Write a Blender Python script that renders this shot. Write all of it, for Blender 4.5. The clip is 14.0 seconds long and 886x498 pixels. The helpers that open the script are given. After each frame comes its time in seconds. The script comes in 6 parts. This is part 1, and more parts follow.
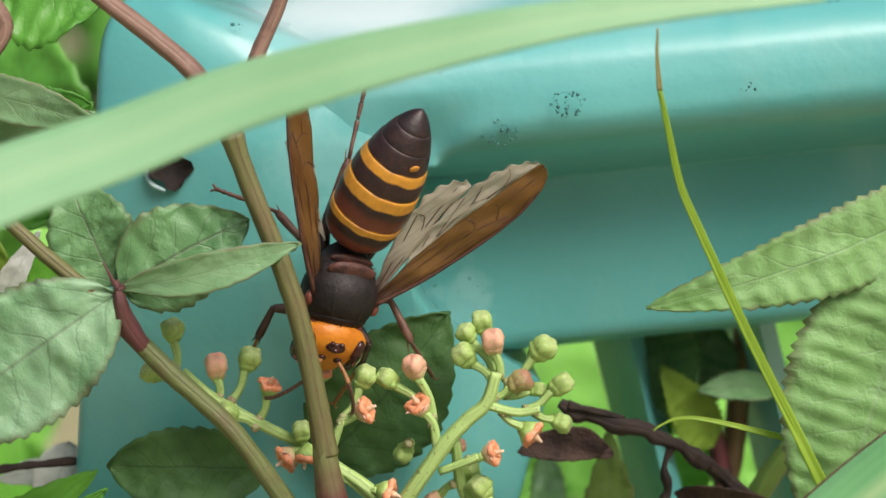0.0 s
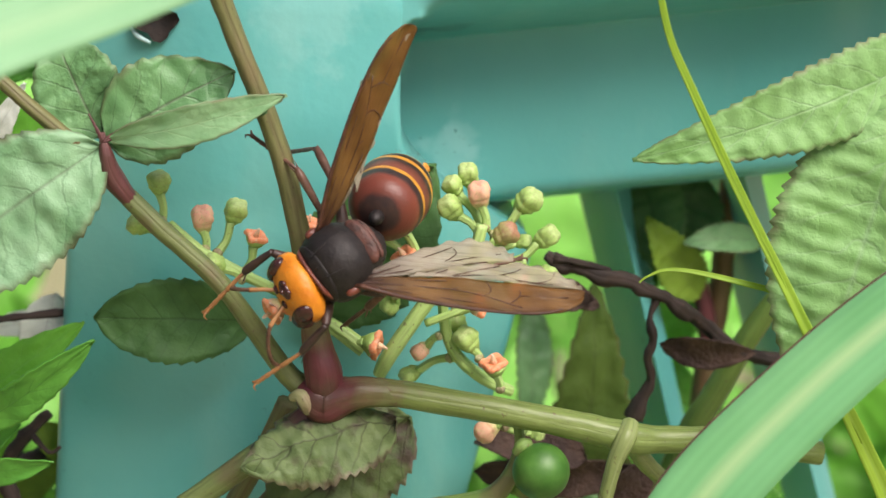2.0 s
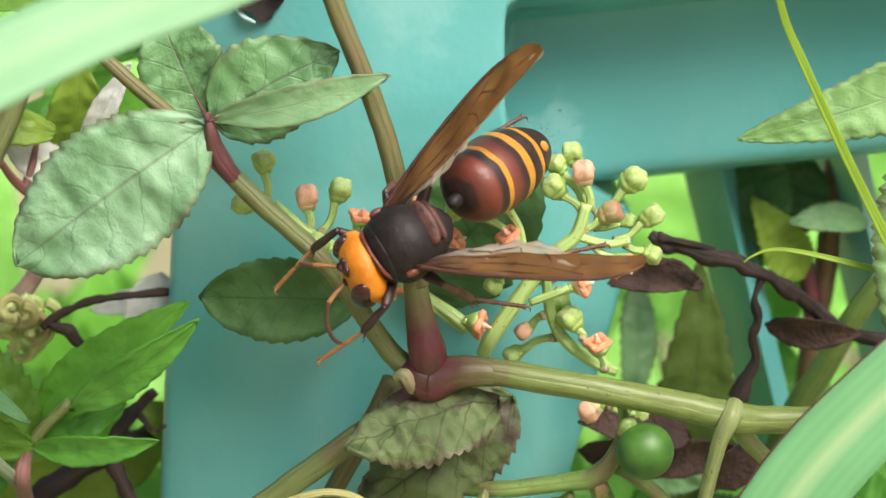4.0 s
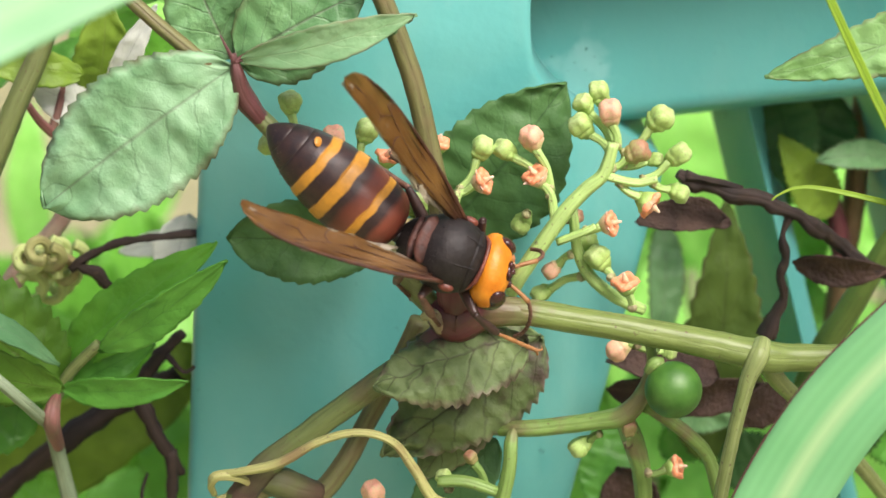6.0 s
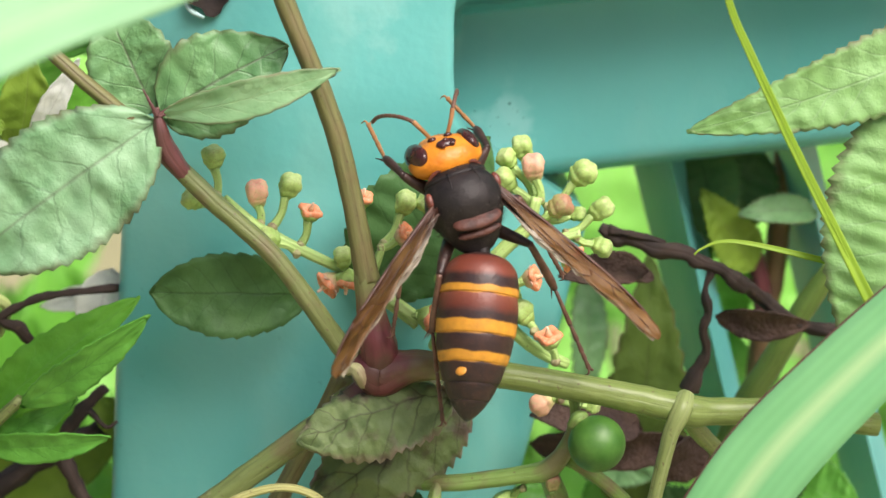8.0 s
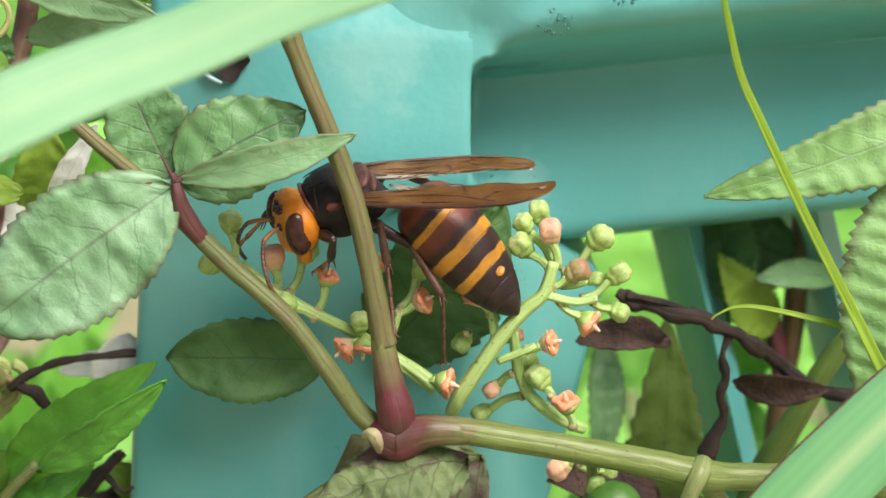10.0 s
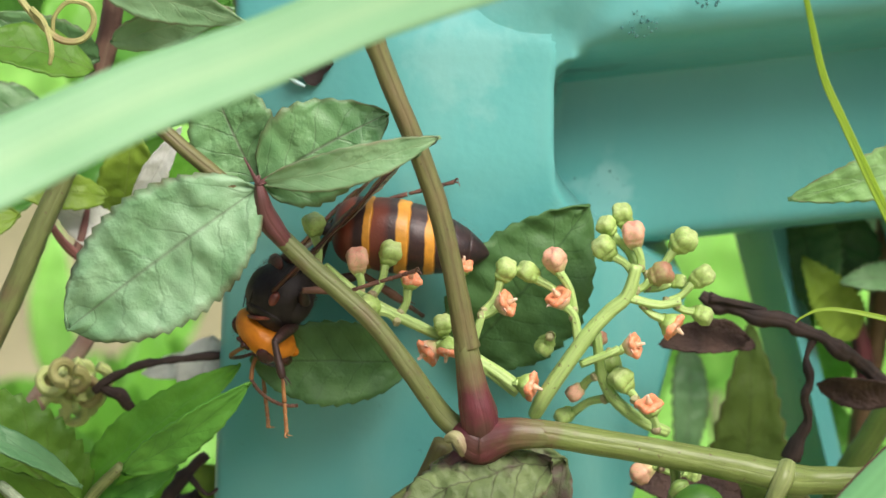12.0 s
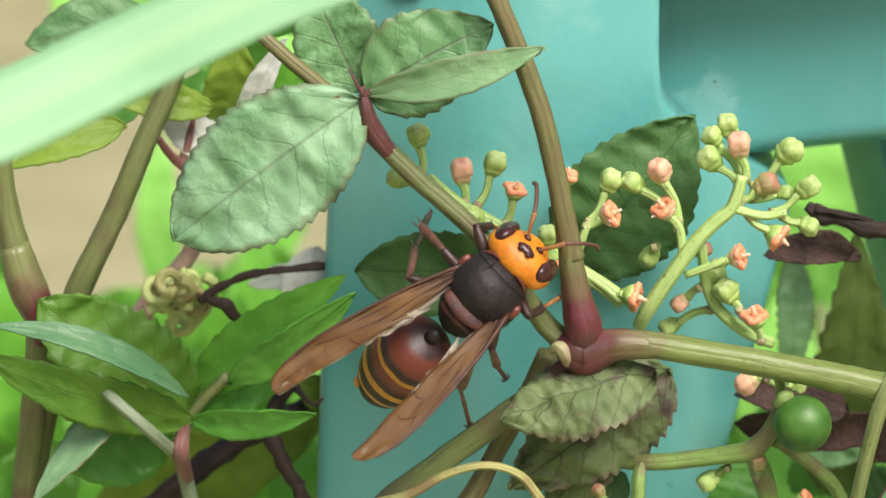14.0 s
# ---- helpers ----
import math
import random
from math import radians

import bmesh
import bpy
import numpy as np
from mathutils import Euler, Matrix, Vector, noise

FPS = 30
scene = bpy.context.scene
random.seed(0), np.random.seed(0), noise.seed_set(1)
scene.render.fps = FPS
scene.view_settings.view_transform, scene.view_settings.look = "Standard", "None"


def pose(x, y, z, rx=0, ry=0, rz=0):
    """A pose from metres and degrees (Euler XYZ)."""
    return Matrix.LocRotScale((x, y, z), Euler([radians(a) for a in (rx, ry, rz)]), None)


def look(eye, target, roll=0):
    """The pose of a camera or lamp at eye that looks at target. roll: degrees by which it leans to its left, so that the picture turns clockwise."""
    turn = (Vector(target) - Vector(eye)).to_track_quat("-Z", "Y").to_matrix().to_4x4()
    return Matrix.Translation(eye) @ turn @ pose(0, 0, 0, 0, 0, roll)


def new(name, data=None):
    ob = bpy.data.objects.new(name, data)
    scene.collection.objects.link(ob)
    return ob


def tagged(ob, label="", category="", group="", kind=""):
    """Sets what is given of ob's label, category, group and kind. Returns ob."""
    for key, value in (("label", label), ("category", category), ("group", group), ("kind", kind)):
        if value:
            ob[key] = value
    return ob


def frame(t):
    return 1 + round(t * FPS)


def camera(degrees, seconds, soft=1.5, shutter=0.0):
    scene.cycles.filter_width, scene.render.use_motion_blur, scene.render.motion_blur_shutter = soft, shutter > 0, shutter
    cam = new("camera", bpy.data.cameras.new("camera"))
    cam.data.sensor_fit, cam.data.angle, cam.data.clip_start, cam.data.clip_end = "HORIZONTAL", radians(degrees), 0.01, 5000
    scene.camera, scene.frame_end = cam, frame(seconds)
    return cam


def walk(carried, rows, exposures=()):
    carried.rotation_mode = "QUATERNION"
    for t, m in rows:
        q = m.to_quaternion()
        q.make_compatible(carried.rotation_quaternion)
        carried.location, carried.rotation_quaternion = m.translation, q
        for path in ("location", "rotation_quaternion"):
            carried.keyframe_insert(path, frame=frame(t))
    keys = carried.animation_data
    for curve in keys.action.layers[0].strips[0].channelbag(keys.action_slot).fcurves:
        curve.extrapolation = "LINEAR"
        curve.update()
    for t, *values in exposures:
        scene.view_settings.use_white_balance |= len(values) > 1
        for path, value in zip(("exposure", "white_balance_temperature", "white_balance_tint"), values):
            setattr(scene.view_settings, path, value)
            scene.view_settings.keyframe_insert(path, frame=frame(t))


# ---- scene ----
# One grid square of the layout is 0.09 mm where the vine hangs; the eye stays put and turns.
GRID, FOCAL, REACH = 0.00009, 4950.0, 0.435
BASE = pose(0, -REACH, 0.7925, -12, 0, 0)

cam = camera(18.0, 14.0, soft=1.5)
VIEW = [
    # seconds, aim across, aim up, lean
    (0, 0.04687, 0.04322, 0.35),
    (0.5, 0.04808, 0.04545, 0.35),
    (1, 0.04970, 0.04706, 0.35),
    (1.2, 0.05091, 0.04504, 0.35),
    (1.4, 0.05172, 0.03999, 0.35),
    (1.5, 0.05051, 0.02565, 0.35),
    (1.6, 0.05112, 0.01029, 0.35),
    (1.7, 0.05132, -0.00445, 0.35),
    (1.8, 0.05172, -0.00869, 0.35),
    (2, 0.05213, -0.00971, 0.35),
    (2.1, 0.04889, -0.01072, 0.35),
    (2.2, 0.04242, -0.01314, 0.35),
    (2.3, 0.03535, -0.01435, 0.35),
    (2.4, 0.02788, -0.01617, 0.35),
    (2.5, 0.02061, -0.01799, 0.35),
    (2.6, 0.01657, -0.02203, 0.35),
    (2.7, 0.01495, -0.02405, 0.35),
    (4.8, 0.01495, -0.01304, 0.35),
    (5, 0.01354, -0.01263, 0.35),
    (5.5, 0.01697, -0.01071, 0.15),
    (5.8, 0.01657, -0.02121, 0),
    (5.9, 0.01131, -0.02889, 0),
    (6, 0.00525, -0.03879, 0),
    (6.2, 0.00242, -0.04626, 0),
    (6.5, -0.00000, -0.04869, 0),
    (7, 0.00343, -0.04343, 0),
    (7.5, 0.00990, -0.03314, 0),
    (7.6, 0.01899, -0.03173, 0),
    (7.7, 0.02909, -0.02869, 0),
    (9.8, 0.03869, 0.00384, 0),
    (9.9, 0.03243, 0.00384, 0),
    (10, 0.02657, 0.00384, 0),
    (10.5, 0.01728, 0.00384, 0),
    (10.7, 0.00495, 0.00343, 0),
    (11, -0.00252, 0.00343, 0),
    (11.5, -0.00474, 0.00444, 0),
    (12, -0.00313, 0.00485, 0),
    (12.5, -0.02757, -0.00909, 0),
    (13, -0.03646, -0.02525, 0),
    (13.5, -0.04050, -0.02687, 0),
    (14, -0.04050, -0.02707, 0),
]
cam.data.dof.use_dof, cam.data.dof.focus_distance, cam.data.dof.aperture_fstop = True, 0.45, 20.0
GAIN = [(0, 0.04), (1, 0.08), (2, 0.34), (2.5, 0.52), (5, 0.46), (5.5, 0.4), (6, 0.58), (6.5, 0.67), (7.5, 0.59), (10, 0.44), (10.5, 0.37), (12.5, 0.3), (13, 0.45), (14, 0.44)]
walk(cam, [(t, BASE @ look((0, 0, 0), (a, 1, b), lean)) for t, a, b, lean in VIEW], [(t, stops, 6500, 16) for t, stops in GAIN])

# ---- light: a bright overcast sky ----
world = bpy.data.worlds.new("overcast_sky")
scene.world = world
world.use_nodes = True
wn = world.node_tree.nodes
sky = wn.new("ShaderNodeTexSky")
sky.sky_type, sky.sun_disc = "NISHITA", False
sky.sun_elevation, sky.sun_rotation = radians(51), radians(146)
sky.air_density, sky.dust_density, sky.ozone_density = 1.0, 6.0, 0.6
world.node_tree.links.new(sky.outputs[0], wn["Background"].inputs[0])
wn["Background"].inputs[1].default_value = 0.085
sun = new("sun", bpy.data.lights.new("sun", "SUN"))
sun.data.energy, sun.data.angle, sun.data.color = 3.25, radians(36), (1.0, 0.95, 0.88)
sun.matrix_world = look((1.35, -2.05, 3.7), (0, 0, 0.7))


# ---- layout and mesh helpers ----
def at(u, v, d):
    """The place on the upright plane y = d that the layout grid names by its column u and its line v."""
    way = BASE.to_3x3() @ Vector(((u - 784) / FOCAL, 1, (200 - v) / FOCAL))
    return BASE.translation + way * ((d + REACH) / way.y)


def root_of(ob):
    while ob.parent:
        ob = ob.parent
    return ob


def thing(name, place, label, category, group="", kind=""):
    ob = new(name)
    ob.empty_display_size = 0.01
    ob.matrix_basis = Matrix.Translation(place)
    return tagged(ob, label, category, group, kind)


def mesh_of(name, bm, materials):
    data = bpy.data.meshes.new(name)
    bm.to_mesh(data)
    bm.free()
    for m in materials if isinstance(materials, (list, tuple)) else [materials]:
        data.materials.append(m)
    data.polygons.foreach_set("use_smooth", [True] * len(data.polygons))
    return data


def part(name, bm, materials, parent, label="", kind=""):
    """One mesh object under a thing or a part; the bmesh is in world coordinates."""
    origin = root_of(parent).matrix_basis.translation
    for vert in bm.verts:
        vert.co -= origin
    ob = new(name, mesh_of(name, bm, materials))
    ob.parent = parent
    return tagged(ob, label, kind=kind)


def local_part(name, data, parent, m=None, label=""):
    """One object on a given mesh under a thing or a part, at a local pose."""
    ob = new(name, data)
    ob.parent = parent
    if m is not None:
        ob.matrix_basis = m
    return tagged(ob, label)


def spline(points, steps):
    """Rows of numbers, carried on smoothly (Catmull-Rom)."""
    p = [np.array(q, float) for q in points]
    p = [2 * p[0] - p[1]] + p + [2 * p[-1] - p[-2]]
    rows = []
    for i in range(1, len(p) - 2):
        for k in range(steps):
            s = k / steps
            a, b, c, d = p[i - 1:i + 3]
            rows.append(0.5 * (2 * b + (c - a) * s + (2 * a - 5 * b + 4 * c - d) * s * s + (3 * b - a - 3 * c + d) * s ** 3))
    rows.append(p[-2])
    return rows


def tube_into(bm, points, sides=10, steps=6, ridge=0.0, flat=1.0, knob=0.07):
    """A closed tapering tube; points: (place, radius). Its map runs round and along it."""
    rows = spline([(*p, r) for p, r in points], steps)
    uv = bm.loops.layers.uv.verify()
    rings, side = [], None
    length = 0.0
    for i, row in enumerate(rows):
        co = Vector(row[:3])
        ahead = (Vector(rows[min(i + 1, len(rows) - 1)][:3]) - Vector(rows[max(i - 1, 0)][:3])).normalized()
        side = Vector((0, -1, 0.01)) if side is None else side
        side = (side - ahead * side.dot(ahead)).normalized()
        other = ahead.cross(side)
        if i:
            length += (co - Vector(rows[i - 1][:3])).length
        ring = []
        for k in range(sides):
            a = 2 * math.pi * k / sides
            r = max(row[3], 1e-6) * (1 + ridge * (k % 2))
            r *= 1 + knob * noise.noise((co + (side * math.cos(a) + other * math.sin(a)) * r) * 420)
            ring.append(bm.verts.new(co + (side * math.cos(a) * flat + other * math.sin(a)) * r))
        rings.append((ring, length))
    for (r0, l0), (r1, l1) in zip(rings, rings[1:]):
        for k in range(sides):
            f = bm.faces.new((r0[k], r0[(k + 1) % sides], r1[(k + 1) % sides], r1[k]))
            for loop, w in zip(f.loops, ((k / sides, l0), ((k + 1) / sides, l0), ((k + 1) / sides, l1), (k / sides, l1))):
                loop[uv].uv = (w[0], w[1] * 100)
    bm.faces.new(reversed(rings[0][0]))
    bm.faces.new(rings[-1][0])
    return bm


def tube(points, **more):
    return tube_into(bmesh.new(), points, **more)


def trail(points):
    """Layout rows (u, v, d, width) as places and radii."""
    return [(at(u, v, d), w * GRID / 2 * (d + REACH) / REACH) for u, v, d, w in points]


def sheet_into(bm, grid, thick, uvs):
    """A leaf-like sheet with a real thickness, from a grid of places."""
    uv = bm.loops.layers.uv.verify()
    n, m = len(grid), len(grid[0])
    top = [[bm.verts.new(c) for c in row] for row in grid]
    normals = [[None] * m for _ in range(n)]
    for i in range(n):
        for j in range(m):
            a = grid[min(i + 1, n - 1)][j] - grid[max(i - 1, 0)][j]
            b = grid[i][min(j + 1, m - 1)] - grid[i][max(j - 1, 0)]
            c = b.cross(a)
            normals[i][j] = c.normalized() if c.length > 1e-12 else Vector((0, 0, 1))
    low = [[bm.verts.new(grid[i][j] - normals[i][j] * thick) for j in range(m)] for i in range(n)]

    def quad(vs, ws):
        f = bm.faces.new(vs)
        for loop, w in zip(f.loops, ws):
            loop[uv].uv = w

    for i in range(n - 1):
        for j in range(m - 1):
            ids = ((i, j), (i, j + 1), (i + 1, j + 1), (i + 1, j))
            quad([top[a][b] for a, b in ids], [uvs[a][b] for a, b in ids])
            ids = ids[::-1]
            quad([low[a][b] for a, b in ids], [uvs[a][b] for a, b in ids])
    for j in (0, m - 1):
        for i in range(n - 1):
            a, b = ((i, j), (i + 1, j)) if j == 0 else ((i + 1, j), (i, j))
            quad([top[a[0]][a[1]], top[b[0]][b[1]], low[b[0]][b[1]], low[a[0]][a[1]]], [uvs[a[0]][a[1]], uvs[b[0]][b[1]]] * 2)
    for i in (0, n - 1):
        for j in range(m - 1):
            a, b = ((i, j + 1), (i, j)) if i == 0 else ((i, j), (i, j + 1))
            quad([top[a[0]][a[1]], top[b[0]][b[1]], low[b[0]][b[1]], low[a[0]][a[1]]], [uvs[a[0]][a[1]], uvs[b[0]][b[1]]] * 2)
    return bm


def leaf_into(bm, base, tip, width, facing=(0, -1, 0.25), roll=0, teeth=11, cup=0.15, bow=0.08, fold=0.0, shape=0.8, pucker=0.012, fine=True, thick=0.0003, tooth=0.07, crinkle=0.045, blunt=0.72, seed=0):
    """A serrate leaf from base to tip. cup: rise of the rims; bow: rise of the middle; fold: degrees that one half turns over."""
    ahead = tip - base
    length = ahead.length
    ahead.normalize()
    up = Vector(facing)
    up = (up - ahead * up.dot(ahead)).normalized()
    across = ahead.cross(up)
    turn = Matrix.Rotation(radians(roll), 3, ahead)
    up, across = turn @ up, turn @ across
    n = teeth * 4 if fine else 8
    half = 6 if fine else 2
    rnd = random.Random(seed)
    wob = [rnd.uniform(-1, 1) for _ in range(4)]
    grid, uvs = [], []
    for i in range(n + 1):
        s = i / n
        w = width / 2 * max(math.sin(math.pi * s ** shape), 0.0) ** blunt + width * 0.012 * (1 - s)
        cog = 1 + (tooth * (((i + 1) % 4) / 3 - 0.5) if fine else 0)
        row, urow = [], []
        for j in range(-half, half + 1):
            x = j / half
            edge = abs(x) ** 3
            wx = w * x * (1 + (cog - 1) * edge)
            z = bow * length * 4 * s * (1 - s) + cup * w * x * x
            z += pucker * width * math.sin((s * teeth * 0.62 + 0.35 * abs(x)) * 2 * math.pi) * min(1, abs(x) * 2.2) * (1 - edge * 0.5)
            z += crinkle * width * (noise.noise(Vector((x * 2.2 + seed, s * 6, 0.3))) + 0.5 * noise.noise(Vector((x * 5, s * 13, seed + 0.7))) + 0.22 * noise.noise(Vector((x * 11, s * 27, seed + 1.9))))
            z += 0.035 * width * (wob[0] * math.sin(5 * s + wob[1] * 3) * x + wob[2] * math.sin(9 * s + wob[3] * 3) * x * abs(x))
            ax = wx
            if fold and x > 0:
                ax, z = wx * math.cos(radians(fold)), z + wx * math.sin(radians(fold))
            sway = wob[1] * 0.03 * length * math.sin(math.pi * s)
            row.append(base + ahead * (s * length + 0.02 * length * edge * (0.5 - s)) + across * (ax + sway) + up * z)
            urow.append((x * 0.5 + 0.5, s))
        grid.append(row)
        uvs.append(urow)
    return sheet_into(bm, grid, thick, uvs)


def leaf_at(parent, a, b, width, material, d=(0.0, 0.0), name="leaf", label="", **more):
    """A leaf part from layout place a to layout place b."""
    k = GRID * (sum(d) / 2 + REACH) / REACH
    return part(name, leaf_into(bmesh.new(), at(*a, d[0]), at(*b, d[1]), width * k, seed=int(a[0] * 7 + a[1]), **more), material, parent, label)


def ribbon(points, facing=(0, -1, 0.3), crease=0.18, steps=10, thick=0.0003, waves=0.0):
    """A grass blade along layout rows (u, v, d, width)."""
    rows = spline([(*at(u, v, d), w * GRID * (d + REACH) / REACH) for u, v, d, w in points], steps)
    grid, uvs = [], []
    for i, row in enumerate(rows):
        co = Vector(row[:3])
        ahead = (Vector(rows[min(i + 1, len(rows) - 1)][:3]) - Vector(rows[max(i - 1, 0)][:3])).normalized()
        up = Vector(facing)
        up = (up - ahead * up.dot(ahead)).normalized()
        across = ahead.cross(up)
        w = max(row[3], 1e-5) / 2
        grid.append([co + across * w * x + up * w * (crease * abs(x) + waves * math.sin(i * 0.8 + x)) for x in (-1, -0.7, -0.35, 0, 0.35, 0.7, 1)])
        uvs.append([(x * 0.5 + 0.5, i / len(rows)) for x in (-1, -0.7, -0.35, 0, 0.35, 0.7, 1)])
    return sheet_into(bmesh.new(), grid, thick, uvs)


def lathe_into(bm, profile, sides=14, m=Matrix(), lobes=0, depth=0.0, slot=0):
    """A turned shape round z; profile: (radius, height)."""
    rings = []
    for r, h in profile:
        rings.append([bm.verts.new(m @ Vector((r * (1 + depth * math.cos(lobes * a)) * math.cos(a), r * (1 + depth * math.cos(lobes * a)) * math.sin(a), h))) for a in (2 * math.pi * k / sides for k in range(sides))])
    for r0, r1 in zip(rings, rings[1:]):
        for k in range(sides):
            bm.faces.new((r0[k], r0[(k + 1) % sides], r1[(k + 1) % sides], r1[k])).material_index = slot
    bm.faces.new(reversed(rings[0])).material_index = slot
    bm.faces.new(rings[-1]).material_index = slot
    return bm


# ---- materials ----
class Nodes:
    def __init__(self, name):
        self.material = bpy.data.materials.new(name)
        self.material.use_nodes = True
        self.tree = self.material.node_tree
        self.shader = self.tree.nodes["Principled BSDF"]
        self.out = self.tree.nodes["Material Output"]

    def add(self, kind, **values):
        node = self.tree.nodes.new(kind)
        for key, value in values.items():
            node.inputs[key.replace("_", " ")].default_value = value
        return node

    def link(self, a, b):
        self.tree.links.new(a, b)

    def math(self, op, a, b=0.0, c=None):
        node = self.tree.nodes.new("ShaderNodeMath")
        node.operation = op
        for i, value in enumerate((a, b) if c is None else (a, b, c)):
            if isinstance(value, (int, float)):
                node.inputs[i].default_value = value
            else:
                self.link(value, node.inputs[i])
        return node.outputs[0]

    def ramp(self, value, stops, mode="LINEAR"):
        node = self.tree.nodes.new("ShaderNodeValToRGB")
        node.color_ramp.interpolation = mode
        while len(node.color_ramp.elements) < len(stops):
            node.color_ramp.elements.new(0.5)
        for e, (p, c) in zip(node.color_ramp.elements, stops):
            e.position, e.color = p, (*c, 1) if len(c) == 3 else c
        self.link(value, node.inputs[0])
        return node.outputs[0]

    def mix(self, factor, a, b):
        node = self.tree.nodes.new("ShaderNodeMix")
        node.data_type = "RGBA"
        for socket, value in ((node.inputs[0], factor), (node.inputs[6], a), (node.inputs[7], b)):
            if isinstance(value, (int, float)):
                socket.default_value = value
            elif isinstance(value, tuple):
                socket.default_value = (*value, 1)
            else:
                self.link(value, socket)
        return node.outputs[2]

    def noise(self, scale, detail=3.0, coords="Object", stretch=None):
        tc = self.tree.nodes.new("ShaderNodeTexCoord")
        source = tc.outputs[coords]
        if stretch:
            mp = self.tree.nodes.new("ShaderNodeMapping")
            mp.inputs["Scale"].default_value = stretch
            self.link(source, mp.inputs[0])
            source = mp.outputs[0]
        node = self.add("ShaderNodeTexNoise", Scale=scale, Detail=detail)
        self.link(source, node.inputs["Vector"])
        return node.outputs["Fac"]

    def uv(self):
        tc = self.tree.nodes.new("ShaderNodeTexCoord")
        sp = self.tree.nodes.new("ShaderNodeSeparateXYZ")
        self.link(tc.outputs["UV"], sp.inputs[0])
        return sp.outputs[0], sp.outputs[1]

    def bump(self, height, strength, distance):
        node = self.add("ShaderNodeBump", Strength=strength, Distance=distance)
        self.link(height, node.inputs["Height"])
        self.link(node.outputs[0], self.shader.inputs["Normal"])

    def finish(self, color, rough, metal=0.0, spec=0.5, coat=0.0):
        self.link(color, self.shader.inputs["Base Color"])
        if isinstance(rough, (int, float)):
            self.shader.inputs["Roughness"].default_value = rough
        else:
            self.link(rough, self.shader.inputs["Roughness"])
        self.shader.inputs["Metallic"].default_value = metal
        self.shader.inputs["Specular IOR Level"].default_value = spec
        self.shader.inputs["Coat Weight"].default_value = coat
        self.shader.inputs["Coat Roughness"].default_value = 0.22
        return self.material

    def leafy(self, color, share):
        """Lets part of the light through, as leaves do."""
        t = self.add("ShaderNodeBsdfTranslucent")
        self.link(color, t.inputs[0])
        m = self.add("ShaderNodeMixShader", Fac=share)
        self.link(self.shader.outputs[0], m.inputs[1])
        self.link(t.outputs[0], m.inputs[2])
        self.link(m.outputs[0], self.out.inputs[0])


def leaf_material(name, dark, light, vein, pairs=7, rough=0.42, glow=0.22, vein_strength=0.5, blotch=None, spec=0.4, rim=None, rib=None, relief=0.45):
    n = Nodes(name)
    x, y = n.uv()
    off = n.math("ABSOLUTE", n.math("SUBTRACT", x, 0.5))
    slant = n.math("ADD", n.math("SUBTRACT", n.math("MULTIPLY", y, float(pairs)), n.math("MULTIPLY", off, 2.6)), n.math("MULTIPLY", n.noise(170, 4), 0.9))
    wave = n.math("ABSOLUTE", n.math("SUBTRACT", n.math("FRACT", slant), 0.5))
    side = n.math("MULTIPLY", n.ramp(wave, [(0.0, (1, 1, 1)), (0.07, (0, 0, 0))]), n.math("SUBTRACT", 0.9, off))
    mid = n.ramp(off, [(0.0, (1, 1, 1)), (0.022, (0, 0, 0))])
    veins = n.math("MAXIMUM", side, mid)
    net = n.add("ShaderNodeTexVoronoi", Scale=900.0)
    net.feature = "DISTANCE_TO_EDGE"
    tc = n.tree.nodes.new("ShaderNodeTexCoord")
    n.link(tc.outputs["Object"], net.inputs["Vector"])
    mesh = n.ramp(net.outputs["Distance"], [(0.0, (1, 1, 1)), (0.12, (0, 0, 0))])
    tone = n.ramp(n.noise(110, 6), [(0.34, dark), (0.66, light)])
    tone = n.mix(n.math("MULTIPLY", n.noise(420, 3), 0.3), tone, tuple(c * 1.5 for c in light))
    if blotch:
        tone = n.mix(n.ramp(n.noise(150, 4), [(0.53, (0, 0, 0)), (0.66, (0.85, 0.85, 0.85))]), tone, blotch)
    if rim:
        tone = n.mix(n.math("MULTIPLY", n.ramp(n.math("ADD", off, n.math("MULTIPLY", n.noise(240, 3), 0.14)), [(0.5, (0, 0, 0)), (0.6, (1, 1, 1))]), 0.8), tone, rim)
    color = n.mix(n.math("MULTIPLY", side, vein_strength), tone, vein)
    color = n.mix(n.math("MULTIPLY", mid, 0.5), color, rib or vein)
    color = n.mix(n.math("MULTIPLY", mesh, 0.05), color, vein)
    crumple = n.math("ABSOLUTE", n.math("SUBTRACT", n.noise(130, 5), 0.5))
    height = n.math("SUBTRACT", n.math("ADD", n.math("MULTIPLY", n.noise(520, 2), 0.5), n.math("MULTIPLY", crumple, 5.0)), n.math("ADD", n.math("MULTIPLY", veins, 0.28), n.math("MULTIPLY", mesh, 0.05)))
    n.bump(height, relief, 0.0005)
    n.finish(color, n.math("ADD", n.math("MULTIPLY", n.noise(300, 3), 0.2), rough - 0.1), spec=spec)
    n.leafy(color, glow)
    return n.material


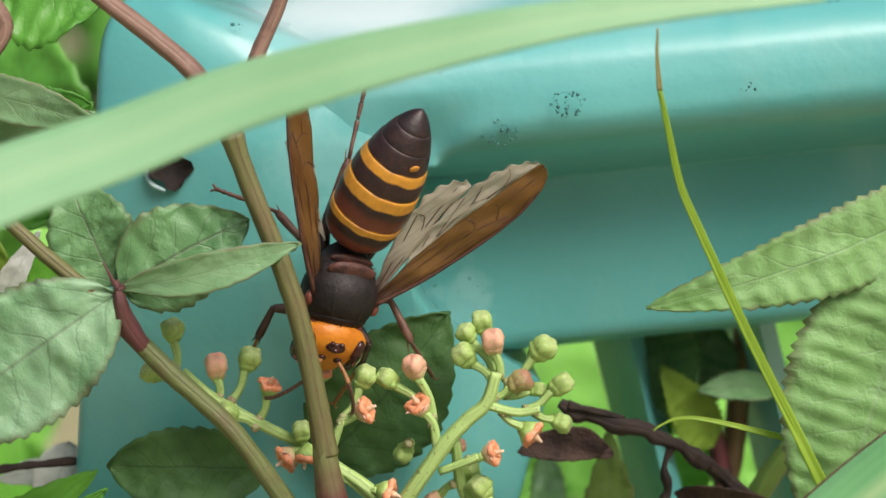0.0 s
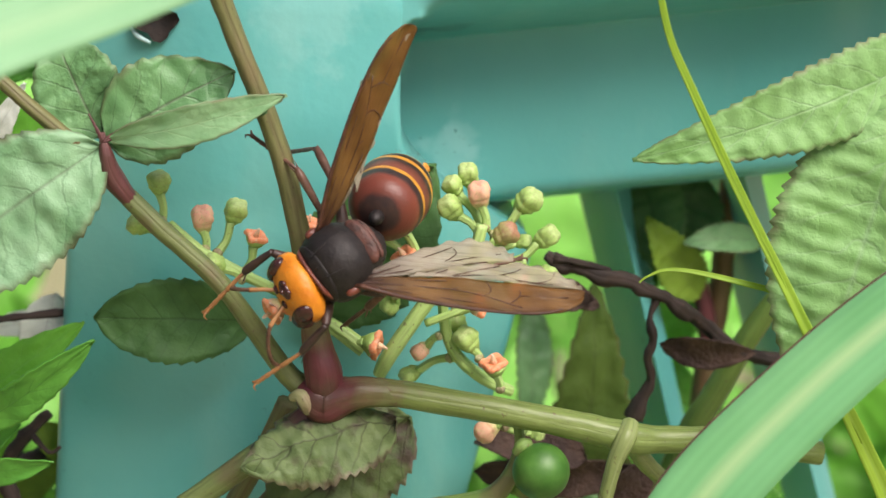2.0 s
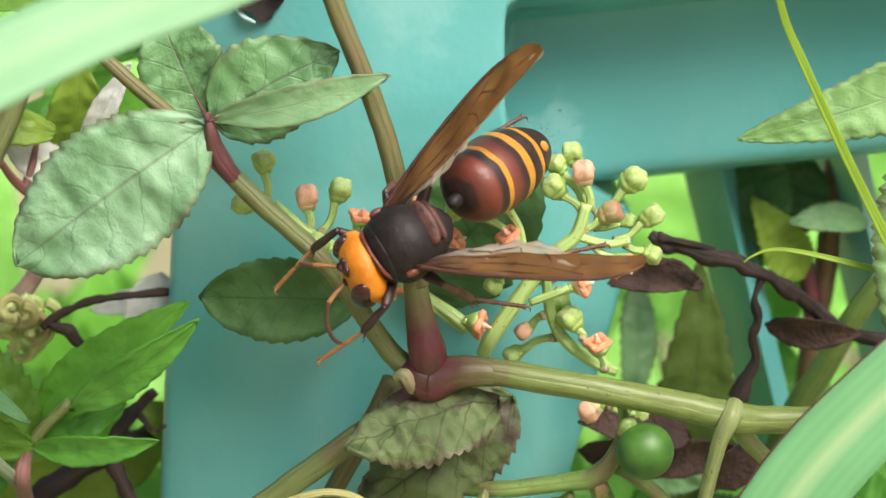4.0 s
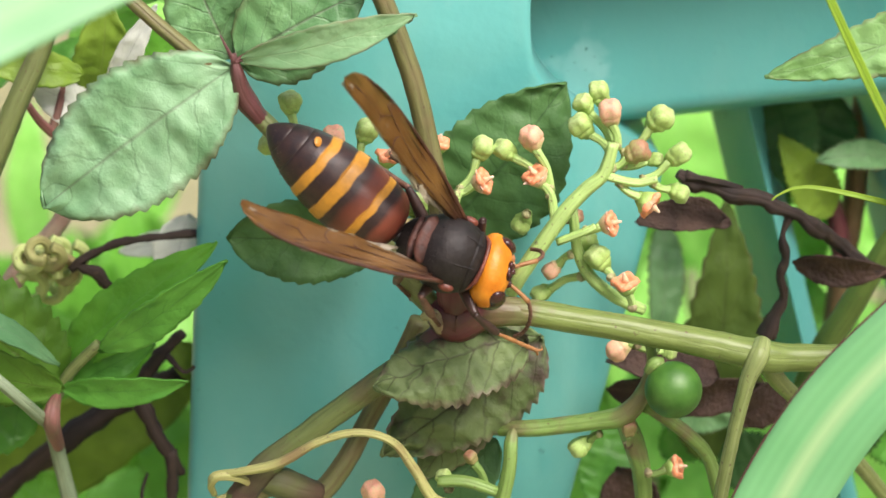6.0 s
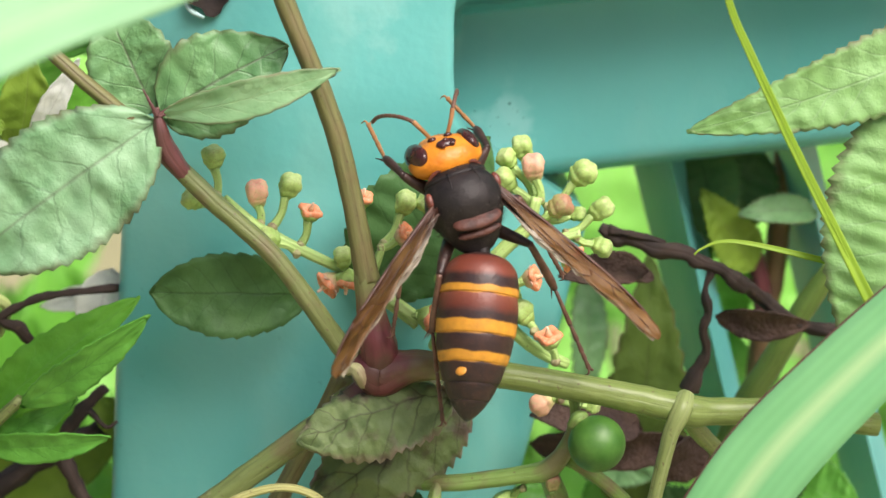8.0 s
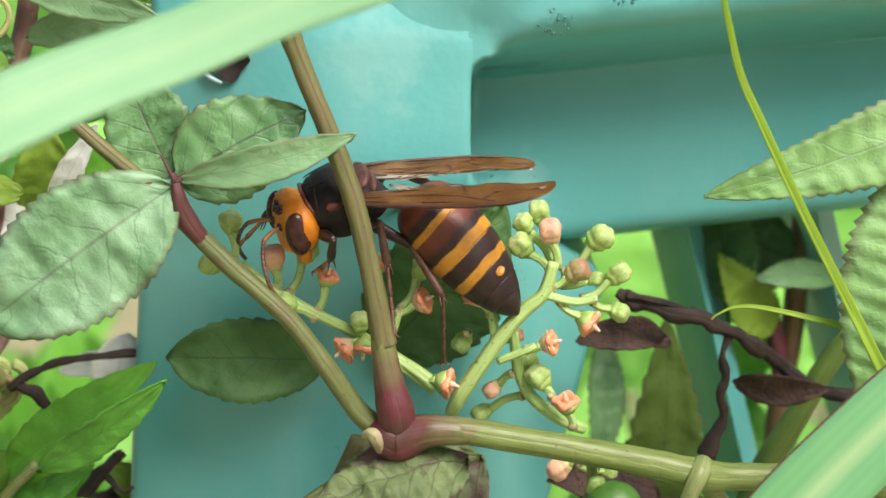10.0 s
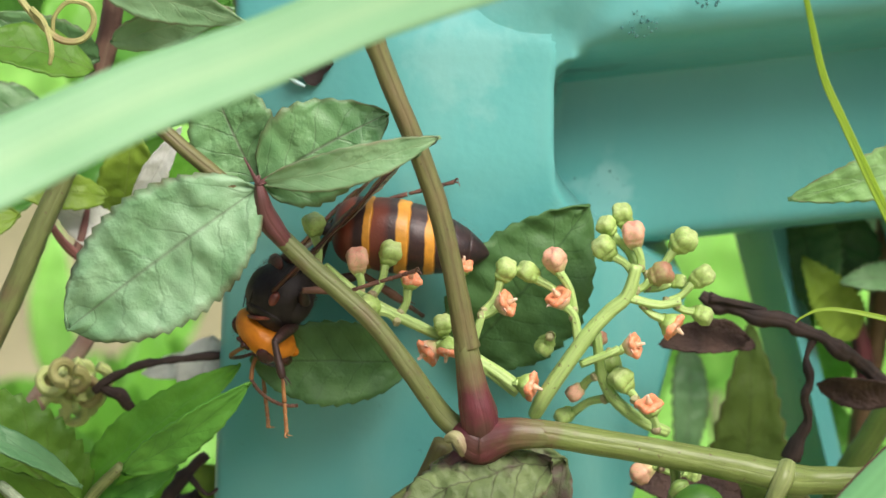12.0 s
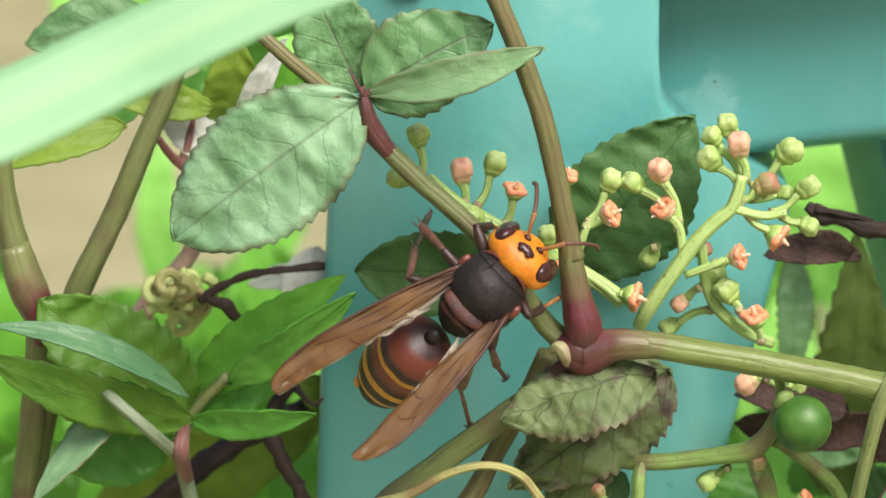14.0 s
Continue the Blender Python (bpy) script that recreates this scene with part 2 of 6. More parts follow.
def blade_material(name, dark, light, ribs=16, rough=0.45, glow=0.3, pale=0.25, keel=0.06):
    n = Nodes(name)
    x, y = n.uv()
    rib = n.math("SINE", n.math("MULTIPLY", x, ribs * 6.283))
    off = n.math("ABSOLUTE", n.math("SUBTRACT", x, 0.5))
    mid = n.ramp(off, [(0.0, (1, 1, 1)), (keel, (0, 0, 0))])
    tone = n.ramp(n.noise(40, 4, stretch=(1, 1, 1)), [(0.3, dark), (0.7, light)])
    color = n.mix(n.math("MULTIPLY", n.math("ADD", rib, 1.0), 0.03), tone, tuple(min(1, c * 1.7) for c in light))
    color = n.mix(n.math("MULTIPLY", mid, pale), color, (0.62, 0.78, 0.42))
    n.bump(n.math("ADD", rib, n.math("MULTIPLY", mid, -3.0)), 0.12, 0.0001)
    n.finish(color, rough)
    n.leafy(color, glow)
    return n.material


def stem_material(name, ground, streak, patch=None, rough=0.56, stripes=5, share=0.55, start=None):
    n = Nodes(name)
    x, y = n.uv()
    rib = n.math("ABSOLUTE", n.math("SINE", n.math("MULTIPLY", n.math("ADD", x, n.math("MULTIPLY", n.noise(60, 3), 0.08)), stripes * 3.1416)))
    tone = n.mix(n.math("MULTIPLY", n.ramp(rib, [(0.15, (1, 1, 1)), (0.6, (0, 0, 0))]), share), ground, streak)
    grain = n.noise(1.0, 4, "UV", (24, 1.6, 1))
    tone = n.mix(n.ramp(grain, [(0.46, (0, 0, 0)), (0.68, (0.55, 0.55, 0.55))]), tone, tuple(c * 0.45 for c in ground))
    tone = n.mix(n.math("MULTIPLY", n.noise(380, 4), 0.35), tone, tuple(min(1, c * 1.5) for c in streak))
    fleck = n.ramp(n.noise(1300, 2), [(0.66, (0, 0, 0)), (0.72, (0.7, 0.7, 0.7))])
    tone = n.mix(fleck, tone, (0.1, 0.06, 0.035))
    if patch:
        tone = n.mix(n.ramp(n.noise(120, 4), [(0.5, (0, 0, 0)), (0.64, (0.85, 0.85, 0.85))]), tone, patch)
    if start:
        run = n.math("MULTIPLY", n.math("ADD", y, n.math("MULTIPLY", n.math("SUBTRACT", n.noise(300, 3), 0.5), 0.9)), 0.5)
        tone = n.mix(n.ramp(run, [(0.15, (1, 1, 1)), (0.55, (0, 0, 0))]), tone, start)
    n.bump(n.math("ADD", n.math("ADD", n.math("MULTIPLY", n.noise(900, 3), 0.4), grain), rib), 0.5, 0.0003)
    return n.finish(tone, rough)


def plain_material(name, a, b, scale=200, rough=0.5, bump=0.3, distance=0.0003, spec=0.5, coat=0.0, fine=1400):
    n = Nodes(name)
    tone = n.ramp(n.noise(scale, 4), [(0.32, a), (0.68, b)])
    n.bump(n.math("ADD", n.noise(fine, 2), n.noise(scale * 2, 3)), bump, distance)
    return n.finish(tone, rough, spec=spec, coat=coat)


def paint_material():
    """Old turquoise gloss paint on steel: brush-worn, dusty, with fine pits."""
    n = Nodes("turquoise_paint")
    tone = n.ramp(n.noise(22, 5), [(0.3, (0.082, 0.37, 0.355)), (0.7, (0.125, 0.46, 0.44))])
    dust = n.ramp(n.noise(70, 6, stretch=(1, 1, 0.4)), [(0.5, (0, 0, 0)), (0.75, (0.35, 0.35, 0.35))])
    tone = n.mix(dust, tone, (0.24, 0.52, 0.46))
    grime = n.ramp(n.noise(330, 5), [(0.67, (0, 0, 0)), (0.74, (0.6, 0.6, 0.6))])
    tone = n.mix(n.math("MULTIPLY", grime, n.ramp(n.noise(38, 2), [(0.52, (0, 0, 0)), (0.62, (1, 1, 1))])), tone, (0.03, 0.13, 0.13))
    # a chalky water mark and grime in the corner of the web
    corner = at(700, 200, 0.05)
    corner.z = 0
    # the two widest marks paint bright sky light onto the rail's top
    for place, size, stain_or_light, share in ((at(1050, 85, 0.0525), 0.007, (0.3, 0.6, 0.58), 0.45), (at(1078, 40, 0.0525), 0.005, (0.3, 0.6, 0.58), 0.35), (at(990, -120, 0.045), 0.006, (0.03, 0.12, 0.11), 0.7), (at(1060, -135, 0.045), 0.005, (0.04, 0.14, 0.13), 0.5), (at(800, -160, 0.026), 0.012, (0.3, 0.6, 0.56), 0.35), (at(880, -480, 0.05), 0.034, (0.74, 0.88, 0.86), 0.8), (at(1300, -520, 0.05), 0.03, (0.5, 0.74, 0.7), 0.5)):
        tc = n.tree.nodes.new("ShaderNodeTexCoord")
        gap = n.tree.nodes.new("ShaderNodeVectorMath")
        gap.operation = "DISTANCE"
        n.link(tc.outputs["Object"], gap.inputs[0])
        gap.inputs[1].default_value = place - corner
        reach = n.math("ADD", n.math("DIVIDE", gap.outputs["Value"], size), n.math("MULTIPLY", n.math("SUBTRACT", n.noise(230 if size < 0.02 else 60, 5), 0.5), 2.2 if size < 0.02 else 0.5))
        tone = n.mix(n.ramp(reach, [(0.25, (share, share, share)), (0.95, (0, 0, 0))], "EASE"), tone, stain_or_light)
    n.bump(n.math("ADD", n.math("MULTIPLY", n.noise(45, 4), 2.0), n.math("MULTIPLY", n.noise(420, 3), 0.35)), 0.35, 0.0008)
    return n.finish(tone, n.math("ADD", n.math("MULTIPLY", n.noise(60, 4), 0.22), 0.26), coat=0.45)


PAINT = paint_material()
RUST = plain_material("rusty_hole_rim", (0.008, 0.006, 0.005), (0.02, 0.012, 0.008), 600, 0.9)
CHIP = plain_material("bare_undercoat", (0.35, 0.55, 0.55), (0.5, 0.7, 0.68), 500, 0.6)
SPECK = plain_material("grime_speck", (0.05, 0.18, 0.17), (0.09, 0.28, 0.26), 900, 0.8)
LEAF_PALE = leaf_material("pale_waxy_leaf", (0.12, 0.29, 0.125), (0.28, 0.48, 0.28), (0.08, 0.15, 0.08), 6, 0.45, 0.18, 0.4, spec=0.36, relief=0.55, rim=(0.12, 0.07, 0.04), rib=(0.12, 0.13, 0.09))
LEAF_MID = leaf_material("vine_leaf", (0.08, 0.23, 0.08), (0.21, 0.42, 0.18), (0.09, 0.12, 0.07), 5, 0.45, 0.2, 0.35, spec=0.5, relief=0.7, rim=(0.1, 0.09, 0.04), rib=(0.17, 0.1, 0.13))
LEAF_FOLD = leaf_material("silvery_leaf", (0.16, 0.34, 0.15), (0.27, 0.46, 0.24), (0.3, 0.42, 0.22), 6, 0.4, 0.18, 0.4, rim=(0.25, 0.2, 0.12))
# base green darkened so these leaves read as hanging in shade
LEAF_DEEP = leaf_material("shaded_deep_green_leaf", (0.04, 0.115, 0.036), (0.08, 0.19, 0.058), (0.025, 0.06, 0.025), 7, 0.55, 0.15, 0.3, spec=0.35)
LEAF_BRIGHT = leaf_material("young_green_leaf", (0.11, 0.38, 0.03), (0.19, 0.52, 0.06), (0.18, 0.46, 0.09), 7, 0.4, 0.3, 0.35)
LEAF_GLOSS = leaf_material("glossy_shrub_leaf", (0.068, 0.255, 0.032), (0.125, 0.385, 0.054), (0.06, 0.22, 0.035), 6, 0.33, 0.22, 0.4)
LEAF_OLD = leaf_material("withering_leaf", (0.08, 0.13, 0.042), (0.165, 0.23, 0.09), (0.045, 0.028, 0.025), 6, 0.6, 0.12, 0.6, blotch=(0.1, 0.065, 0.06), rim=(0.3, 0.21, 0.19), relief=0.8)
LEAF_RIGHT = leaf_material("light_downy_leaf", (0.18, 0.38, 0.1), (0.27, 0.49, 0.19), (0.3, 0.46, 0.25), 9, 0.55, 0.24, 0.55, rim=(0.16, 0.1, 0.08), relief=0.6)
LEAF_OLIVE = leaf_material("yellow_olive_leaf", (0.13, 0.24, 0.02), (0.22, 0.36, 0.04), (0.2, 0.28, 0.06), 7, 0.5, 0.25, 0.25)
LEAF_MOSS = leaf_material("mossy_green_leaf", (0.068, 0.19, 0.017), (0.125, 0.285, 0.033), (0.08, 0.09, 0.02), 7, 0.5, 0.25, 0.35)
# albedo raised so the leaves look sunlit where the fence shades them
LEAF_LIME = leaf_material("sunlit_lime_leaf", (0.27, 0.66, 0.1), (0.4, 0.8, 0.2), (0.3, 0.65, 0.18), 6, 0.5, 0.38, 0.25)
LEAF_WHITE = leaf_material("whitish_leaf_back", (0.6, 0.65, 0.58), (0.76, 0.79, 0.74), (0.4, 0.42, 0.4), 6, 0.6, 0.25, 0.3)
BLADE_NEAR = blade_material("broad_grass", (0.22, 0.48, 0.24), (0.31, 0.58, 0.32), 9, 0.4, 0.2, 0.15, 0.2)
BLADE_BROAD = blade_material("green_broad_grass", (0.15, 0.44, 0.18), (0.22, 0.54, 0.25), 9, 0.34, 0.2, 0.5, 0.16)
BLADE_LIME = blade_material("lime_grass", (0.3, 0.5, 0.04), (0.4, 0.6, 0.07), 5, 0.45, 0.35, 0.1, 0.12)
BLADE_DRY = blade_material("drying_grass_tip", (0.28, 0.24, 0.08), (0.4, 0.36, 0.13), 4, 0.5, 0.25, 0.2)
STEM_BROWN = stem_material("woody_green_stem", (0.165, 0.18, 0.062), (0.085, 0.052, 0.024), (0.16, 0.13, 0.055), share=0.45)
STEM_BARK = stem_material("brown_twig", (0.2, 0.11, 0.08), (0.32, 0.22, 0.16), (0.1, 0.05, 0.04))
STEM_GREEN = stem_material("green_stem", (0.16, 0.21, 0.06), (0.3, 0.35, 0.15), None, 0.42)
STEM_OLIVE = stem_material("olive_stem", (0.12, 0.15, 0.045), (0.16, 0.19, 0.07), (0.13, 0.1, 0.05), 0.5, share=0.35)
STEM_CURL = stem_material("yellow_green_curl", (0.5, 0.6, 0.2), (0.58, 0.66, 0.3), None, 0.5, share=0.3)
STEM_DULL = stem_material("dull_green_stem", (0.18, 0.25, 0.15), (0.24, 0.3, 0.19), None, 0.6)
STEM_RED = stem_material("wine_red_joint", (0.1, 0.02, 0.028), (0.16, 0.045, 0.05), (0.08, 0.04, 0.03), 0.42, share=0.3, start=(0.17, 0.19, 0.07))
STEM_WINE = stem_material("wine_red_node", (0.1, 0.03, 0.032), (0.15, 0.06, 0.055), (0.08, 0.035, 0.03), 0.45, share=0.4)
STEM_TAN = stem_material("tan_brown_stem", (0.16, 0.1, 0.04), (0.22, 0.15, 0.07), (0.12, 0.06, 0.035), share=0.4)
STEM_DARK = stem_material("deep_green_stem", (0.085, 0.15, 0.025), (0.12, 0.19, 0.04), None, 0.45, share=0.35)
STEM_NODE = stem_material("purplish_node", (0.075, 0.045, 0.032), (0.11, 0.07, 0.045), (0.06, 0.035, 0.03), share=0.4, start=(0.11, 0.13, 0.045))
STEM_ROSE = stem_material("rosy_joint", (0.2, 0.075, 0.07), (0.26, 0.13, 0.11), (0.17, 0.12, 0.08), share=0.4)
STEM_BLUSH = stem_material("green_stem_with_red_foot", (0.13, 0.185, 0.04), (0.22, 0.28, 0.09), None, 0.42, share=0.4, start=(0.17, 0.06, 0.07))
STEM_BLUSH_OLIVE = stem_material("olive_stem_with_red_foot", (0.12, 0.16, 0.045), (0.15, 0.19, 0.065), (0.13, 0.12, 0.05), 0.5, start=(0.14, 0.05, 0.05))
STALK_FRUIT = stem_material("green_fruit_stalk", (0.15, 0.26, 0.055), (0.22, 0.34, 0.1), (0.17, 0.14, 0.07), 0.5, share=0.4)
LEAF_SATIN = leaf_material("satin_shrub_leaf", (0.07, 0.2, 0.08), (0.13, 0.28, 0.13), (0.1, 0.2, 0.1), 6, 0.4, 0.18, 0.3)
# darker copy of the olive leaf, with shade put into its tone
LEAF_SHADE = leaf_material("shaded_olive_leaf", (0.05, 0.1, 0.012), (0.085, 0.15, 0.024), (0.05, 0.07, 0.02), 7, 0.6, 0.2, 0.3, rim=(0.09, 0.07, 0.03))
STEM_PALE = stem_material("pale_scar", (0.34, 0.34, 0.16), (0.42, 0.4, 0.22), (0.25, 0.17, 0.12))
STEM_YELLOW = stem_material("yellow_tendril", (0.34, 0.36, 0.12), (0.45, 0.42, 0.18), (0.25, 0.17, 0.08))
STALK = stem_material("pale_green_stalk", (0.36, 0.55, 0.16), (0.46, 0.63, 0.25), None, 0.42, share=0.3)
STEM_PINK = stem_material("pinkish_stem", (0.36, 0.27, 0.19), (0.42, 0.3, 0.24), (0.3, 0.18, 0.15))
DEAD = stem_material("dead_vine", (0.028, 0.018, 0.014), (0.06, 0.038, 0.03), (0.012, 0.008, 0.007), 0.8)
DEAD_LEAF = plain_material("dead_leaf", (0.035, 0.02, 0.016), (0.08, 0.045, 0.032), 180, 0.8, 0.8, 0.0008)


def bud_material(name, low, high, crown, blush=None):
    """Small waxy buds in their own unit size: colour from stalk to crown, mottled."""
    n = Nodes(name)
    tc = n.tree.nodes.new("ShaderNodeTexCoord")
    sp = n.tree.nodes.new("ShaderNodeSeparateXYZ")
    n.link(tc.outputs["Object"], sp.inputs[0])
    tone = n.ramp(n.math("ADD", sp.outputs[2], n.math("MULTIPLY", n.math("SUBTRACT", n.noise(5, 3), 0.5), 0.5)), [(0.1, low), (0.45, high), (0.8, high), (0.98, crown)])
    tone = n.mix(n.ramp(n.noise(7, 5), [(0.46, (0, 0, 0)), (0.7, (0.65, 0.65, 0.65))]), tone, blush or tuple(c * 0.66 for c in high))
    tone = n.mix(n.ramp(n.noise(17, 2), [(0.62, (0, 0, 0)), (0.7, (0.6, 0.6, 0.6))]), tone, (0.24, 0.17, 0.07))
    n.bump(n.math("ADD", n.noise(9, 4), n.math("MULTIPLY", n.noise(26, 2), 0.6)), 0.3, 0.0003)
    return n.finish(tone, 0.55)


BUD_GREEN = bud_material("green_bud", (0.26, 0.43, 0.085), (0.38, 0.56, 0.16), (0.44, 0.57, 0.22))
BUD_PINK = bud_material("pink_bud", (0.46, 0.52, 0.2), (0.74, 0.42, 0.28), (0.76, 0.36, 0.26), (0.6, 0.52, 0.26))
BUD_OLIVE = bud_material("browning_bud", (0.3, 0.34, 0.1), (0.34, 0.3, 0.12), (0.4, 0.2, 0.12), (0.26, 0.13, 0.08))
DISC = bud_material("orange_flower_disc", (0.8, 0.46, 0.3), (0.85, 0.3, 0.14), (0.85, 0.48, 0.3), (0.8, 0.56, 0.4))
STYLE = bud_material("flower_style", (0.75, 0.4, 0.18), (0.8, 0.55, 0.35), (0.85, 0.65, 0.5))
PETAL = bud_material("pale_petal", (0.7, 0.42, 0.3), (0.76, 0.52, 0.4), (0.8, 0.6, 0.5))
BERRY = plain_material("unripe_berry", (0.025, 0.1, 0.012), (0.075, 0.2, 0.03), 220, 0.44, 0.2, 0.0002, spec=0.5)
SOIL = plain_material("sandy_soil", (0.275, 0.27, 0.14), (0.36, 0.345, 0.195), 3, 0.95, 0.6, 0.02, fine=60)

# ---- ground ----
bm = bmesh.new()
bmesh.ops.create_grid(bm, x_segments=60, y_segments=60, size=60)
for v in bm.verts:
    v.co.z = 0.02 * noise.noise(v.co * 0.4) - 0.01
tagged(new("ground", mesh_of("ground", bm, SOIL)), "pale sandy bare ground behind the fence", "ground", kind="structure")

# ---- turquoise steel fence ----
fence = thing("steel_fence", at(700, 200, 0.05), "turquoise painted steel fence with a rounded rail, weathered and chipped", "fence")
fence.matrix_basis.translation.z = 0


def post():
    """The broad bowed post with tight rounded corners; sections: line, left and right column, front depth."""
    sections = spline([(-470, 520, 900, 0.045), (-452, 450, 980, 0.034), (-380, 410, 1060, 0.029), (-250, 401, 1060, 0.0265), (-205, 400, 1010, 0.0257), (-175, 399, 985, 0.0255), (-150, 398, 973, 0.0255), (-120, 397, 966, 0.0255), (-60, 394, 965, 0.0255), (20, 390, 966, 0.0255), (80, 387, 978, 0.026), (130, 384, 1030, 0.0265), (180, 381, 1130, 0.027), (230, 379, 1196, 0.027), (333, 375, 1178, 0.027), (500, 368, 1134, 0.027), (673, 362, 1088, 0.027), (900, 355, 1024, 0.027), (1500, 345, 965, 0.027)], 6)
    bm = bmesh.new()
    rings, near = [], (0, 1, 3, 5, 8, 12, 18, 28)
    for v, a, b, front in sections:
        slope = min(1, max(0, (-250 - v) / 190))
        inner = [a + 28 + (b - a - 56) * k / 28 for k in range(1, 28)]
        row = [(a + e, e) for e in near] + [(u, 28) for u in inner] + [(b - e, e) for e in reversed(near)]
        ring = []
        for u, e in row:
            bend = (0.007 if u < 688 else 0.0034) * ((min(u, 966) - 688) / 285) ** 2 + 0.00012 * max(0, u - 966)
            turn = (13 - math.sqrt(13 ** 2 - max(0, 13 - e) ** 2)) * GRID
            sink = slope * min(110, max(0, 0.36 * (u - 544))) * GRID
            ring.append(bm.verts.new(at(u, v, front + bend + turn) - Vector((0, 0, sink))))
        for u in (b, a):
            ring.append(bm.verts.new(Vector((at(u, v, front + 0.02).x, 0.1, ring[-1].co.z))))
        rings.append(ring)
    rings.append([bm.verts.new((v.co.x, v.co.y, -0.05)) for v in rings[-1]])
    sides = len(rings[0])
    for r0, r1 in zip(rings, rings[1:]):
        for k in range(sides):
            bm.faces.new((r0[k], r1[k], r1[(k + 1) % sides], r0[(k + 1) % sides]))
    bm.faces.new(rings[0])
    bmesh.ops.recalc_face_normals(bm, faces=bm.faces)
    return bm


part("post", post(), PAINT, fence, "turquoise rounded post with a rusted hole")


def rail():
    """The rolled top rail with the flat web below it, rising gently along its run and set back where it meets the post."""
    profile = spline([(-560, 0.13), (-552, 0.105), (-530, 0.078), (-490, 0.057), (-430, 0.0395), (-390, 0.0318), (-350, 0.0282), (-310, 0.0268), (-270, 0.0262), (-230, 0.0264), (-196, 0.0292), (-170, 0.036), (-152, 0.0455), (-138, 0.0522), (-122, 0.0535), (0, 0.0525), (110, 0.052), (148, 0.0525), (160, 0.055), (164, 0.06), (164, 0.08)], 5)
    bm = bmesh.new()
    rows = []
    columns = list(range(540, 900, 40)) + list(range(900, 1080, 4)) + list(range(1080, 2960, 40))
    for u in columns:
        rise = -0.107 * (u - 1134)
        set_back = 0.00000003 * max(0, 960 - u) ** 2
        row = []
        for w, d in profile:
            # the recess of the web ends at the post in a rounded corner
            far = max(0.0, min(46.0, -128 - w))
            edge = 966 + 46 - math.sqrt(46.0 ** 2 - far ** 2) if w < 150 else 966
            edge += max(0.0, -174 - w) * 0.5
            s = min(1.0, max(0.0, (u - edge) / (26 + 1.6 * max(0.0, -174 - w)) + 0.5))
            s = s * s * (3 - 2 * s)
            depth = d
            if w > -310:
                # below the roll the rail runs into the face of the post
                ease = min(1.0, (w + 310) / 100)
                ease = ease * ease * (3 - 2 * ease)
                face = 0.0258 + 0.0034 * ((min(u, 966) - 688) / 285) ** 2
                fill = min(1.0, max(0.0, (-95 - w) / 60))
                join = (0.0268 * (1 - ease) + face * ease) * fill + d * (1 - fill)
                depth = join + (d - join) * s
            row.append(bm.verts.new(at(u, w + rise, depth + set_back)))
        rows.append(row)
    for r0, r1 in zip(rows, rows[1:]):
        for k in range(len(profile) - 1):
            bm.faces.new((r0[k], r0[k + 1], r1[k + 1], r1[k]))
    back = [[bm.verts.new(v.co + Vector((0, 0.004, 0))) for v in row] for row in rows]
    for r0, r1 in zip(back, back[1:]):
        for k in range(len(profile) - 1):
            bm.faces.new((r0[k + 1], r0[k], r1[k], r1[k + 1]))
    return bm


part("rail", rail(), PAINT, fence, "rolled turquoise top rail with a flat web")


def flat_part(name, bm, material, parent, label=""):
    ob = part(name, bm, material, parent, label)
    ob.data.polygons.foreach_set("use_smooth", [False] * len(ob.data.polygons))
    return ob


def bar(shift, set_back):
    """A folded steel bar: a wide face turned one way and a narrow lip turned to the light."""
    rows = [(90, 1270, 1338, 1368), (560, 1388, 1448, 1478), (1000, 1500, 1558, 1590), (2600, 1908, 1960, 1992)]
    faces = {"baluster": [], "bar_lip": []}
    for v, a, b, c in rows:
        faces["baluster"].append((at(a + shift, v, 0.086 + set_back), at(b + shift, v, 0.066 + set_back)))
        faces["bar_lip"].append((at(b + shift, v, 0.066 + set_back), at(c + shift, v, 0.074 + set_back)))
    made = []
    for name, pairs in faces.items():
        bm = bmesh.new()
        front = [[bm.verts.new(p) for p in pair] for pair in pairs]
        rear = [[bm.verts.new(p + Vector((0, 0.003, 0))) for p in pair] for pair in pairs]
        for layer, flip in ((front, False), (rear, True)):
            for r0, r1 in zip(layer, layer[1:]):
                q = (r0[0], r1[0], r1[1], r0[1])
                bm.faces.new(q[::-1] if flip else q)
        for k in (0, 1):
            for f0, f1, b0, b1 in zip(front, front[1:], rear, rear[1:]):
                bm.faces.new((f0[k], f1[k], b1[k], b0[k]))
        bmesh.ops.recalc_face_normals(bm, faces=bm.faces)
        made.append((name, bm))
    body = flat_part("baluster", made[0][1], PAINT, fence, "slanting folded turquoise bar")
    flat_part("bar_lip", made[1][1], PAINT, body)


bar(0, 0.0)
bar(236, 0.006)
bm = bmesh.new()
rnd = random.Random(5)
ring = []
for k in range(18):
    a = 2 * math.pi * k / 18
    r = 34 * (1 + 0.16 * math.cos(4 * a + 0.6) + rnd.uniform(-0.06, 0.06))
    ring.append((534 + r * 1.05 * math.cos(a), -152 + r * math.sin(a)))
front, deep = [bm.verts.new(at(u, v, 0.0262)) for u, v in ring], [bm.verts.new(at(u, v, 0.04)) for u, v in ring]
bm.faces.new(front)
for k in range(18):
    bm.faces.new((front[k], front[(k + 1) % 18], deep[(k + 1) % 18], deep[k]))
part("rust_hole", bm, RUST, fence, "black rusted-through hole with flaked paint")
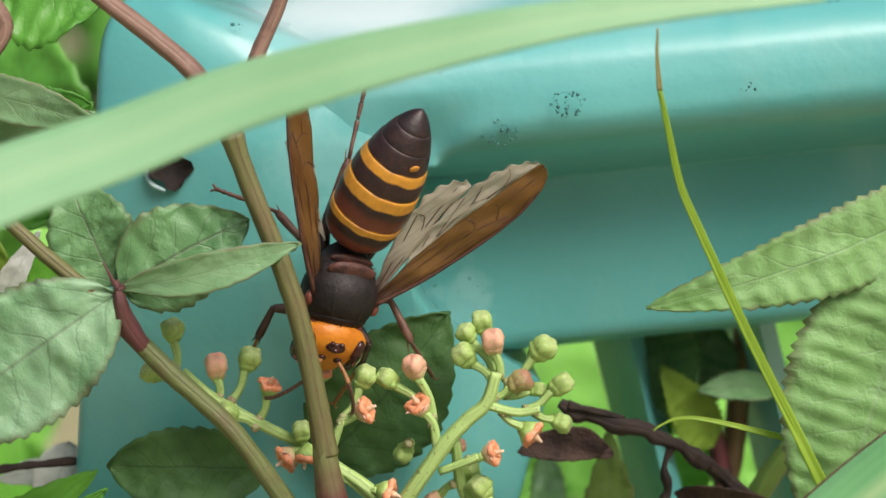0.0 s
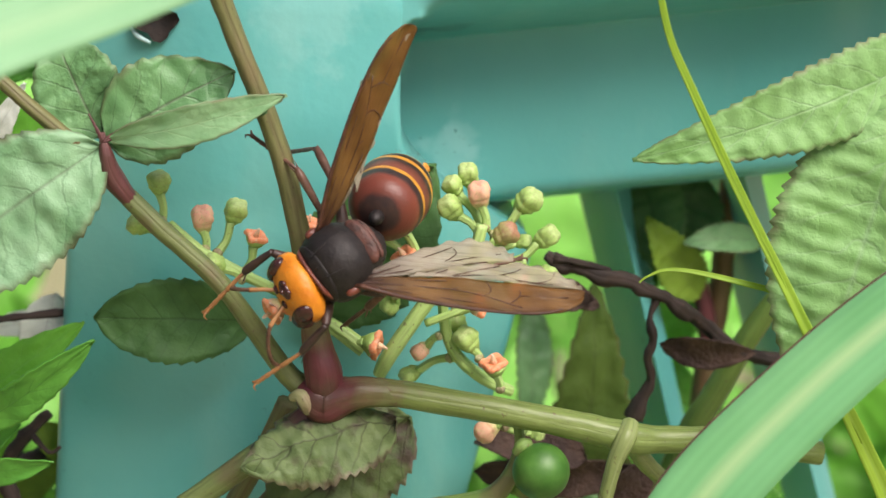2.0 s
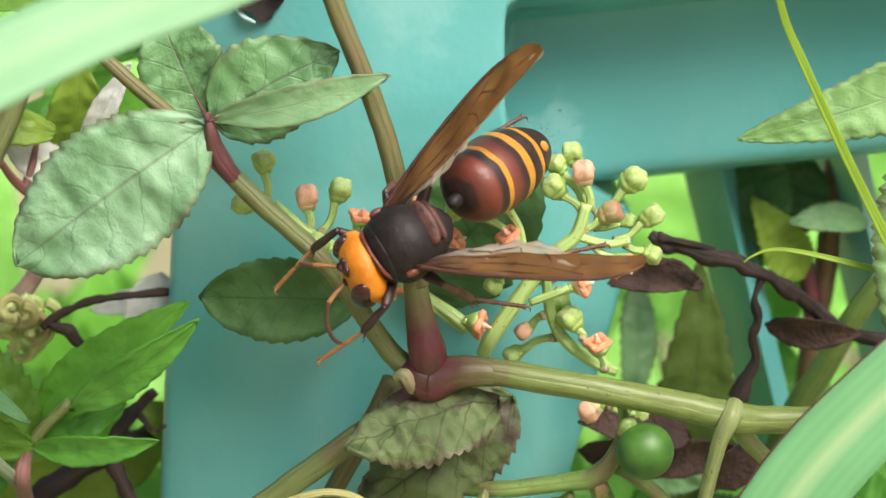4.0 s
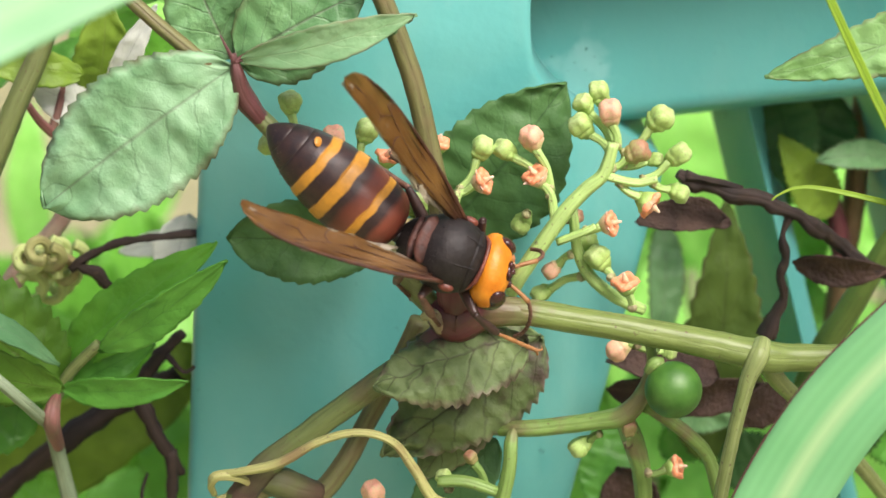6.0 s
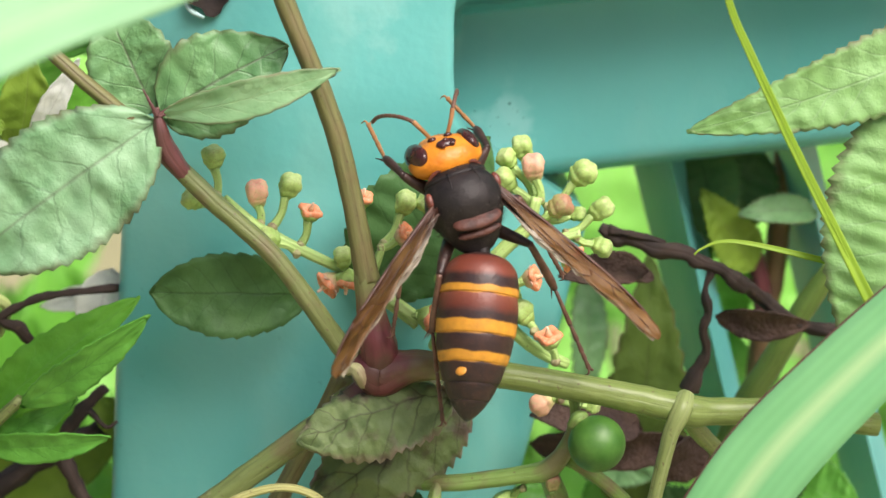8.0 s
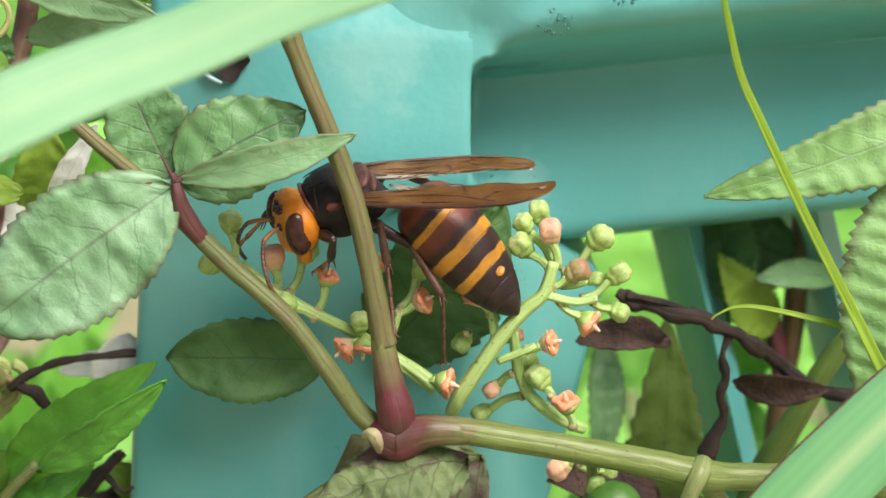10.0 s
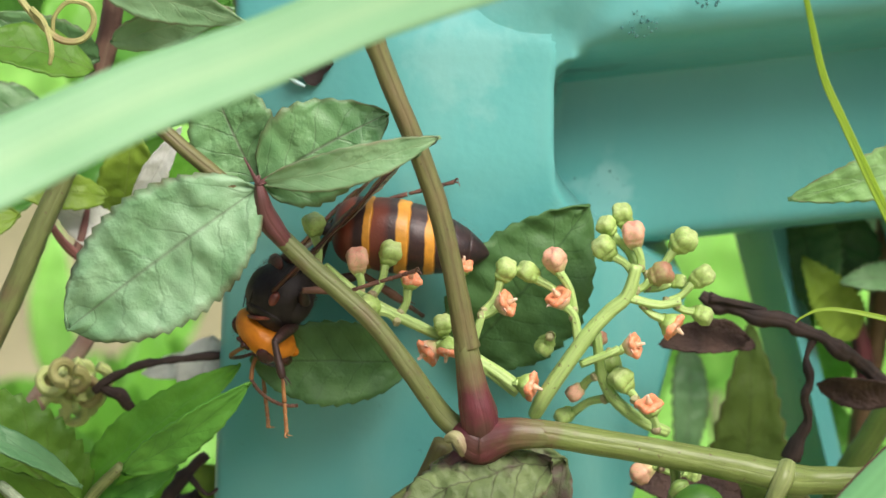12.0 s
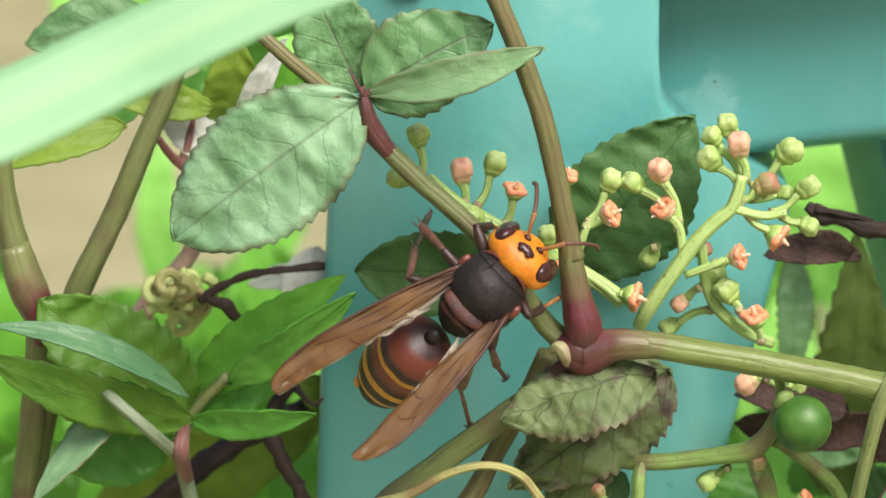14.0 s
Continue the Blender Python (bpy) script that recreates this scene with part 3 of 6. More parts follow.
part("flaked_rim", tube(trail([(500, -182, 0.0272, 4), (490, -152, 0.0278, 9), (500, -126, 0.0272, 10), (524, -112, 0.0265, 6)])), CHIP, fence, "pale flaked paint at the hole")
for cu, cv, spread, count in ((1116, -222, 32, 44), (1236, -276, 34, 56), (1560, -306, 16, 10), (648, -406, 12, 9), (1040, 70, 60, 20)):
    bm = bmesh.new()
    for _ in range(count):
        a, r = rnd.uniform(0, 6.28), spread * math.sqrt(rnd.random())
        d = 0.0523 if cv > 0 else 0.024
        d = 0.031 if cv < -400 else d
        d = 0.0262 if cv == -222 else d
        lathe_into(bm, [(0.00008 + 0.00026 * rnd.random() ** 2, 0), (0.00005, 0.00025)], 7, Matrix.Translation(at(cu + r * math.cos(a), cv + 0.75 * r * math.sin(a), d)) @ pose(0, 0, 0, 90))
    part("grime_specks", bm, SPECK, fence, "dark specks of grime on the paint", kind="stuff")

# ---- flowering vine ----
vine = thing("flowering_vine", at(831, 500, 0.0), "flowering bushkiller vine with pale leaves, wine-red joints and small orange flowers", "vine")


def stem(points, material, parent=None, name="stem", label="", **more):
    return part(name, tube(trail(points), **more), material, parent or vine, label)


stem([(330, -520, 0.004, 30), (414, -451, 0.004, 33), (500, -385, 0.002, 34), (574, -321, 0.0, 35), (625, -240, 0.0, 36), (644, -201, 0.0, 40)], STEM_BARK, ridge=0.05)
stem([(640, -212, 0.0, 44), (655, -170, 0.0, 36), (682, -100, 0.0, 35), (717, -16, 0.0, 36), (757, 94, 0.0, 37), (785, 210, 0.0, 38), (806, 320, 0.0, 42), (812, 352, 0.0, 45)], STEM_BROWN, ridge=0.07)
stem([(804, 318, 0.0008, 34), (808, 345, 0.0, 43), (815, 385, 0.0, 50), (823, 430, 0.0, 60), (831, 468, 0.0, 70), (834, 496, 0.001, 66), (836, 520, 0.002, 30)], STEM_RED, name="joint", label="swollen wine-red joint")
stem([(740, -520, 0.006, 22), (724, -451, 0.006, 26), (690, -370, 0.005, 28), (660, -290, 0.003, 26), (646, -215, 0.001, 24)], STEM_BARK)
stem([(440, 46, 0.0, 8), (442, 60, 0.0, 15), (446, 80, 0.0, 25), (450, 104, 0.0005, 36), (460, 126, 0.001, 39), (474, 145, 0.0012, 36), (492, 166, 0.0018, 30), (508, 184, 0.0025, 18)], STEM_WINE, name="joint", label="swollen wine-red joint")
stem([(452, 128, 0.002, 24), (490, 163, 0.0018, 33), (541, 213, 0.0015, 34), (641, 303, 0.001, 34), (705, 385, 0.001, 35), (761, 463, 0.002, 38), (800, 500, 0.002, 42)], STEM_OLIVE, ridge=0.05)
stem([(210, -96, 0.003, 26), (271, -37, 0.002, 26), (330, 15, 0.001, 27), (395, 68, 0.001, 28), (440, 106, 0.003, 27), (466, 132, 0.003, 20)], STEM_BROWN)
stem([(985, 509, 0.0, 44), (945, 504, 0.0, 49), (900, 502, 0.0, 58), (868, 508, 0.0005, 70), (836, 518, 0.001, 84), (812, 508, 0.001, 72), (790, 490, 0.002, 34)], STEM_RED, name="joint", label="knobbly reddish main joint")
stem([(776, 512, 0.0, 16), (790, 508, -0.0012, 24), (800, 520, -0.0016, 26), (806, 538, -0.001, 18)], STEM_PALE, name="scar", label="pale leaf scar on the joint")
stem([(872, 502, 0.001, 30), (915, 501, 0.0006, 45), (960, 505, 0.0, 48), (1100, 528, 0.0, 48), (1250, 555, 0.0, 50), (1340, 575, 0.0, 54), (1385, 585, 0.0, 60), (1430, 586, 0.001, 50), (1560, 588, 0.002, 46), (1720, 610, 0.004, 42)], STEM_BLUSH, ridge=0.06)
stem([(1378, 556, 0.0, 30), (1370, 584, -0.0025, 38), (1352, 624, -0.003, 30), (1332, 700, -0.003, 26), (1312, 790, -0.003, 26), (1292, 900, -0.002, 26)], STEM_GREEN, ridge=0.05)
stem([(1380, 585, 0.002, 36), (1400, 620, 0.006, 34), (1440, 660, 0.012, 30), (1520, 740, 0.02, 28), (1620, 860, 0.03, 28)], STEM_GREEN)
stem([(830, 530, 0.003, 56), (765, 580, 0.003, 46), (660, 655, 0.003, 45), (560, 728, 0.003, 44), (485, 790, 0.003, 46), (420, 870, 0.003, 46), (360, 960, 0.003, 46)], STEM_BLUSH_OLIVE, ridge=0.05)
stem([(545, 735, 0.003, 38), (505, 768, 0.0028, 47), (478, 796, 0.0026, 52), (450, 832, 0.003, 50), (430, 858, 0.003, 38)], STEM_NODE, name="joint")
stem([(770, 520, 0.01, 40), (730, 600, 0.012, 38), (680, 690, 0.012, 36), (630, 780, 0.01, 40), (580, 832, 0.008, 42), (520, 812, 0.006, 40), (470, 830, 0.004, 34), (440, 870, 0.004, 26)], STEM_BROWN)
stem([(478, 800, 0.0035, 40), (515, 806, 0.0045, 58), (550, 818, 0.0055, 56), (590, 826, 0.0075, 40)], STEM_NODE, name="joint")
stem([(404, 828, 0.002, 11), (398, 812, 0.0, 14), (412, 796, -0.001, 17), (450, 800, 0.0, 16), (470, 815, 0.002, 14), (440, 826, 0.003, 11), (408, 836, 0.002, 9)], STEM_YELLOW, name="tendril")
stem([(396, 812, 0.0, 9), (404, 794, 0.0, 13), (450, 788, -0.001, 16), (520, 772, -0.002, 19), (590, 734, -0.003, 16), (660, 718, -0.003, 15), (720, 735, -0.003, 16), (760, 785, -0.002, 19), (795, 838, -0.001, 21), (850, 846, 0.0, 16), (910, 852, 0.002, 13), (970, 890, 0.003, 12)], STEM_YELLOW, name="tendril", label="curling dry yellow tendril")

leaf_at(vine, (440, 70), (104, 318), 240, LEAF_PALE, (0.0, -0.002), roll=-6, teeth=16, cup=0.08, bow=0.05, shape=0.95, blunt=0.55, pucker=0.006, crinkle=0.07, tooth=0.06, label="broad pale green serrate leaf")
leaf_at(vine, (446, 60), (672, -64), 178, LEAF_MID, (0.002, 0.004), roll=6, teeth=9, cup=0.2, bow=0.05, shape=0.75, pucker=0.014)
leaf_at(vine, (448, 58), (764, -22), 66, LEAF_FOLD, (0.0, -0.006), roll=10, teeth=9, cup=0.3, bow=0.1, shape=0.95, label="narrow half-folded silvery leaf")
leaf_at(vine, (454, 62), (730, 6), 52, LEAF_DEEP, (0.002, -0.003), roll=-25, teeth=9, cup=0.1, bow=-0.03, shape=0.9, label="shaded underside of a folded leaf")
leaf_at(vine, (438, 54), (352, -138), 160, LEAF_MID, (0.004, 0.006), roll=-8, teeth=9, cup=0.15, bow=0.05, shape=0.75, pucker=0.012)
for run in ([(442, 62), (462, 48), (500, 28)], [(442, 62), (462, 56), (510, 46)], [(442, 64), (430, 40), (416, 14)]):
    stem([(*run[0], -0.0004, 9), (*run[1], -0.0002, 6), (*run[2], 0.0006, 2.5)], STEM_WINE, name="petiole")
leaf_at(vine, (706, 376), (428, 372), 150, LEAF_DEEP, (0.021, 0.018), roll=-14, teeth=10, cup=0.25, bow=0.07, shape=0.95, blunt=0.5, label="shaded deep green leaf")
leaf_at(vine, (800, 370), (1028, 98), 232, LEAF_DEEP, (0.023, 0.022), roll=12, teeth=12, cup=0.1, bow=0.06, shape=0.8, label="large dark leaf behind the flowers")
leaf_at(vine, (815, 545), (745, 560), 26, LEAF_OLD, (0.004, 0.004), teeth=5)
leaf_at(vine, (960, 552), (688, 640), 165, LEAF_OLD, (0.002, -0.004), facing=(0, -0.62, 0.8), roll=-4, teeth=15, cup=-0.4, bow=0.08, shape=0.8, blunt=0.55, crinkle=0.12, tooth=0.11, label="withering mottled leaf with a purplish rim")
leaf_at(vine, (985, 545), (700, 760), 190, LEAF_OLD, (0.012, 0.008), facing=(0.2, -0.8, 0.5), roll=-6, teeth=16, cup=-0.3, bow=0.08, shape=0.7, crinkle=0.14, tooth=0.11, label="withering mottled leaf with a purplish rim")
leaf_at(vine, (880, 640), (770, 800), 120, LEAF_OLD, (0.013, 0.013), teeth=8, cup=-0.2)
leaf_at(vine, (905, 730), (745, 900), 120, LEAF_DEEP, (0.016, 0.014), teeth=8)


# ---- flowers of the vine ----
def knobbly(bm, amount, seed):
    """Small growth unevenness on a unit-sized bud."""
    for v in bm.verts:
        p = v.co * 4.5 + Vector((seed, seed * 1.7, 0))
        v.co += Vector((noise.noise(p), noise.noise(p + Vector((9, 0, 0))), noise.noise(p + Vector((0, 9, 0))))) * amount
    return bm


def bud_mesh(name, material, seed=0.0):
    bm = lathe_into(bmesh.new(), [(0.16, -0.06), (0.22, 0.04), (0.3, 0.16), (0.37, 0.3), (0.385, 0.38), (0.36, 0.43), (0.4, 0.5), (0.43, 0.6), (0.425, 0.74), (0.38, 0.87), (0.28, 0.97), (0.15, 1.0), (0.03, 0.96)], 24, lobes=4, depth=0.11)
    return mesh_of(name, knobbly(bm, 0.062, seed), material)


def flower_mesh(name, cup, petals):
    bm = lathe_into(bmesh.new(), [(0.13, 0), (0.22, 0.08), (0.36, 0.26), (0.46, 0.42), (0.42, 0.5)], 20, lobes=4, depth=0.06, slot=0)
    lathe_into(bm, [(0.4, 0.42), (0.5, 0.54), (0.47, 0.66), (0.38, 0.7), (0.24, 0.64), (0.16, 0.6)], 24, lobes=4, depth=0.15, slot=1)
    lathe_into(bm, [(0.15, 0.58), (0.11, 0.75), (0.06, 0.92), (0.045, 0.98)], 8, slot=2)
    if petals:
        for k in range(4):
            m = pose(0, 0, 0, 0, 0, 45 + 90 * k) @ pose(0.4, 0, 0.5, 0, 70, 0)
            lathe_into(bm, [(0.12, 0), (0.1, 0.08), (0.05, 0.15), (0.01, 0.2)], 6, m @ Matrix.Diagonal((0.35, 1, 1, 1)), slot=3)
    return mesh_of(name, knobbly(bm, 0.07, 3.3), [cup, DISC, STYLE, PETAL])


BUDS = {
    "g": bud_mesh("bud_green", BUD_GREEN), "h": bud_mesh("bud_green", BUD_GREEN, 5.2), "p": bud_mesh("bud_pink", BUD_PINK, 2.4), "o": bud_mesh("bud_olive", BUD_OLIVE, 7.7),
    "f": flower_mesh("open_flower", BUD_GREEN, False), "s": flower_mesh("star_flower", BUD_PINK, True),
}
WORDS = {"g": "bud", "p": "bud", "o": "bud", "f": "flower", "s": "flower"}


def blossom(cluster, kind, foot, head, size, d, lean=0.35):
    """A bud or flower of that size whose middle is at head, on the line from foot."""
    a, b = at(*foot, d), at(*head, d)
    way = (b - a).normalized() + Vector((0, -lean, 0))
    k = size * GRID
    start = b - way.normalized() * k * 0.5
    m = Matrix.Translation(start) @ way.to_track_quat("Z", "Y").to_matrix().to_4x4() @ pose(0, 0, 0, 0, 0, (head[0] * 37) % 90)
    local_part(WORDS[kind], BUDS["h" if kind == "g" and int(head[0]) % 2 else kind], cluster, Matrix.Translation(-vine.matrix_basis.translation) @ m @ Matrix.Scale(k, 4))


def cluster(axes, stalks, d, name="flower_stalk", label="", material=None, girth=0.8):
    """A flower cluster: axes are stem runs; stalks are (kind, foot, head, size, depth offset)."""
    bm = bmesh.new()
    for axis in axes:
        tube_into(bm, trail([(u, v, z, w * girth) for u, v, z, w in axis]), sides=10, ridge=0.04)
    for kind, foot, head, size, off in stalks:
        a, b = np.array(foot), np.array(head)
        e = b - (b - a) / np.linalg.norm(b - a) * size * 0.38
        m = (a + e) / 2 + np.array((-(e - a)[1], (e - a)[0])) * 0.1
        tube_into(bm, trail([(*a, d + off * 0.5, 18), (*m, d + off * 0.8, 14), (*e, d + off, 17)]), sides=8, steps=4)
    ob = part(name, bm, material or STALK, vine, label)
    scars = bmesh.new()
    for kind, foot, head, size, off in stalks:
        a = np.array(foot) + (np.array(head) - np.array(foot)) * 0.04
        e = a + (np.array(head) - np.array(foot)) * 0.05
        tube_into(scars, trail([(*a, d + off * 0.5 - 0.0004, 10), (*((a + e) / 2), d + off * 0.52 - 0.0005, 19), (*e, d + off * 0.55 - 0.0002, 12)]), sides=8, steps=3, knob=0.5)
    part("bract_scar", scars, STEM_PALE, ob, "dry brownish scars at the forks")
    for kind, foot, head, size, off in stalks:
        blossom(ob, kind, foot, head, size, d + off)
    return ob


cluster([[(560, 205, 0.012, 16), (596, 240, 0.010, 24), (625, 262, 0.010, 26), (700, 300, 0.010, 24), (770, 335, 0.011, 24), (850, 385, 0.010, 28), (905, 425, 0.009, 34)]],
        [("g", (545, 205), (540, 155 - 20), 46, 0.001), ("g", (570, 235), (506, 208), 44, 0.006), ("p", (622, 255), (617, 198), 50, 0), ("g", (640, 262), (674, 185), 48, 0.001),
         ("f", (692, 292), (711, 230), 42, -0.001), ("p", (625, 262), (608, 258), 34, -0.001), ("g", (690, 305), (640, 278), 44, -0.002), ("f", (790, 270), (803, 205), 42, 0.004),
         ("g", (770, 330), (768, 312), 40, -0.002), ("s", (770, 340), (742, 358), 50, -0.002), ("f", (778, 345), (776, 356), 46, -0.003), ("f", (885, 410), (922, 418), 52, -0.003)],
        0.011, label="cluster of green and pink buds and orange flowers")
cluster([[(930, 470, 0.012, 30), (951, 433, 0.010, 36), (1021, 333, 0.009, 34), (1060, 290, 0.009, 32), (1095, 258, 0.009, 30), (1112, 205, 0.009, 26)],
         [(1008, 340, 0.010, 22), (1000, 295, 0.010, 20), (978, 270, 0.010, 18)],
         [(1040, 325, 0.011, 22), (1050, 400, 0.013, 26), (1075, 445, 0.013, 28), (1120, 480, 0.014, 28), (1165, 500, 0.016, 24)],
         [(1012, 380, 0.010, 18), (1060, 362, 0.009, 18), (1080, 352, 0.009, 16)],
         [(1095, 262, 0.009, 20), (1150, 275, 0.009, 20), (1190, 268, 0.009, 18)],
         [(900, 430, 0.010, 26), (860, 400, 0.010, 24), (820, 365, 0.010, 22), (838, 290, 0.010, 18)]],
        [("g", (1108, 225), (1056, 176), 50, 0), ("g", (1112, 220), (1060, 138), 42, 0.002), ("g", (1114, 215), (1087, 118), 46, 0.003), ("p", (1118, 215), (1106, 152), 50, -0.001),
         ("g", (1125, 225), (1192, 163), 52, 0), ("o", (1105, 250), (1151, 222), 48, -0.001), ("g", (1125, 245), (1183, 234), 34, 0.002), ("g", (1160, 272), (1225, 226), 48, 0),
         ("f", (1120, 272), (1175, 312), 52, -0.002), ("g", (1180, 275), (1226, 292), 40, 0.001), ("s", (1060, 360), (1106, 347), 46, -0.002), ("p", (1030, 340), (1042, 335), 34, 0.007)] + [
         ("f", (1145, 500), (1134, 453), 50, -0.002), ("g", (1110, 445), (1086, 410), 52, 0), ("g", (1090, 410), (1070, 382), 40, 0.003), ("g", (838, 290), (878, 216), 46, 0.001),
         ("g", (990, 280), (921, 218), 44, 0.001), ("p", (1000, 290), (967, 197), 48, 0), ("s", (1000, 300), (974, 262), 48, -0.001), ("s", (832, 295), (880, 272), 48, -0.001),
         ("p", (1040, 400), (1004, 428), 38, 0.004), ("g", (1060, 440), (985, 470), 40, 0.007), ("g", (960, 330), (950, 345), 40, 0.004), ("p", (1170, 545), (1122, 570), 46, 0.001), ("g", (1150, 560), (1210, 575), 30, 0.004)],
        0.011, label="cluster of green and pink buds and orange flowers")
lower = cluster([[(870, 708, 0.014, 30), (940, 712, 0.008, 34), (1000, 708, 0.007, 36), (1080, 698, 0.006, 38), (1130, 688, 0.005, 44), (1165, 650, 0.004, 36), (1180, 600, 0.004, 24), (1178, 560, 0.004, 22)],
                 [(1130, 690, 0.006, 40), (1150, 740, 0.008, 46), (1165, 800, 0.009, 40), (1168, 880, 0.01, 32)],
                 [(1170, 670, 0.006, 26), (1230, 710, 0.008, 30), (1280, 760, 0.01, 30), (1300, 830, 0.01, 26)],
                 [(936, 712, 0.0075, 18), (931, 735, 0.006, 28), (928, 780, 0.005, 30), (915, 840, 0.005, 32), (900, 900, 0.005, 32)],
                 [(800, 805, 0.004, 24), (850, 806, 0.004, 26), (905, 824, 0.004, 24)]],
                [("g", (1090, 720), (1055, 742), 44, 0.002), ("f", (1170, 792), (1224, 780), 46, -0.001), ("o", (1140, 740), (1140, 712), 34, -0.001), ("p", (690, 880), (686, 826), 48, 0.0),
                 ("o", (885, 815), (860, 764), 28, 0.0), ("g", (1180, 580), (1195, 556), 30, 0.002), ("g", (1075, 900), (1064, 860), 40, 0.004), ("g", (820, 820), (812, 800), 34, 0.0)],
                0.006, name="fruit_stalk", label="green fruiting stalks below the stem", material=STALK_FRUIT, girth=0.86)
bm = bmesh.new()
bmesh.ops.create_icosphere(bm, subdivisions=4, radius=52 * GRID)
for v in bm.verts:
    v.co += at(1219, 642, -0.001)
berry = part("berry", bm, BERRY, lower, "round shiny unripe green berry")
stem([(1175, 610, 0.0, 20), (1185, 596, -0.0005, 24), (1200, 592, 0.0, 18)], STALK_FRUIT, berry, "calyx")

# ---- grass ----
near_blade = thing("grass_blade", at(600, -200, -0.07), "broad pale green grass blade close to the lens", "grass", group="grass blades by the fence")
part("blade", ribbon([(-1700, 9000, -0.2, 120), (-1600, 5000, -0.18, 150), (-1250, 1600, -0.14, 190), (-800, 460, -0.1, 195), (-420, 165, -0.09, 190), (-199, 85, -0.085, 168), (0, -8, -0.08, 160), (234, -116, -0.075, 146), (434, -190, -0.072, 135), (634, -272, -0.07, 126), (834, -334, -0.07, 112), (1034, -384, -0.07, 92), (1234, -425, -0.07, 72), (1454, -455, -0.07, 50), (1700, -470, -0.07, 10)], facing=(0, -1, 0.6), crease=0.1), BLADE_NEAR, near_blade)
grass = thing("grass_blade", at(1560, 560, -0.02), "arching lime green grass blade with a brown tip", "grass", group="grass blades by the fence")
part("blade", ribbon([(1402, -300, -0.014, 7), (1419, -221, -0.014, 10), (1440, -130, -0.014, 12), (1474, -51, -0.014, 14), (1544, 99, -0.014, 16), (1634, 279, -0.014, 18), (1694, 399, -0.014, 21), (1790, 591, -0.012, 30), (1850, 730, -0.01, 36), (1930, 1000, -0.01, 36)], crease=0.3), BLADE_LIME, grass)
part("dry_tip", ribbon([(1398, -412, -0.014, 2), (1397, -360, -0.014, 5), (1402, -300, -0.0141, 9)], crease=0.2), BLADE_DRY, grass, "dried brown tip")
broad = thing("grass_blade", at(1500, 800, -0.03), "wide green grass blade leaning across the stems", "grass", group="grass blades by the fence")
part("blade", ribbon([(1276, 1379, -0.03, 154), (1316, 1129, -0.03, 162), (1366, 949, -0.03, 166), (1426, 814, -0.03, 166), (1521, 674, -0.03, 166), (1656, 534, -0.03, 158), (1806, 399, -0.03, 150), (1976, 269, -0.03, 138), (2176, 129, -0.03, 97), (2376, 19, -0.03, 16)], facing=(0.1, -1, 0.4), crease=0.12), BLADE_BROAD, broad)
wisp = thing("grass_blade", at(1600, 330, 0.0), "thin curved grass wisp with a bleached tip", "grass", group="grass blades by the fence")
part("blade", ribbon([(1392, 306, 0.0, 2), (1405, 296, 0.0, 3), (1440, 283, 0.0, 5), (1500, 288, 0.0, 8), (1634, 319, 0.001, 11), (1754, 349, 0.002, 13), (1900, 400, 0.004, 16)]), BLADE_LIME, wisp)


def midrib(blade, points, width, material):
    """The raised keel along the underside and middle of a blade."""
    part("midrib", tube(trail([(u, v, d - 0.0002, width) for u, v, d, w in points]), sides=8, flat=0.5), material, blade)


def margin(blade, points, material, side):
    """The thin coloured rim along one edge of a blade."""
    rim = []
    for i, (u, v, d, w) in enumerate(points):
        a, b = points[max(i - 1, 0)], points[min(i + 1, len(points) - 1)]
        length = math.hypot(b[0] - a[0], b[1] - a[1])
        rim.append((u + side * (b[1] - a[1]) / length * w * 0.49, v - side * (b[0] - a[0]) / length * w * 0.49, d - 0.0012, 4))
    part("margin", tube(trail(rim), sides=6, steps=10), material, blade, "thin reddish rim")


margin(broad, [(1276, 1379, -0.03, 154), (1316, 1129, -0.03, 162), (1366, 949, -0.03, 166), (1426, 814, -0.03, 166), (1521, 674, -0.03, 166), (1656, 534, -0.03, 158), (1806, 399, -0.03, 150), (1976, 269, -0.03, 138)], STEM_WINE, 1)
midrib(near_blade, [(-420, 165, -0.089, 0), (0, -8, -0.079, 0), (434, -190, -0.071, 0), (834, -334, -0.069, 0), (1234, -425, -0.069, 0)], 6, BLADE_NEAR)
midrib(grass, [(1402, -300, -0.014, 0), (1419, -221, -0.014, 0), (1440, -130, -0.014, 0), (1474, -51, -0.014, 0), (1634, 279, -0.014, 0), (1790, 591, -0.012, 0)], 2.4, BLADE_LIME)

# ---- downy shrub at the fence ----
downy = thing("downy_shrub", at(1850, 200, 0.0), "light green downy shrub leaves in front of the rail", "shrub")
part("stem", tube(trail([(1900, -60, 0.004, 30), (1925, 100, 0.004, 34), (1940, 400, 0.006, 40), (1950, 900, 0.01, 44)])), STEM_GREEN, downy)
leaf_at(downy, (1940, -120), (1379, 88), 150, LEAF_RIGHT, (0.002, -0.004), roll=-10, teeth=24, cup=0.1, bow=0.08, shape=0.58, pucker=0.014, tooth=0.09, label="pale toothed leaf with a pointed tip")
leaf_at(downy, (1880, -40), (1700, 540), 330, LEAF_RIGHT, (-0.004, -0.006), roll=10, teeth=26, cup=0.08, bow=0.05, shape=0.85, pucker=0.009, crinkle=0.05, tooth=0.06, label="large pale toothed leaf")

# ---- shrub of glossy leaves beside the post ----
shrub = thing("glossy_shrub", at(111, 680, 0.03), "leafy shrub with glossy green leaves and reddish joints", "shrub")


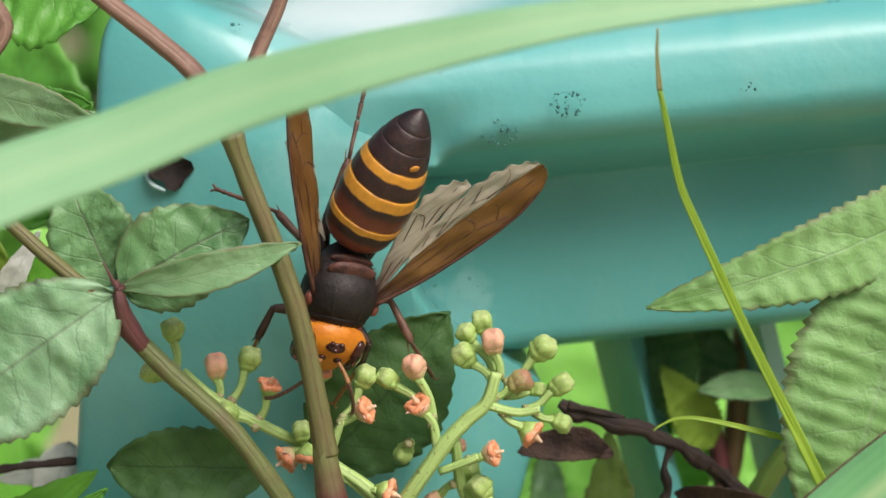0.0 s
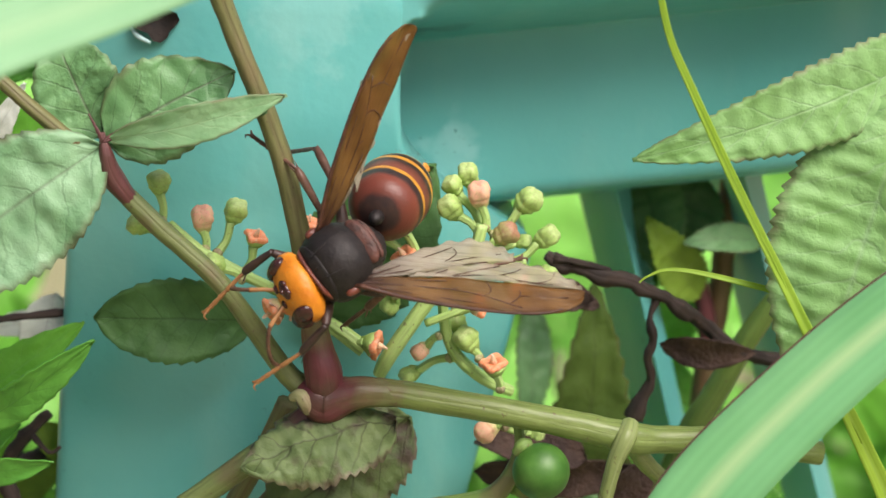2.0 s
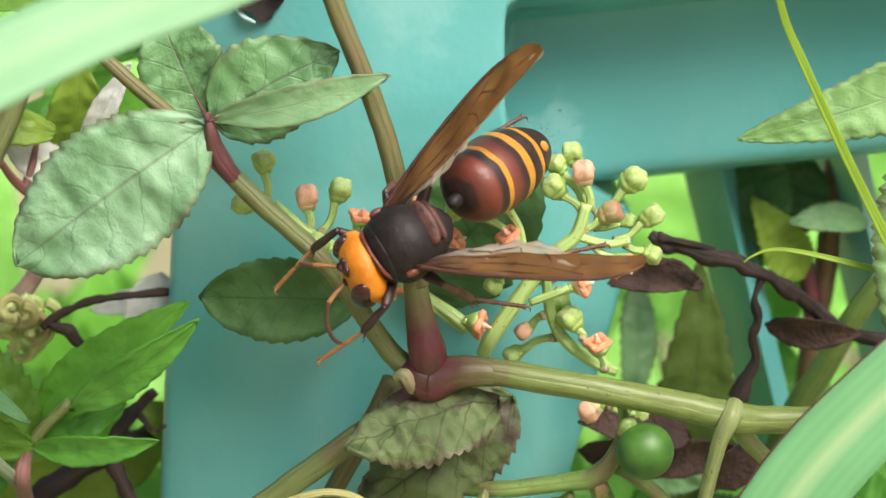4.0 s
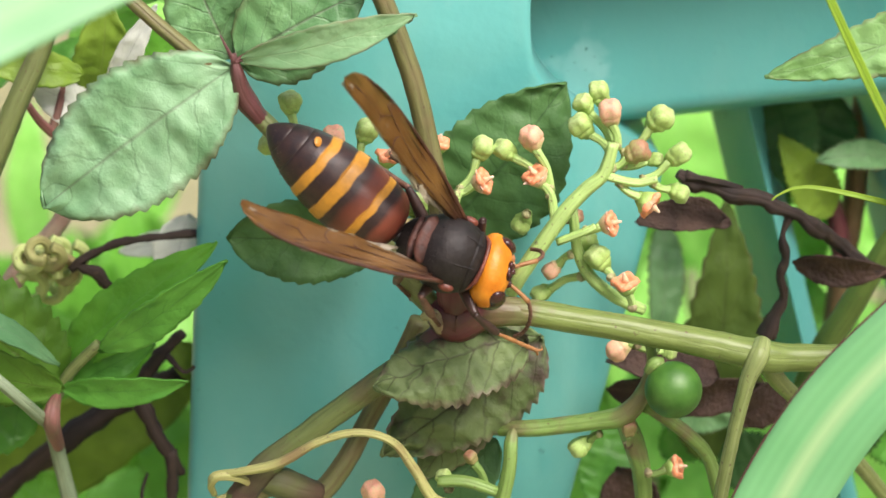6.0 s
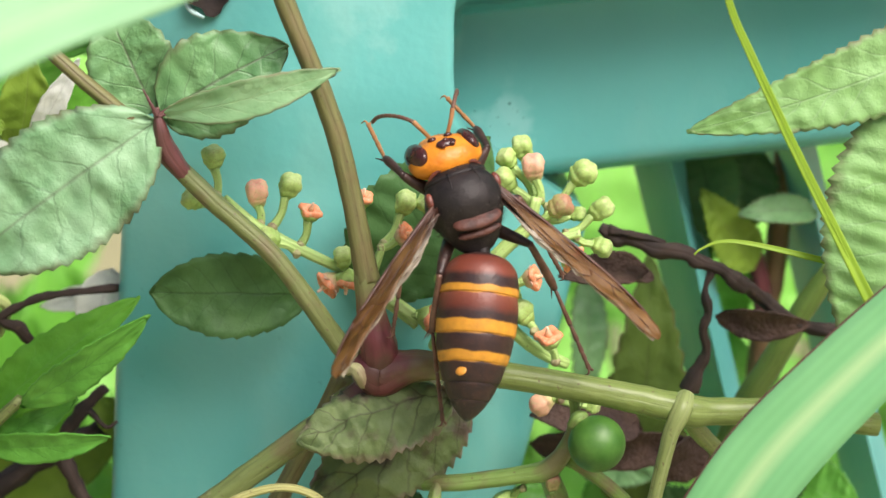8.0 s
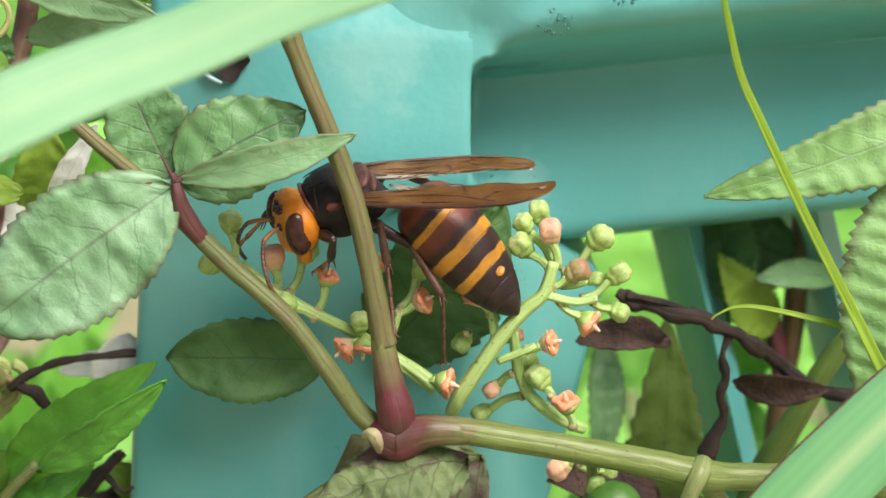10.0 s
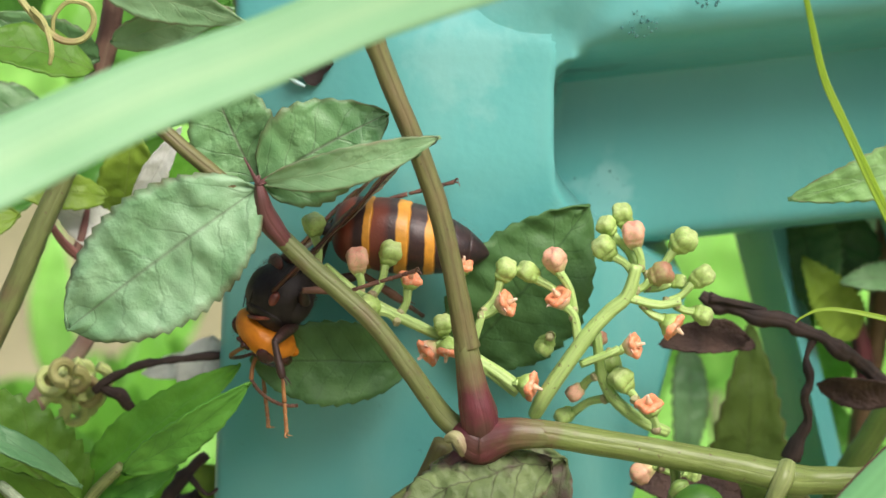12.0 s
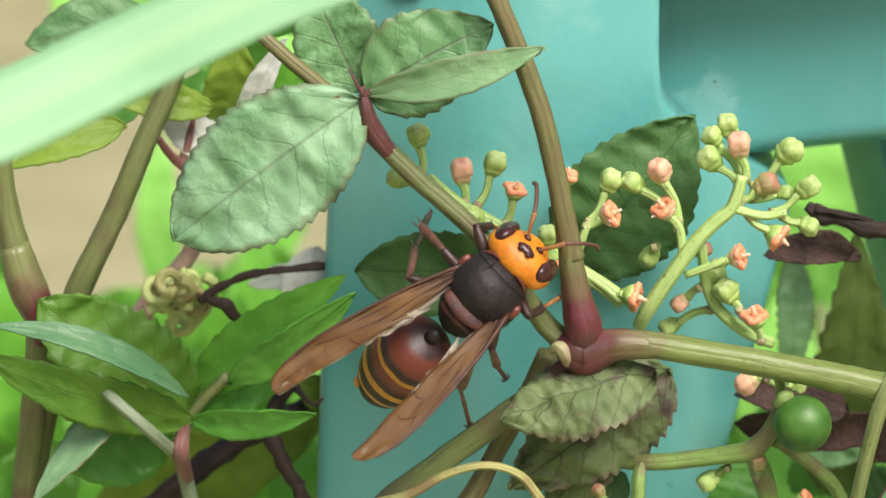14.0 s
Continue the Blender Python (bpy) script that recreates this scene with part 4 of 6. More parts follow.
def branch(points, material, parent, label="", name="stem", **more):
    return part(name, tube(trail(points), **more), material, parent, label)


branch([(180, 980, 0.03, 32), (150, 850, 0.028, 30), (124, 740, 0.026, 28), (112, 685, 0.026, 32)], STEM_DULL, shrub)
branch([(128, 742, 0.0235, 22), (117, 708, 0.0135, 31), (117, 680, 0.0125, 30), (126, 648, 0.0165, 15)], STEM_ROSE, shrub, "reddish joint", "joint")
branch([(112, 700, 0.022, 26), (96, 690, 0.012, 24), (50, 650, 0.006, 23), (-10, 598, 0.007, 21), (-40, 572, 0.016, 16)], STEM_DULL, shrub, name="petiole")
branch([(115, 670, 0.022, 26), (150, 610, 0.02, 22), (200, 560, 0.018, 20)], STEM_GREEN, shrub, name="petiole")
leaf_at(shrub, (130, 598), (-240, 470), 56, LEAF_SATIN, (0.012, 0.004), facing=(0, -0.5, 0.9), roll=-10, teeth=9, cup=0.2, bow=0.14, shape=0.8, label="pale bluish upper side of a folded leaf")
leaf_at(shrub, (138, 640), (-250, 520), 104, LEAF_MOSS, (0.016, 0.006), facing=(0, -1, -0.2), roll=6, teeth=10, tooth=0.12, cup=0.15, bow=0.1, shape=0.75, label="dark underside of a folded leaf")
leaf_at(shrub, (136, 645), (-140, 426), 200, LEAF_MOSS, (0.022, 0.016), roll=12, teeth=13, tooth=0.13, cup=0.12, bow=0.06, shape=0.85, blunt=0.6, label="olive green serrate leaf")
leaf_at(shrub, (138, 590), (410, 380), 104, LEAF_BRIGHT, (0.024, 0.02), roll=-12, teeth=9, cup=0.15, bow=0.06, shape=0.72, tooth=0.1, label="bright green young leaf")
leaf_at(shrub, (200, 574), (428, 412), 74, LEAF_GLOSS, (0.016, 0.01), roll=26, teeth=9, tooth=0.1, cup=0.2, bow=0.06, shape=0.85)
leaf_at(shrub, (100, 640), (-110, 720), 170, LEAF_GLOSS, (0.028, 0.024), roll=-10, teeth=8, cup=0.2, bow=0.06)
leaf_at(shrub, (30, 600), (-150, 790), 74, LEAF_FOLD, (0.016, 0.008), roll=36, teeth=7, cup=0.1, bow=0.06, shape=0.9)
leaf_at(shrub, (132, 640), (358, 628), 60, LEAF_GLOSS, (0.02, 0.014), roll=24, teeth=8, cup=0.2, bow=0.05)
leaf_at(shrub, (150, 640), (300, 560), 70, LEAF_GLOSS, (0.022, 0.02), roll=-10, teeth=8)
leaf_at(shrub, (330, 560), (420, 640), 60, LEAF_OLIVE, (0.045, 0.045), teeth=8)
leaf_at(shrub, (-80, 870), (400, 606), 170, LEAF_OLIVE, (0.07, 0.06), roll=10, teeth=10, cup=0.1, shape=0.9, label="large yellowish olive leaf in the shade")
leaf_at(shrub, (-80, 690), (-250, 860), 150, LEAF_BRIGHT, (0.04, 0.03), teeth=8)
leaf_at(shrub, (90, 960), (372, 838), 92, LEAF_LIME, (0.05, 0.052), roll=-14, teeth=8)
leaf_at(shrub, (160, 860), (40, 800), 100, LEAF_BRIGHT, (0.05, 0.05), teeth=8)

twigs = thing("olive_stems", at(-60, 500, 0.03), "olive green upright stems with maroon joints beside the fence", "plant")
branch([(140, -110, 0.03, 34), (101, 33, 0.028, 38), (50, 150, 0.026, 42), (0, 270, 0.025, 44), (-69, 413, 0.024, 48), (-100, 520, 0.024, 44), (-150, 720, 0.03, 54), (-180, 950, 0.03, 54)], STEM_OLIVE, twigs, ridge=0.04)
branch([(-205, 150, 0.02, 34), (-198, 240, 0.02, 40), (-180, 330, 0.02, 52), (-150, 420, 0.02, 66), (-135, 470, 0.02, 52), (-150, 640, 0.024, 48), (-180, 900, 0.026, 46)], STEM_OLIVE, twigs, ridge=0.04)
branch([(-182, 330, 0.0185, 54), (-160, 400, 0.0185, 68), (-135, 455, 0.019, 60), (-132, 500, 0.02, 40)], STEM_RED, twigs, "maroon joint", "joint")
branch([(76, 136, 0.03, 13), (96, 164, 0.033, 15), (118, 184, 0.035, 19), (150, 205, 0.037, 18)], STEM_ROSE, twigs)
branch([(140, 96, 0.0375, 10), (132, 140, 0.036, 14), (118, 184, 0.035, 18)], STEM_ROSE, twigs)
branch([(160, 300, 0.05, 30), (120, 360, 0.05, 34), (60, 430, 0.05, 40), (20, 500, 0.05, 44)], STEM_PINK, twigs)
branch([(190, -300, 0.04, 36), (176, -200, 0.04, 40), (150, -110, 0.04, 42), (130, -60, 0.04, 36)], STEM_BARK, twigs)
branch([(205, -460, 0.03, 26), (240, -400, 0.03, 30), (200, -330, 0.03, 32), (190, -280, 0.034, 34)], STEM_BARK, twigs)
curl = [(40, -250, 0.01, 10), (62, -225, 0.008, 10), (75, -180, 0.006, 10), (72, -150, 0.006, 7)]
branch(curl, STEM_YELLOW, twigs, "curled yellow tendril", "tendril")
branch([(10, -280, 0.012, 12), (50, -230, 0.01, 13), (90, -195, 0.01, 13), (130, -195, 0.01, 12), (150, -225, 0.01, 11), (140, -255, 0.01, 10), (105, -262, 0.01, 9), (80, -235, 0.01, 8), (78, -205, 0.01, 7)], STEM_YELLOW, twigs, "curled yellow tendril", "tendril")
for a, b, w, mat, d, roll in (
        ((250, -250), (395, -265), 90, LEAF_GLOSS, 0.035, 20), ((240, -470), (410, -440), 210, LEAF_GLOSS, 0.04, -10), ((150, -300), (420, -225), 80, LEAF_FOLD, 0.03, 20),
        ((180, -190), (400, -250), 70, LEAF_FOLD, 0.034, 25), ((150, -140), (-90, -190), 110, LEAF_MOSS, 0.03, 40), ((160, -160), (-30, -240), 100, LEAF_MID, 0.036, -20),
        ((195, 125), (215, -50), 100, LEAF_OLIVE, 0.04, 10), ((175, 84), (-10, 70), 64, LEAF_OLIVE, 0.034, 6), ((100, 60), (300, 110), 130, LEAF_GLOSS, 0.05, -20), ((245, 100), (365, 0), 92, LEAF_BRIGHT, 0.043, 0),
        ((20, 116), (-270, 192), 92, LEAF_OLIVE, 0.03, 22), ((60, 60), (-150, 120), 120, LEAF_GLOSS, 0.045, 20), ((335, 372), (236, 398), 44, LEAF_WHITE, 0.06, 10),
        ((222, 118), (305, -40), 46, LEAF_WHITE, 0.036, 10), ((205, 165), (76, 96), 84, LEAF_WHITE, 0.04, 10), ((360, 330), (330, 480), 90, LEAF_WHITE, 0.045, 0), ((250, 60), (180, -60), 150, LEAF_LIME, 0.07, 0),
        ((60, -80), (-160, -30), 120, LEAF_MID, 0.05, 10), ((330, -60), (240, -160), 120, LEAF_GLOSS, 0.05, 0)):
    leaf_at(twigs, a, b, w, mat, (d, d - 0.004), roll=roll, teeth=8, cup=0.15)

# curled green buds and dead vines beside the post
curls = thing("curled_tendrils", at(130, 430, 0.045), "tangle of yellow-green curled tendrils and buds", "tendrils")
rnd = random.Random(11)
for k in range(13):
    cx, cy, r, z = rnd.uniform(75, 215), rnd.uniform(392, 462), rnd.uniform(16, 27), rnd.uniform(0.028, 0.04)
    a0 = rnd.uniform(0, 6)
    branch([(cx + r * (1 - i * 0.05) * math.cos(a0 + i * 0.9), cy + r * (1 - i * 0.05) * math.sin(a0 + i * 0.9), z + 0.0006 * i, 21 - i) for i in range(7)], STEM_CURL if k % 4 else STEM_YELLOW, curls, name="tendril")
dead = thing("dead_vine", at(200, 600, 0.04), "blackened dead vine twisted beside the post", "vine", group="dead vines at the fence")
branch([(150, 428, 0.034, 18), (190, 400, 0.034, 17), (250, 378, 0.034, 15), (330, 368, 0.036, 14), (420, 360, 0.04, 14)], DEAD, dead, knob=0.55)
branch([(165, 420, 0.034, 16), (200, 440, 0.034, 26), (225, 470, 0.036, 16), (235, 510, 0.038, 12)], DEAD, dead, knob=0.55)
branch([(-60, 880, 0.04, 40), (40, 810, 0.042, 37), (130, 740, 0.042, 38), (230, 672, 0.044, 36), (330, 620, 0.048, 32), (420, 560, 0.06, 28)], DEAD, dead, ridge=0.12, knob=0.55)
branch([(350, 540, 0.036, 14), (300, 590, 0.036, 24), (275, 640, 0.036, 24), (290, 700, 0.034, 29), (320, 750, 0.034, 25), (345, 790, 0.036, 18)], DEAD, dead, ridge=0.2, knob=0.55)
branch([(325, 750, 0.034, 24), (330, 820, 0.035, 20), (315, 900, 0.036, 18)], DEAD, dead, ridge=0.2, knob=0.55)
branch([(285, 790, 0.036, 6), (275, 830, 0.034, 6), (290, 870, 0.034, 6), (320, 900, 0.035, 6)], DEAD, dead, knob=0.55)
branch([(320, 580, 0.034, 10), (350, 610, 0.033, 8), (370, 600, 0.033, 6)], DEAD, dead, knob=0.55)
dead_right = thing("dead_vine", at(1400, 380, 0.03), "blackened dead vine with shrivelled leaves below the rail", "vine", group="dead vines at the fence")
branch([(1225, 258, 0.03, 14), (1254, 276, 0.03, 28), (1280, 280, 0.03, 22), (1320, 296, 0.03, 27), (1374, 304, 0.03, 22), (1400, 318, 0.03, 26), (1440, 332, 0.03, 20), (1470, 358, 0.03, 27), (1494, 368, 0.032, 20), (1540, 408, 0.034, 26), (1574, 428, 0.034, 20), (1620, 440, 0.036, 26), (1750, 470, 0.04, 30)], DEAD, dead_right, ridge=0.16, knob=0.55)
branch([(1240, 262, 0.029, 18), (1290, 272, 0.029, 14), (1340, 284, 0.03, 8)], DEAD, dead_right, knob=0.55)
branch([(1424, 335, 0.03, 14), (1412, 370, 0.029, 11), (1418, 410, 0.029, 16), (1408, 440, 0.029, 12), (1414, 480, 0.03, 18), (1396, 515, 0.03, 24), (1385, 548, 0.03, 36)], DEAD, dead_right, ridge=0.2, knob=0.55)
for a, b, w, d in (((1310, 335), (1150, 345), 66, 0.034), ((1320, 350), (1190, 322), 44, 0.038), ((1430, 415), (1600, 430), 60, 0.034), ((1300, 620), (1100, 590), 90, 0.03), ((1100, 640), (1420, 640), 80, 0.036), ((1330, 700), (1420, 620), 80, 0.034), ((1120, 780), (1180, 880), 110, 0.036), ((1700, 520), (1560, 560), 120, 0.04)):
    leaf_at(dead_right, a, b, w, DEAD_LEAF, (d, d), roll=25, teeth=6, cup=0.4, bow=0.1, name="dead_leaf")

# plants behind the rail
behind = thing("wild_shrub", at(1550, 500, 0.09), "wild shrub with green leaves and pinkish stems behind the rail", "shrub")
branch([(1560, 40, 0.085, 34), (1548, 200, 0.085, 40), (1535, 330, 0.085, 42), (1515, 440, 0.085, 44), (1500, 620, 0.09, 44), (1490, 1000, 0.1, 44)], STEM_TAN, behind)
branch([(1480, 230, 0.08, 24), (1505, 330, 0.08, 34), (1520, 420, 0.08, 40)], STEM_RED, behind)
branch([(1640, 330, 0.045, 38), (1590, 400, 0.045, 42), (1530, 500, 0.045, 46), (1480, 580, 0.045, 48), (1420, 720, 0.05, 48)], STEM_DARK, behind)
branch([(1180, 520, 0.08, 18), (1240, 600, 0.08, 20), (1300, 700, 0.08, 24)], STEM_GREEN, behind)
for a, b, w, mat, d, roll in (
        ((1390, 90), (1440, 300), 120, LEAF_DEEP, 0.075, 10), ((1500, 110), (1420, 290), 140, LEAF_DEEP, 0.08, -10), ((1500, 330), (1404, 190), 90, LEAF_OLIVE, 0.072, 8), ((1440, 430), (1470, 285), 88, LEAF_LIME, 0.1, 6), ((1480, 520), (1440, 430), 60, LEAF_LIME, 0.1, -6), ((1610, 230), (1470, 235), 62, LEAF_MID, 0.07, 25),
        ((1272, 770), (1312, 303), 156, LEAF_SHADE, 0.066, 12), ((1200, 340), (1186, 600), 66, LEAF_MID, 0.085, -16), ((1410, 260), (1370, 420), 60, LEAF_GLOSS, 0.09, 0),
        ((1180, 640), (1330, 700), 100, LEAF_MID, 0.06, 20), ((1200, 760), (1350, 640), 90, LEAF_GLOSS, 0.07, 10), ((1300, 780), (1450, 760), 110, LEAF_DEEP, 0.06, 0),
        ((1120, 700), (1080, 860), 120, LEAF_GLOSS, 0.07, 0), ((1500, 750), (1610, 640), 100, LEAF_DEEP, 0.06, 0), ((1560, 700), (1690, 760), 110, LEAF_GLOSS, 0.06, 0)):
    leaf_at(behind, a, b, w, mat, (d, d - 0.006), roll=roll, teeth=13, tooth=0.14, shape=0.72, cup=0.15, bow=0.07)
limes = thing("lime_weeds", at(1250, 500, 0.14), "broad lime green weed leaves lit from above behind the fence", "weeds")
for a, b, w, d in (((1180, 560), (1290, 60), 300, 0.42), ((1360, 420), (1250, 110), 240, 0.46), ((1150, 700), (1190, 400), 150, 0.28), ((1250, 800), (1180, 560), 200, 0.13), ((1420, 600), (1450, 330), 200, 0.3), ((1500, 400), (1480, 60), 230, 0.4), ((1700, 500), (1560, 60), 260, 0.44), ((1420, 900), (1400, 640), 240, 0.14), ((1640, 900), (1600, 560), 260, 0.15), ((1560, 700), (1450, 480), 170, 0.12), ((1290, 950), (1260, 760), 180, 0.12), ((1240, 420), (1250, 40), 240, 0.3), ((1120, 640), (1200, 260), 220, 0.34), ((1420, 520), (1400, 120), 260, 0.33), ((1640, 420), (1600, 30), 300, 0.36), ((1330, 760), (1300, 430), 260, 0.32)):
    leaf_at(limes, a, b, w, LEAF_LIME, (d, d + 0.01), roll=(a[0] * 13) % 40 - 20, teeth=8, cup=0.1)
lawn = thing("tall_weeds", at(150, 700, 0.16), "bright green weeds and blades growing behind the post", "weeds")
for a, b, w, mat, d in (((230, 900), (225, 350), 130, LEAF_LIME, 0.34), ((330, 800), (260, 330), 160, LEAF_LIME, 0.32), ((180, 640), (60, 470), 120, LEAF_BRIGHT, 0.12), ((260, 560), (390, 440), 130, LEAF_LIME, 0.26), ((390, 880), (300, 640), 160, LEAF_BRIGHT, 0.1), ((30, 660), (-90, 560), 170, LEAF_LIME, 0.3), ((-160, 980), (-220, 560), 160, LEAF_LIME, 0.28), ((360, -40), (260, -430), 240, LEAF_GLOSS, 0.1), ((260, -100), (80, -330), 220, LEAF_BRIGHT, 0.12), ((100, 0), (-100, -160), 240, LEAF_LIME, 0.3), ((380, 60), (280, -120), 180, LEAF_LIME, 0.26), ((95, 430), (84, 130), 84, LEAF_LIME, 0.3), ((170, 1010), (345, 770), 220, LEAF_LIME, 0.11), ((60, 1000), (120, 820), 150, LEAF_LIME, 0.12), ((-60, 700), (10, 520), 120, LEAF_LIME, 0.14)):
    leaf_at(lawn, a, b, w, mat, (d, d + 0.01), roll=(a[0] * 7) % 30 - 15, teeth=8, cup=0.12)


def roots(parent, material, places):
    """Stalks that carry a plant from the soil; places: (u, v, d, width) of each top."""
    for u, v, d, w in places:
        top, r = at(u, v, d), w * GRID / 2
        foot = Vector((top.x + 0.02 * noise.noise(top * 90), top.y + 0.03 + 0.02 * noise.noise(top * 70), -0.02))
        part("stem", tube([(top, r), (top.lerp(foot, 0.3) + Vector((0.004, 0, 0)), r * 1.1), (top.lerp(foot, 0.7), r * 1.3), (foot, r * 1.5)], sides=8), material, parent)


roots(limes, STEM_GREEN, [(1180, 700, 0.15, 34), (1420, 900, 0.16, 36), (1640, 900, 0.17, 36), (1250, 430, 0.32, 40), (1600, 450, 0.37, 40)])
roots(lawn, STEM_GREEN, [(230, 900, 0.21, 34), (30, 1000, 0.14, 30), (360, 880, 0.12, 30), (-160, 980, 0.15, 34), (60, 470, 0.31, 40)])
roots(shrub, STEM_DULL, [(182, 985, 0.031, 34)])
roots(twigs, STEM_OLIVE, [(-181, 955, 0.031, 56), (-181, 905, 0.027, 50)])
roots(dead, DEAD, [(-62, 882, 0.04, 52)])
roots(behind, STEM_PINK, [(1490, 1005, 0.1, 46), (1420, 722, 0.051, 48)])
roots(vine, STEM_OLIVE, [(359, 962, 0.004, 46)])
dense = bmesh.new()
rnd = random.Random(8)
for k in range(420):
    side = k % 2
    u, v, d = (rnd.uniform(-420, 420) if side else rnd.uniform(1020, 2000)), rnd.uniform(520 if side else 560, 1300), rnd.uniform(0.25 if side else 0.36, 0.5)
    base = at(u, v, d)
    way = Vector((rnd.uniform(-1, 1), rnd.uniform(-0.4, 0.4), rnd.uniform(-0.4, 1))).normalized()
    leaf_into(dense, base, base + way * rnd.uniform(0.03, 0.06), rnd.uniform(0.014, 0.03), fine=False, roll=rnd.uniform(-50, 50), teeth=4, seed=k)
for k in range(900):
    base = Vector((rnd.uniform(-0.16, 0.2), rnd.uniform(0.18, 0.5), rnd.uniform(0.0, 0.45)))
    way = Vector((rnd.uniform(-1, 1), rnd.uniform(-0.4, 0.4), rnd.uniform(-0.4, 1))).normalized()
    leaf_into(dense, base, base + way * rnd.uniform(0.03, 0.06), rnd.uniform(0.014, 0.03), fine=False, roll=rnd.uniform(-50, 50), teeth=4, seed=k)
tagged(new("undergrowth", mesh_of("undergrowth", dense, LEAF_BRIGHT)), "dense green undergrowth behind the fence", "undergrowth", kind="stuff")
hedge = bmesh.new()
rnd = random.Random(3)
for k in range(1500):
    x, y = rnd.uniform(-3.6, 3.6), rnd.uniform(5.0, 6.2)
    base = Vector((x, y, rnd.uniform(0, 2.8)))
    way = Vector((rnd.uniform(-1, 1), rnd.uniform(-0.6, 0.2), rnd.uniform(-0.6, 1))).normalized()
    leaf_into(hedge, base, base + way * rnd.uniform(0.18, 0.4), rnd.uniform(0.1, 0.22), fine=False, roll=rnd.uniform(-40, 40), teeth=4, seed=k)
tagged(new("far_hedge", mesh_of("far_hedge", hedge, LEAF_GLOSS)), "distant green hedge beyond the bare ground", "hedge", kind="stuff")

# ---- hornet ----
MM = 0.001


def banded():
    """Dark brown abdomen with ochre bands, redder towards the waist; band edges are scalloped."""
    n = Nodes("banded_abdomen")
    tc = n.tree.nodes.new("ShaderNodeTexCoord")
    sp = n.tree.nodes.new("ShaderNodeSeparateXYZ")
    n.link(tc.outputs["Object"], sp.inputs[0])
    run = n.math("DIVIDE", n.math("MULTIPLY", sp.outputs[1], -1.0), 26.0 * MM)
    run = n.math("ADD", run, n.math("MULTIPLY", n.math("SUBTRACT", n.noise(260, 4), 0.5), 0.035))
    run = n.math("ADD", run, n.math("MULTIPLY", n.math("SINE", n.math("MULTIPLY", sp.outputs[0], 1500.0)), 0.0022))
    ochre, dark, red, russet = (0.62, 0.29, 0.03), (0.026, 0.014, 0.014), (0.13, 0.03, 0.018), (0.21, 0.06, 0.035)
    color = n.ramp(run, [(0.0, dark), (0.022, dark), (0.034, red), (0.13, (0.19, 0.045, 0.025)), (0.165, dark), (0.215, dark), (0.224, ochre), (0.264, ochre), (0.272, russet), (0.345, red), (0.385, dark), (0.42, dark), (0.428, ochre), (0.5, ochre), (0.51, dark), (0.607, dark), (0.615, ochre), (0.668, ochre), (0.678, dark), (1.0, (0.012, 0.01, 0.012))])
    fleck = n.ramp(n.noise(700, 3), [(0.35, (0, 0, 0)), (0.75, (0.3, 0.3, 0.3))])
    color = n.mix(fleck, color, (0.1, 0.04, 0.025))
    n.bump(n.math("ADD", n.noise(1700, 3), n.math("MULTIPLY", n.noise(260, 2), 0.6)), 0.3, 0.0002)
    return n.finish(color, n.math("ADD", n.math("MULTIPLY", n.noise(500, 3), 0.25), 0.3), spec=0.45)


GASTER = banded()
SPOT = plain_material("ochre_spot", (0.55, 0.24, 0.03), (0.62, 0.28, 0.04), 900, 0.4)
CHITIN = plain_material("dark_chitin", (0.009, 0.007, 0.007), (0.022, 0.017, 0.016), 420, 0.55, 0.45, 0.0002, spec=0.35)
RUSSET = plain_material("russet_chitin", (0.07, 0.018, 0.012), (0.21, 0.055, 0.032), 500, 0.42, 0.4, 0.0002)
SHIELD = plain_material("dull_russet_chitin", (0.035, 0.015, 0.012), (0.13, 0.045, 0.03), 420, 0.58, 0.6, 0.0003)
ORANGE = plain_material("orange_chitin", (0.55, 0.17, 0.008), (0.72, 0.27, 0.02), 330, 0.42, 0.45, 0.0002, spec=0.4)
EYE = plain_material("brown_eye", (0.028, 0.009, 0.009), (0.075, 0.02, 0.018), 700, 0.2, 0.08, 0.0001)
AMBER = plain_material("amber_leg", (0.24, 0.1, 0.03), (0.38, 0.19, 0.07), 600, 0.45)
LEG = plain_material("dark_leg", (0.022, 0.012, 0.01), (0.05, 0.024, 0.018), 600, 0.42)
SHIN = plain_material("brown_shin", (0.075, 0.032, 0.022), (0.17, 0.085, 0.055), 500, 0.45)
HAIR = plain_material("brown_hair", (0.08, 0.05, 0.03), (0.14, 0.09, 0.05), 600, 0.6)
DOWN = plain_material("dark_down", (0.03, 0.021, 0.015), (0.075, 0.052, 0.036), 600, 0.6)
VEIN = plain_material("wing_vein", (0.04, 0.014, 0.008), (0.085, 0.03, 0.014), 600, 0.45)


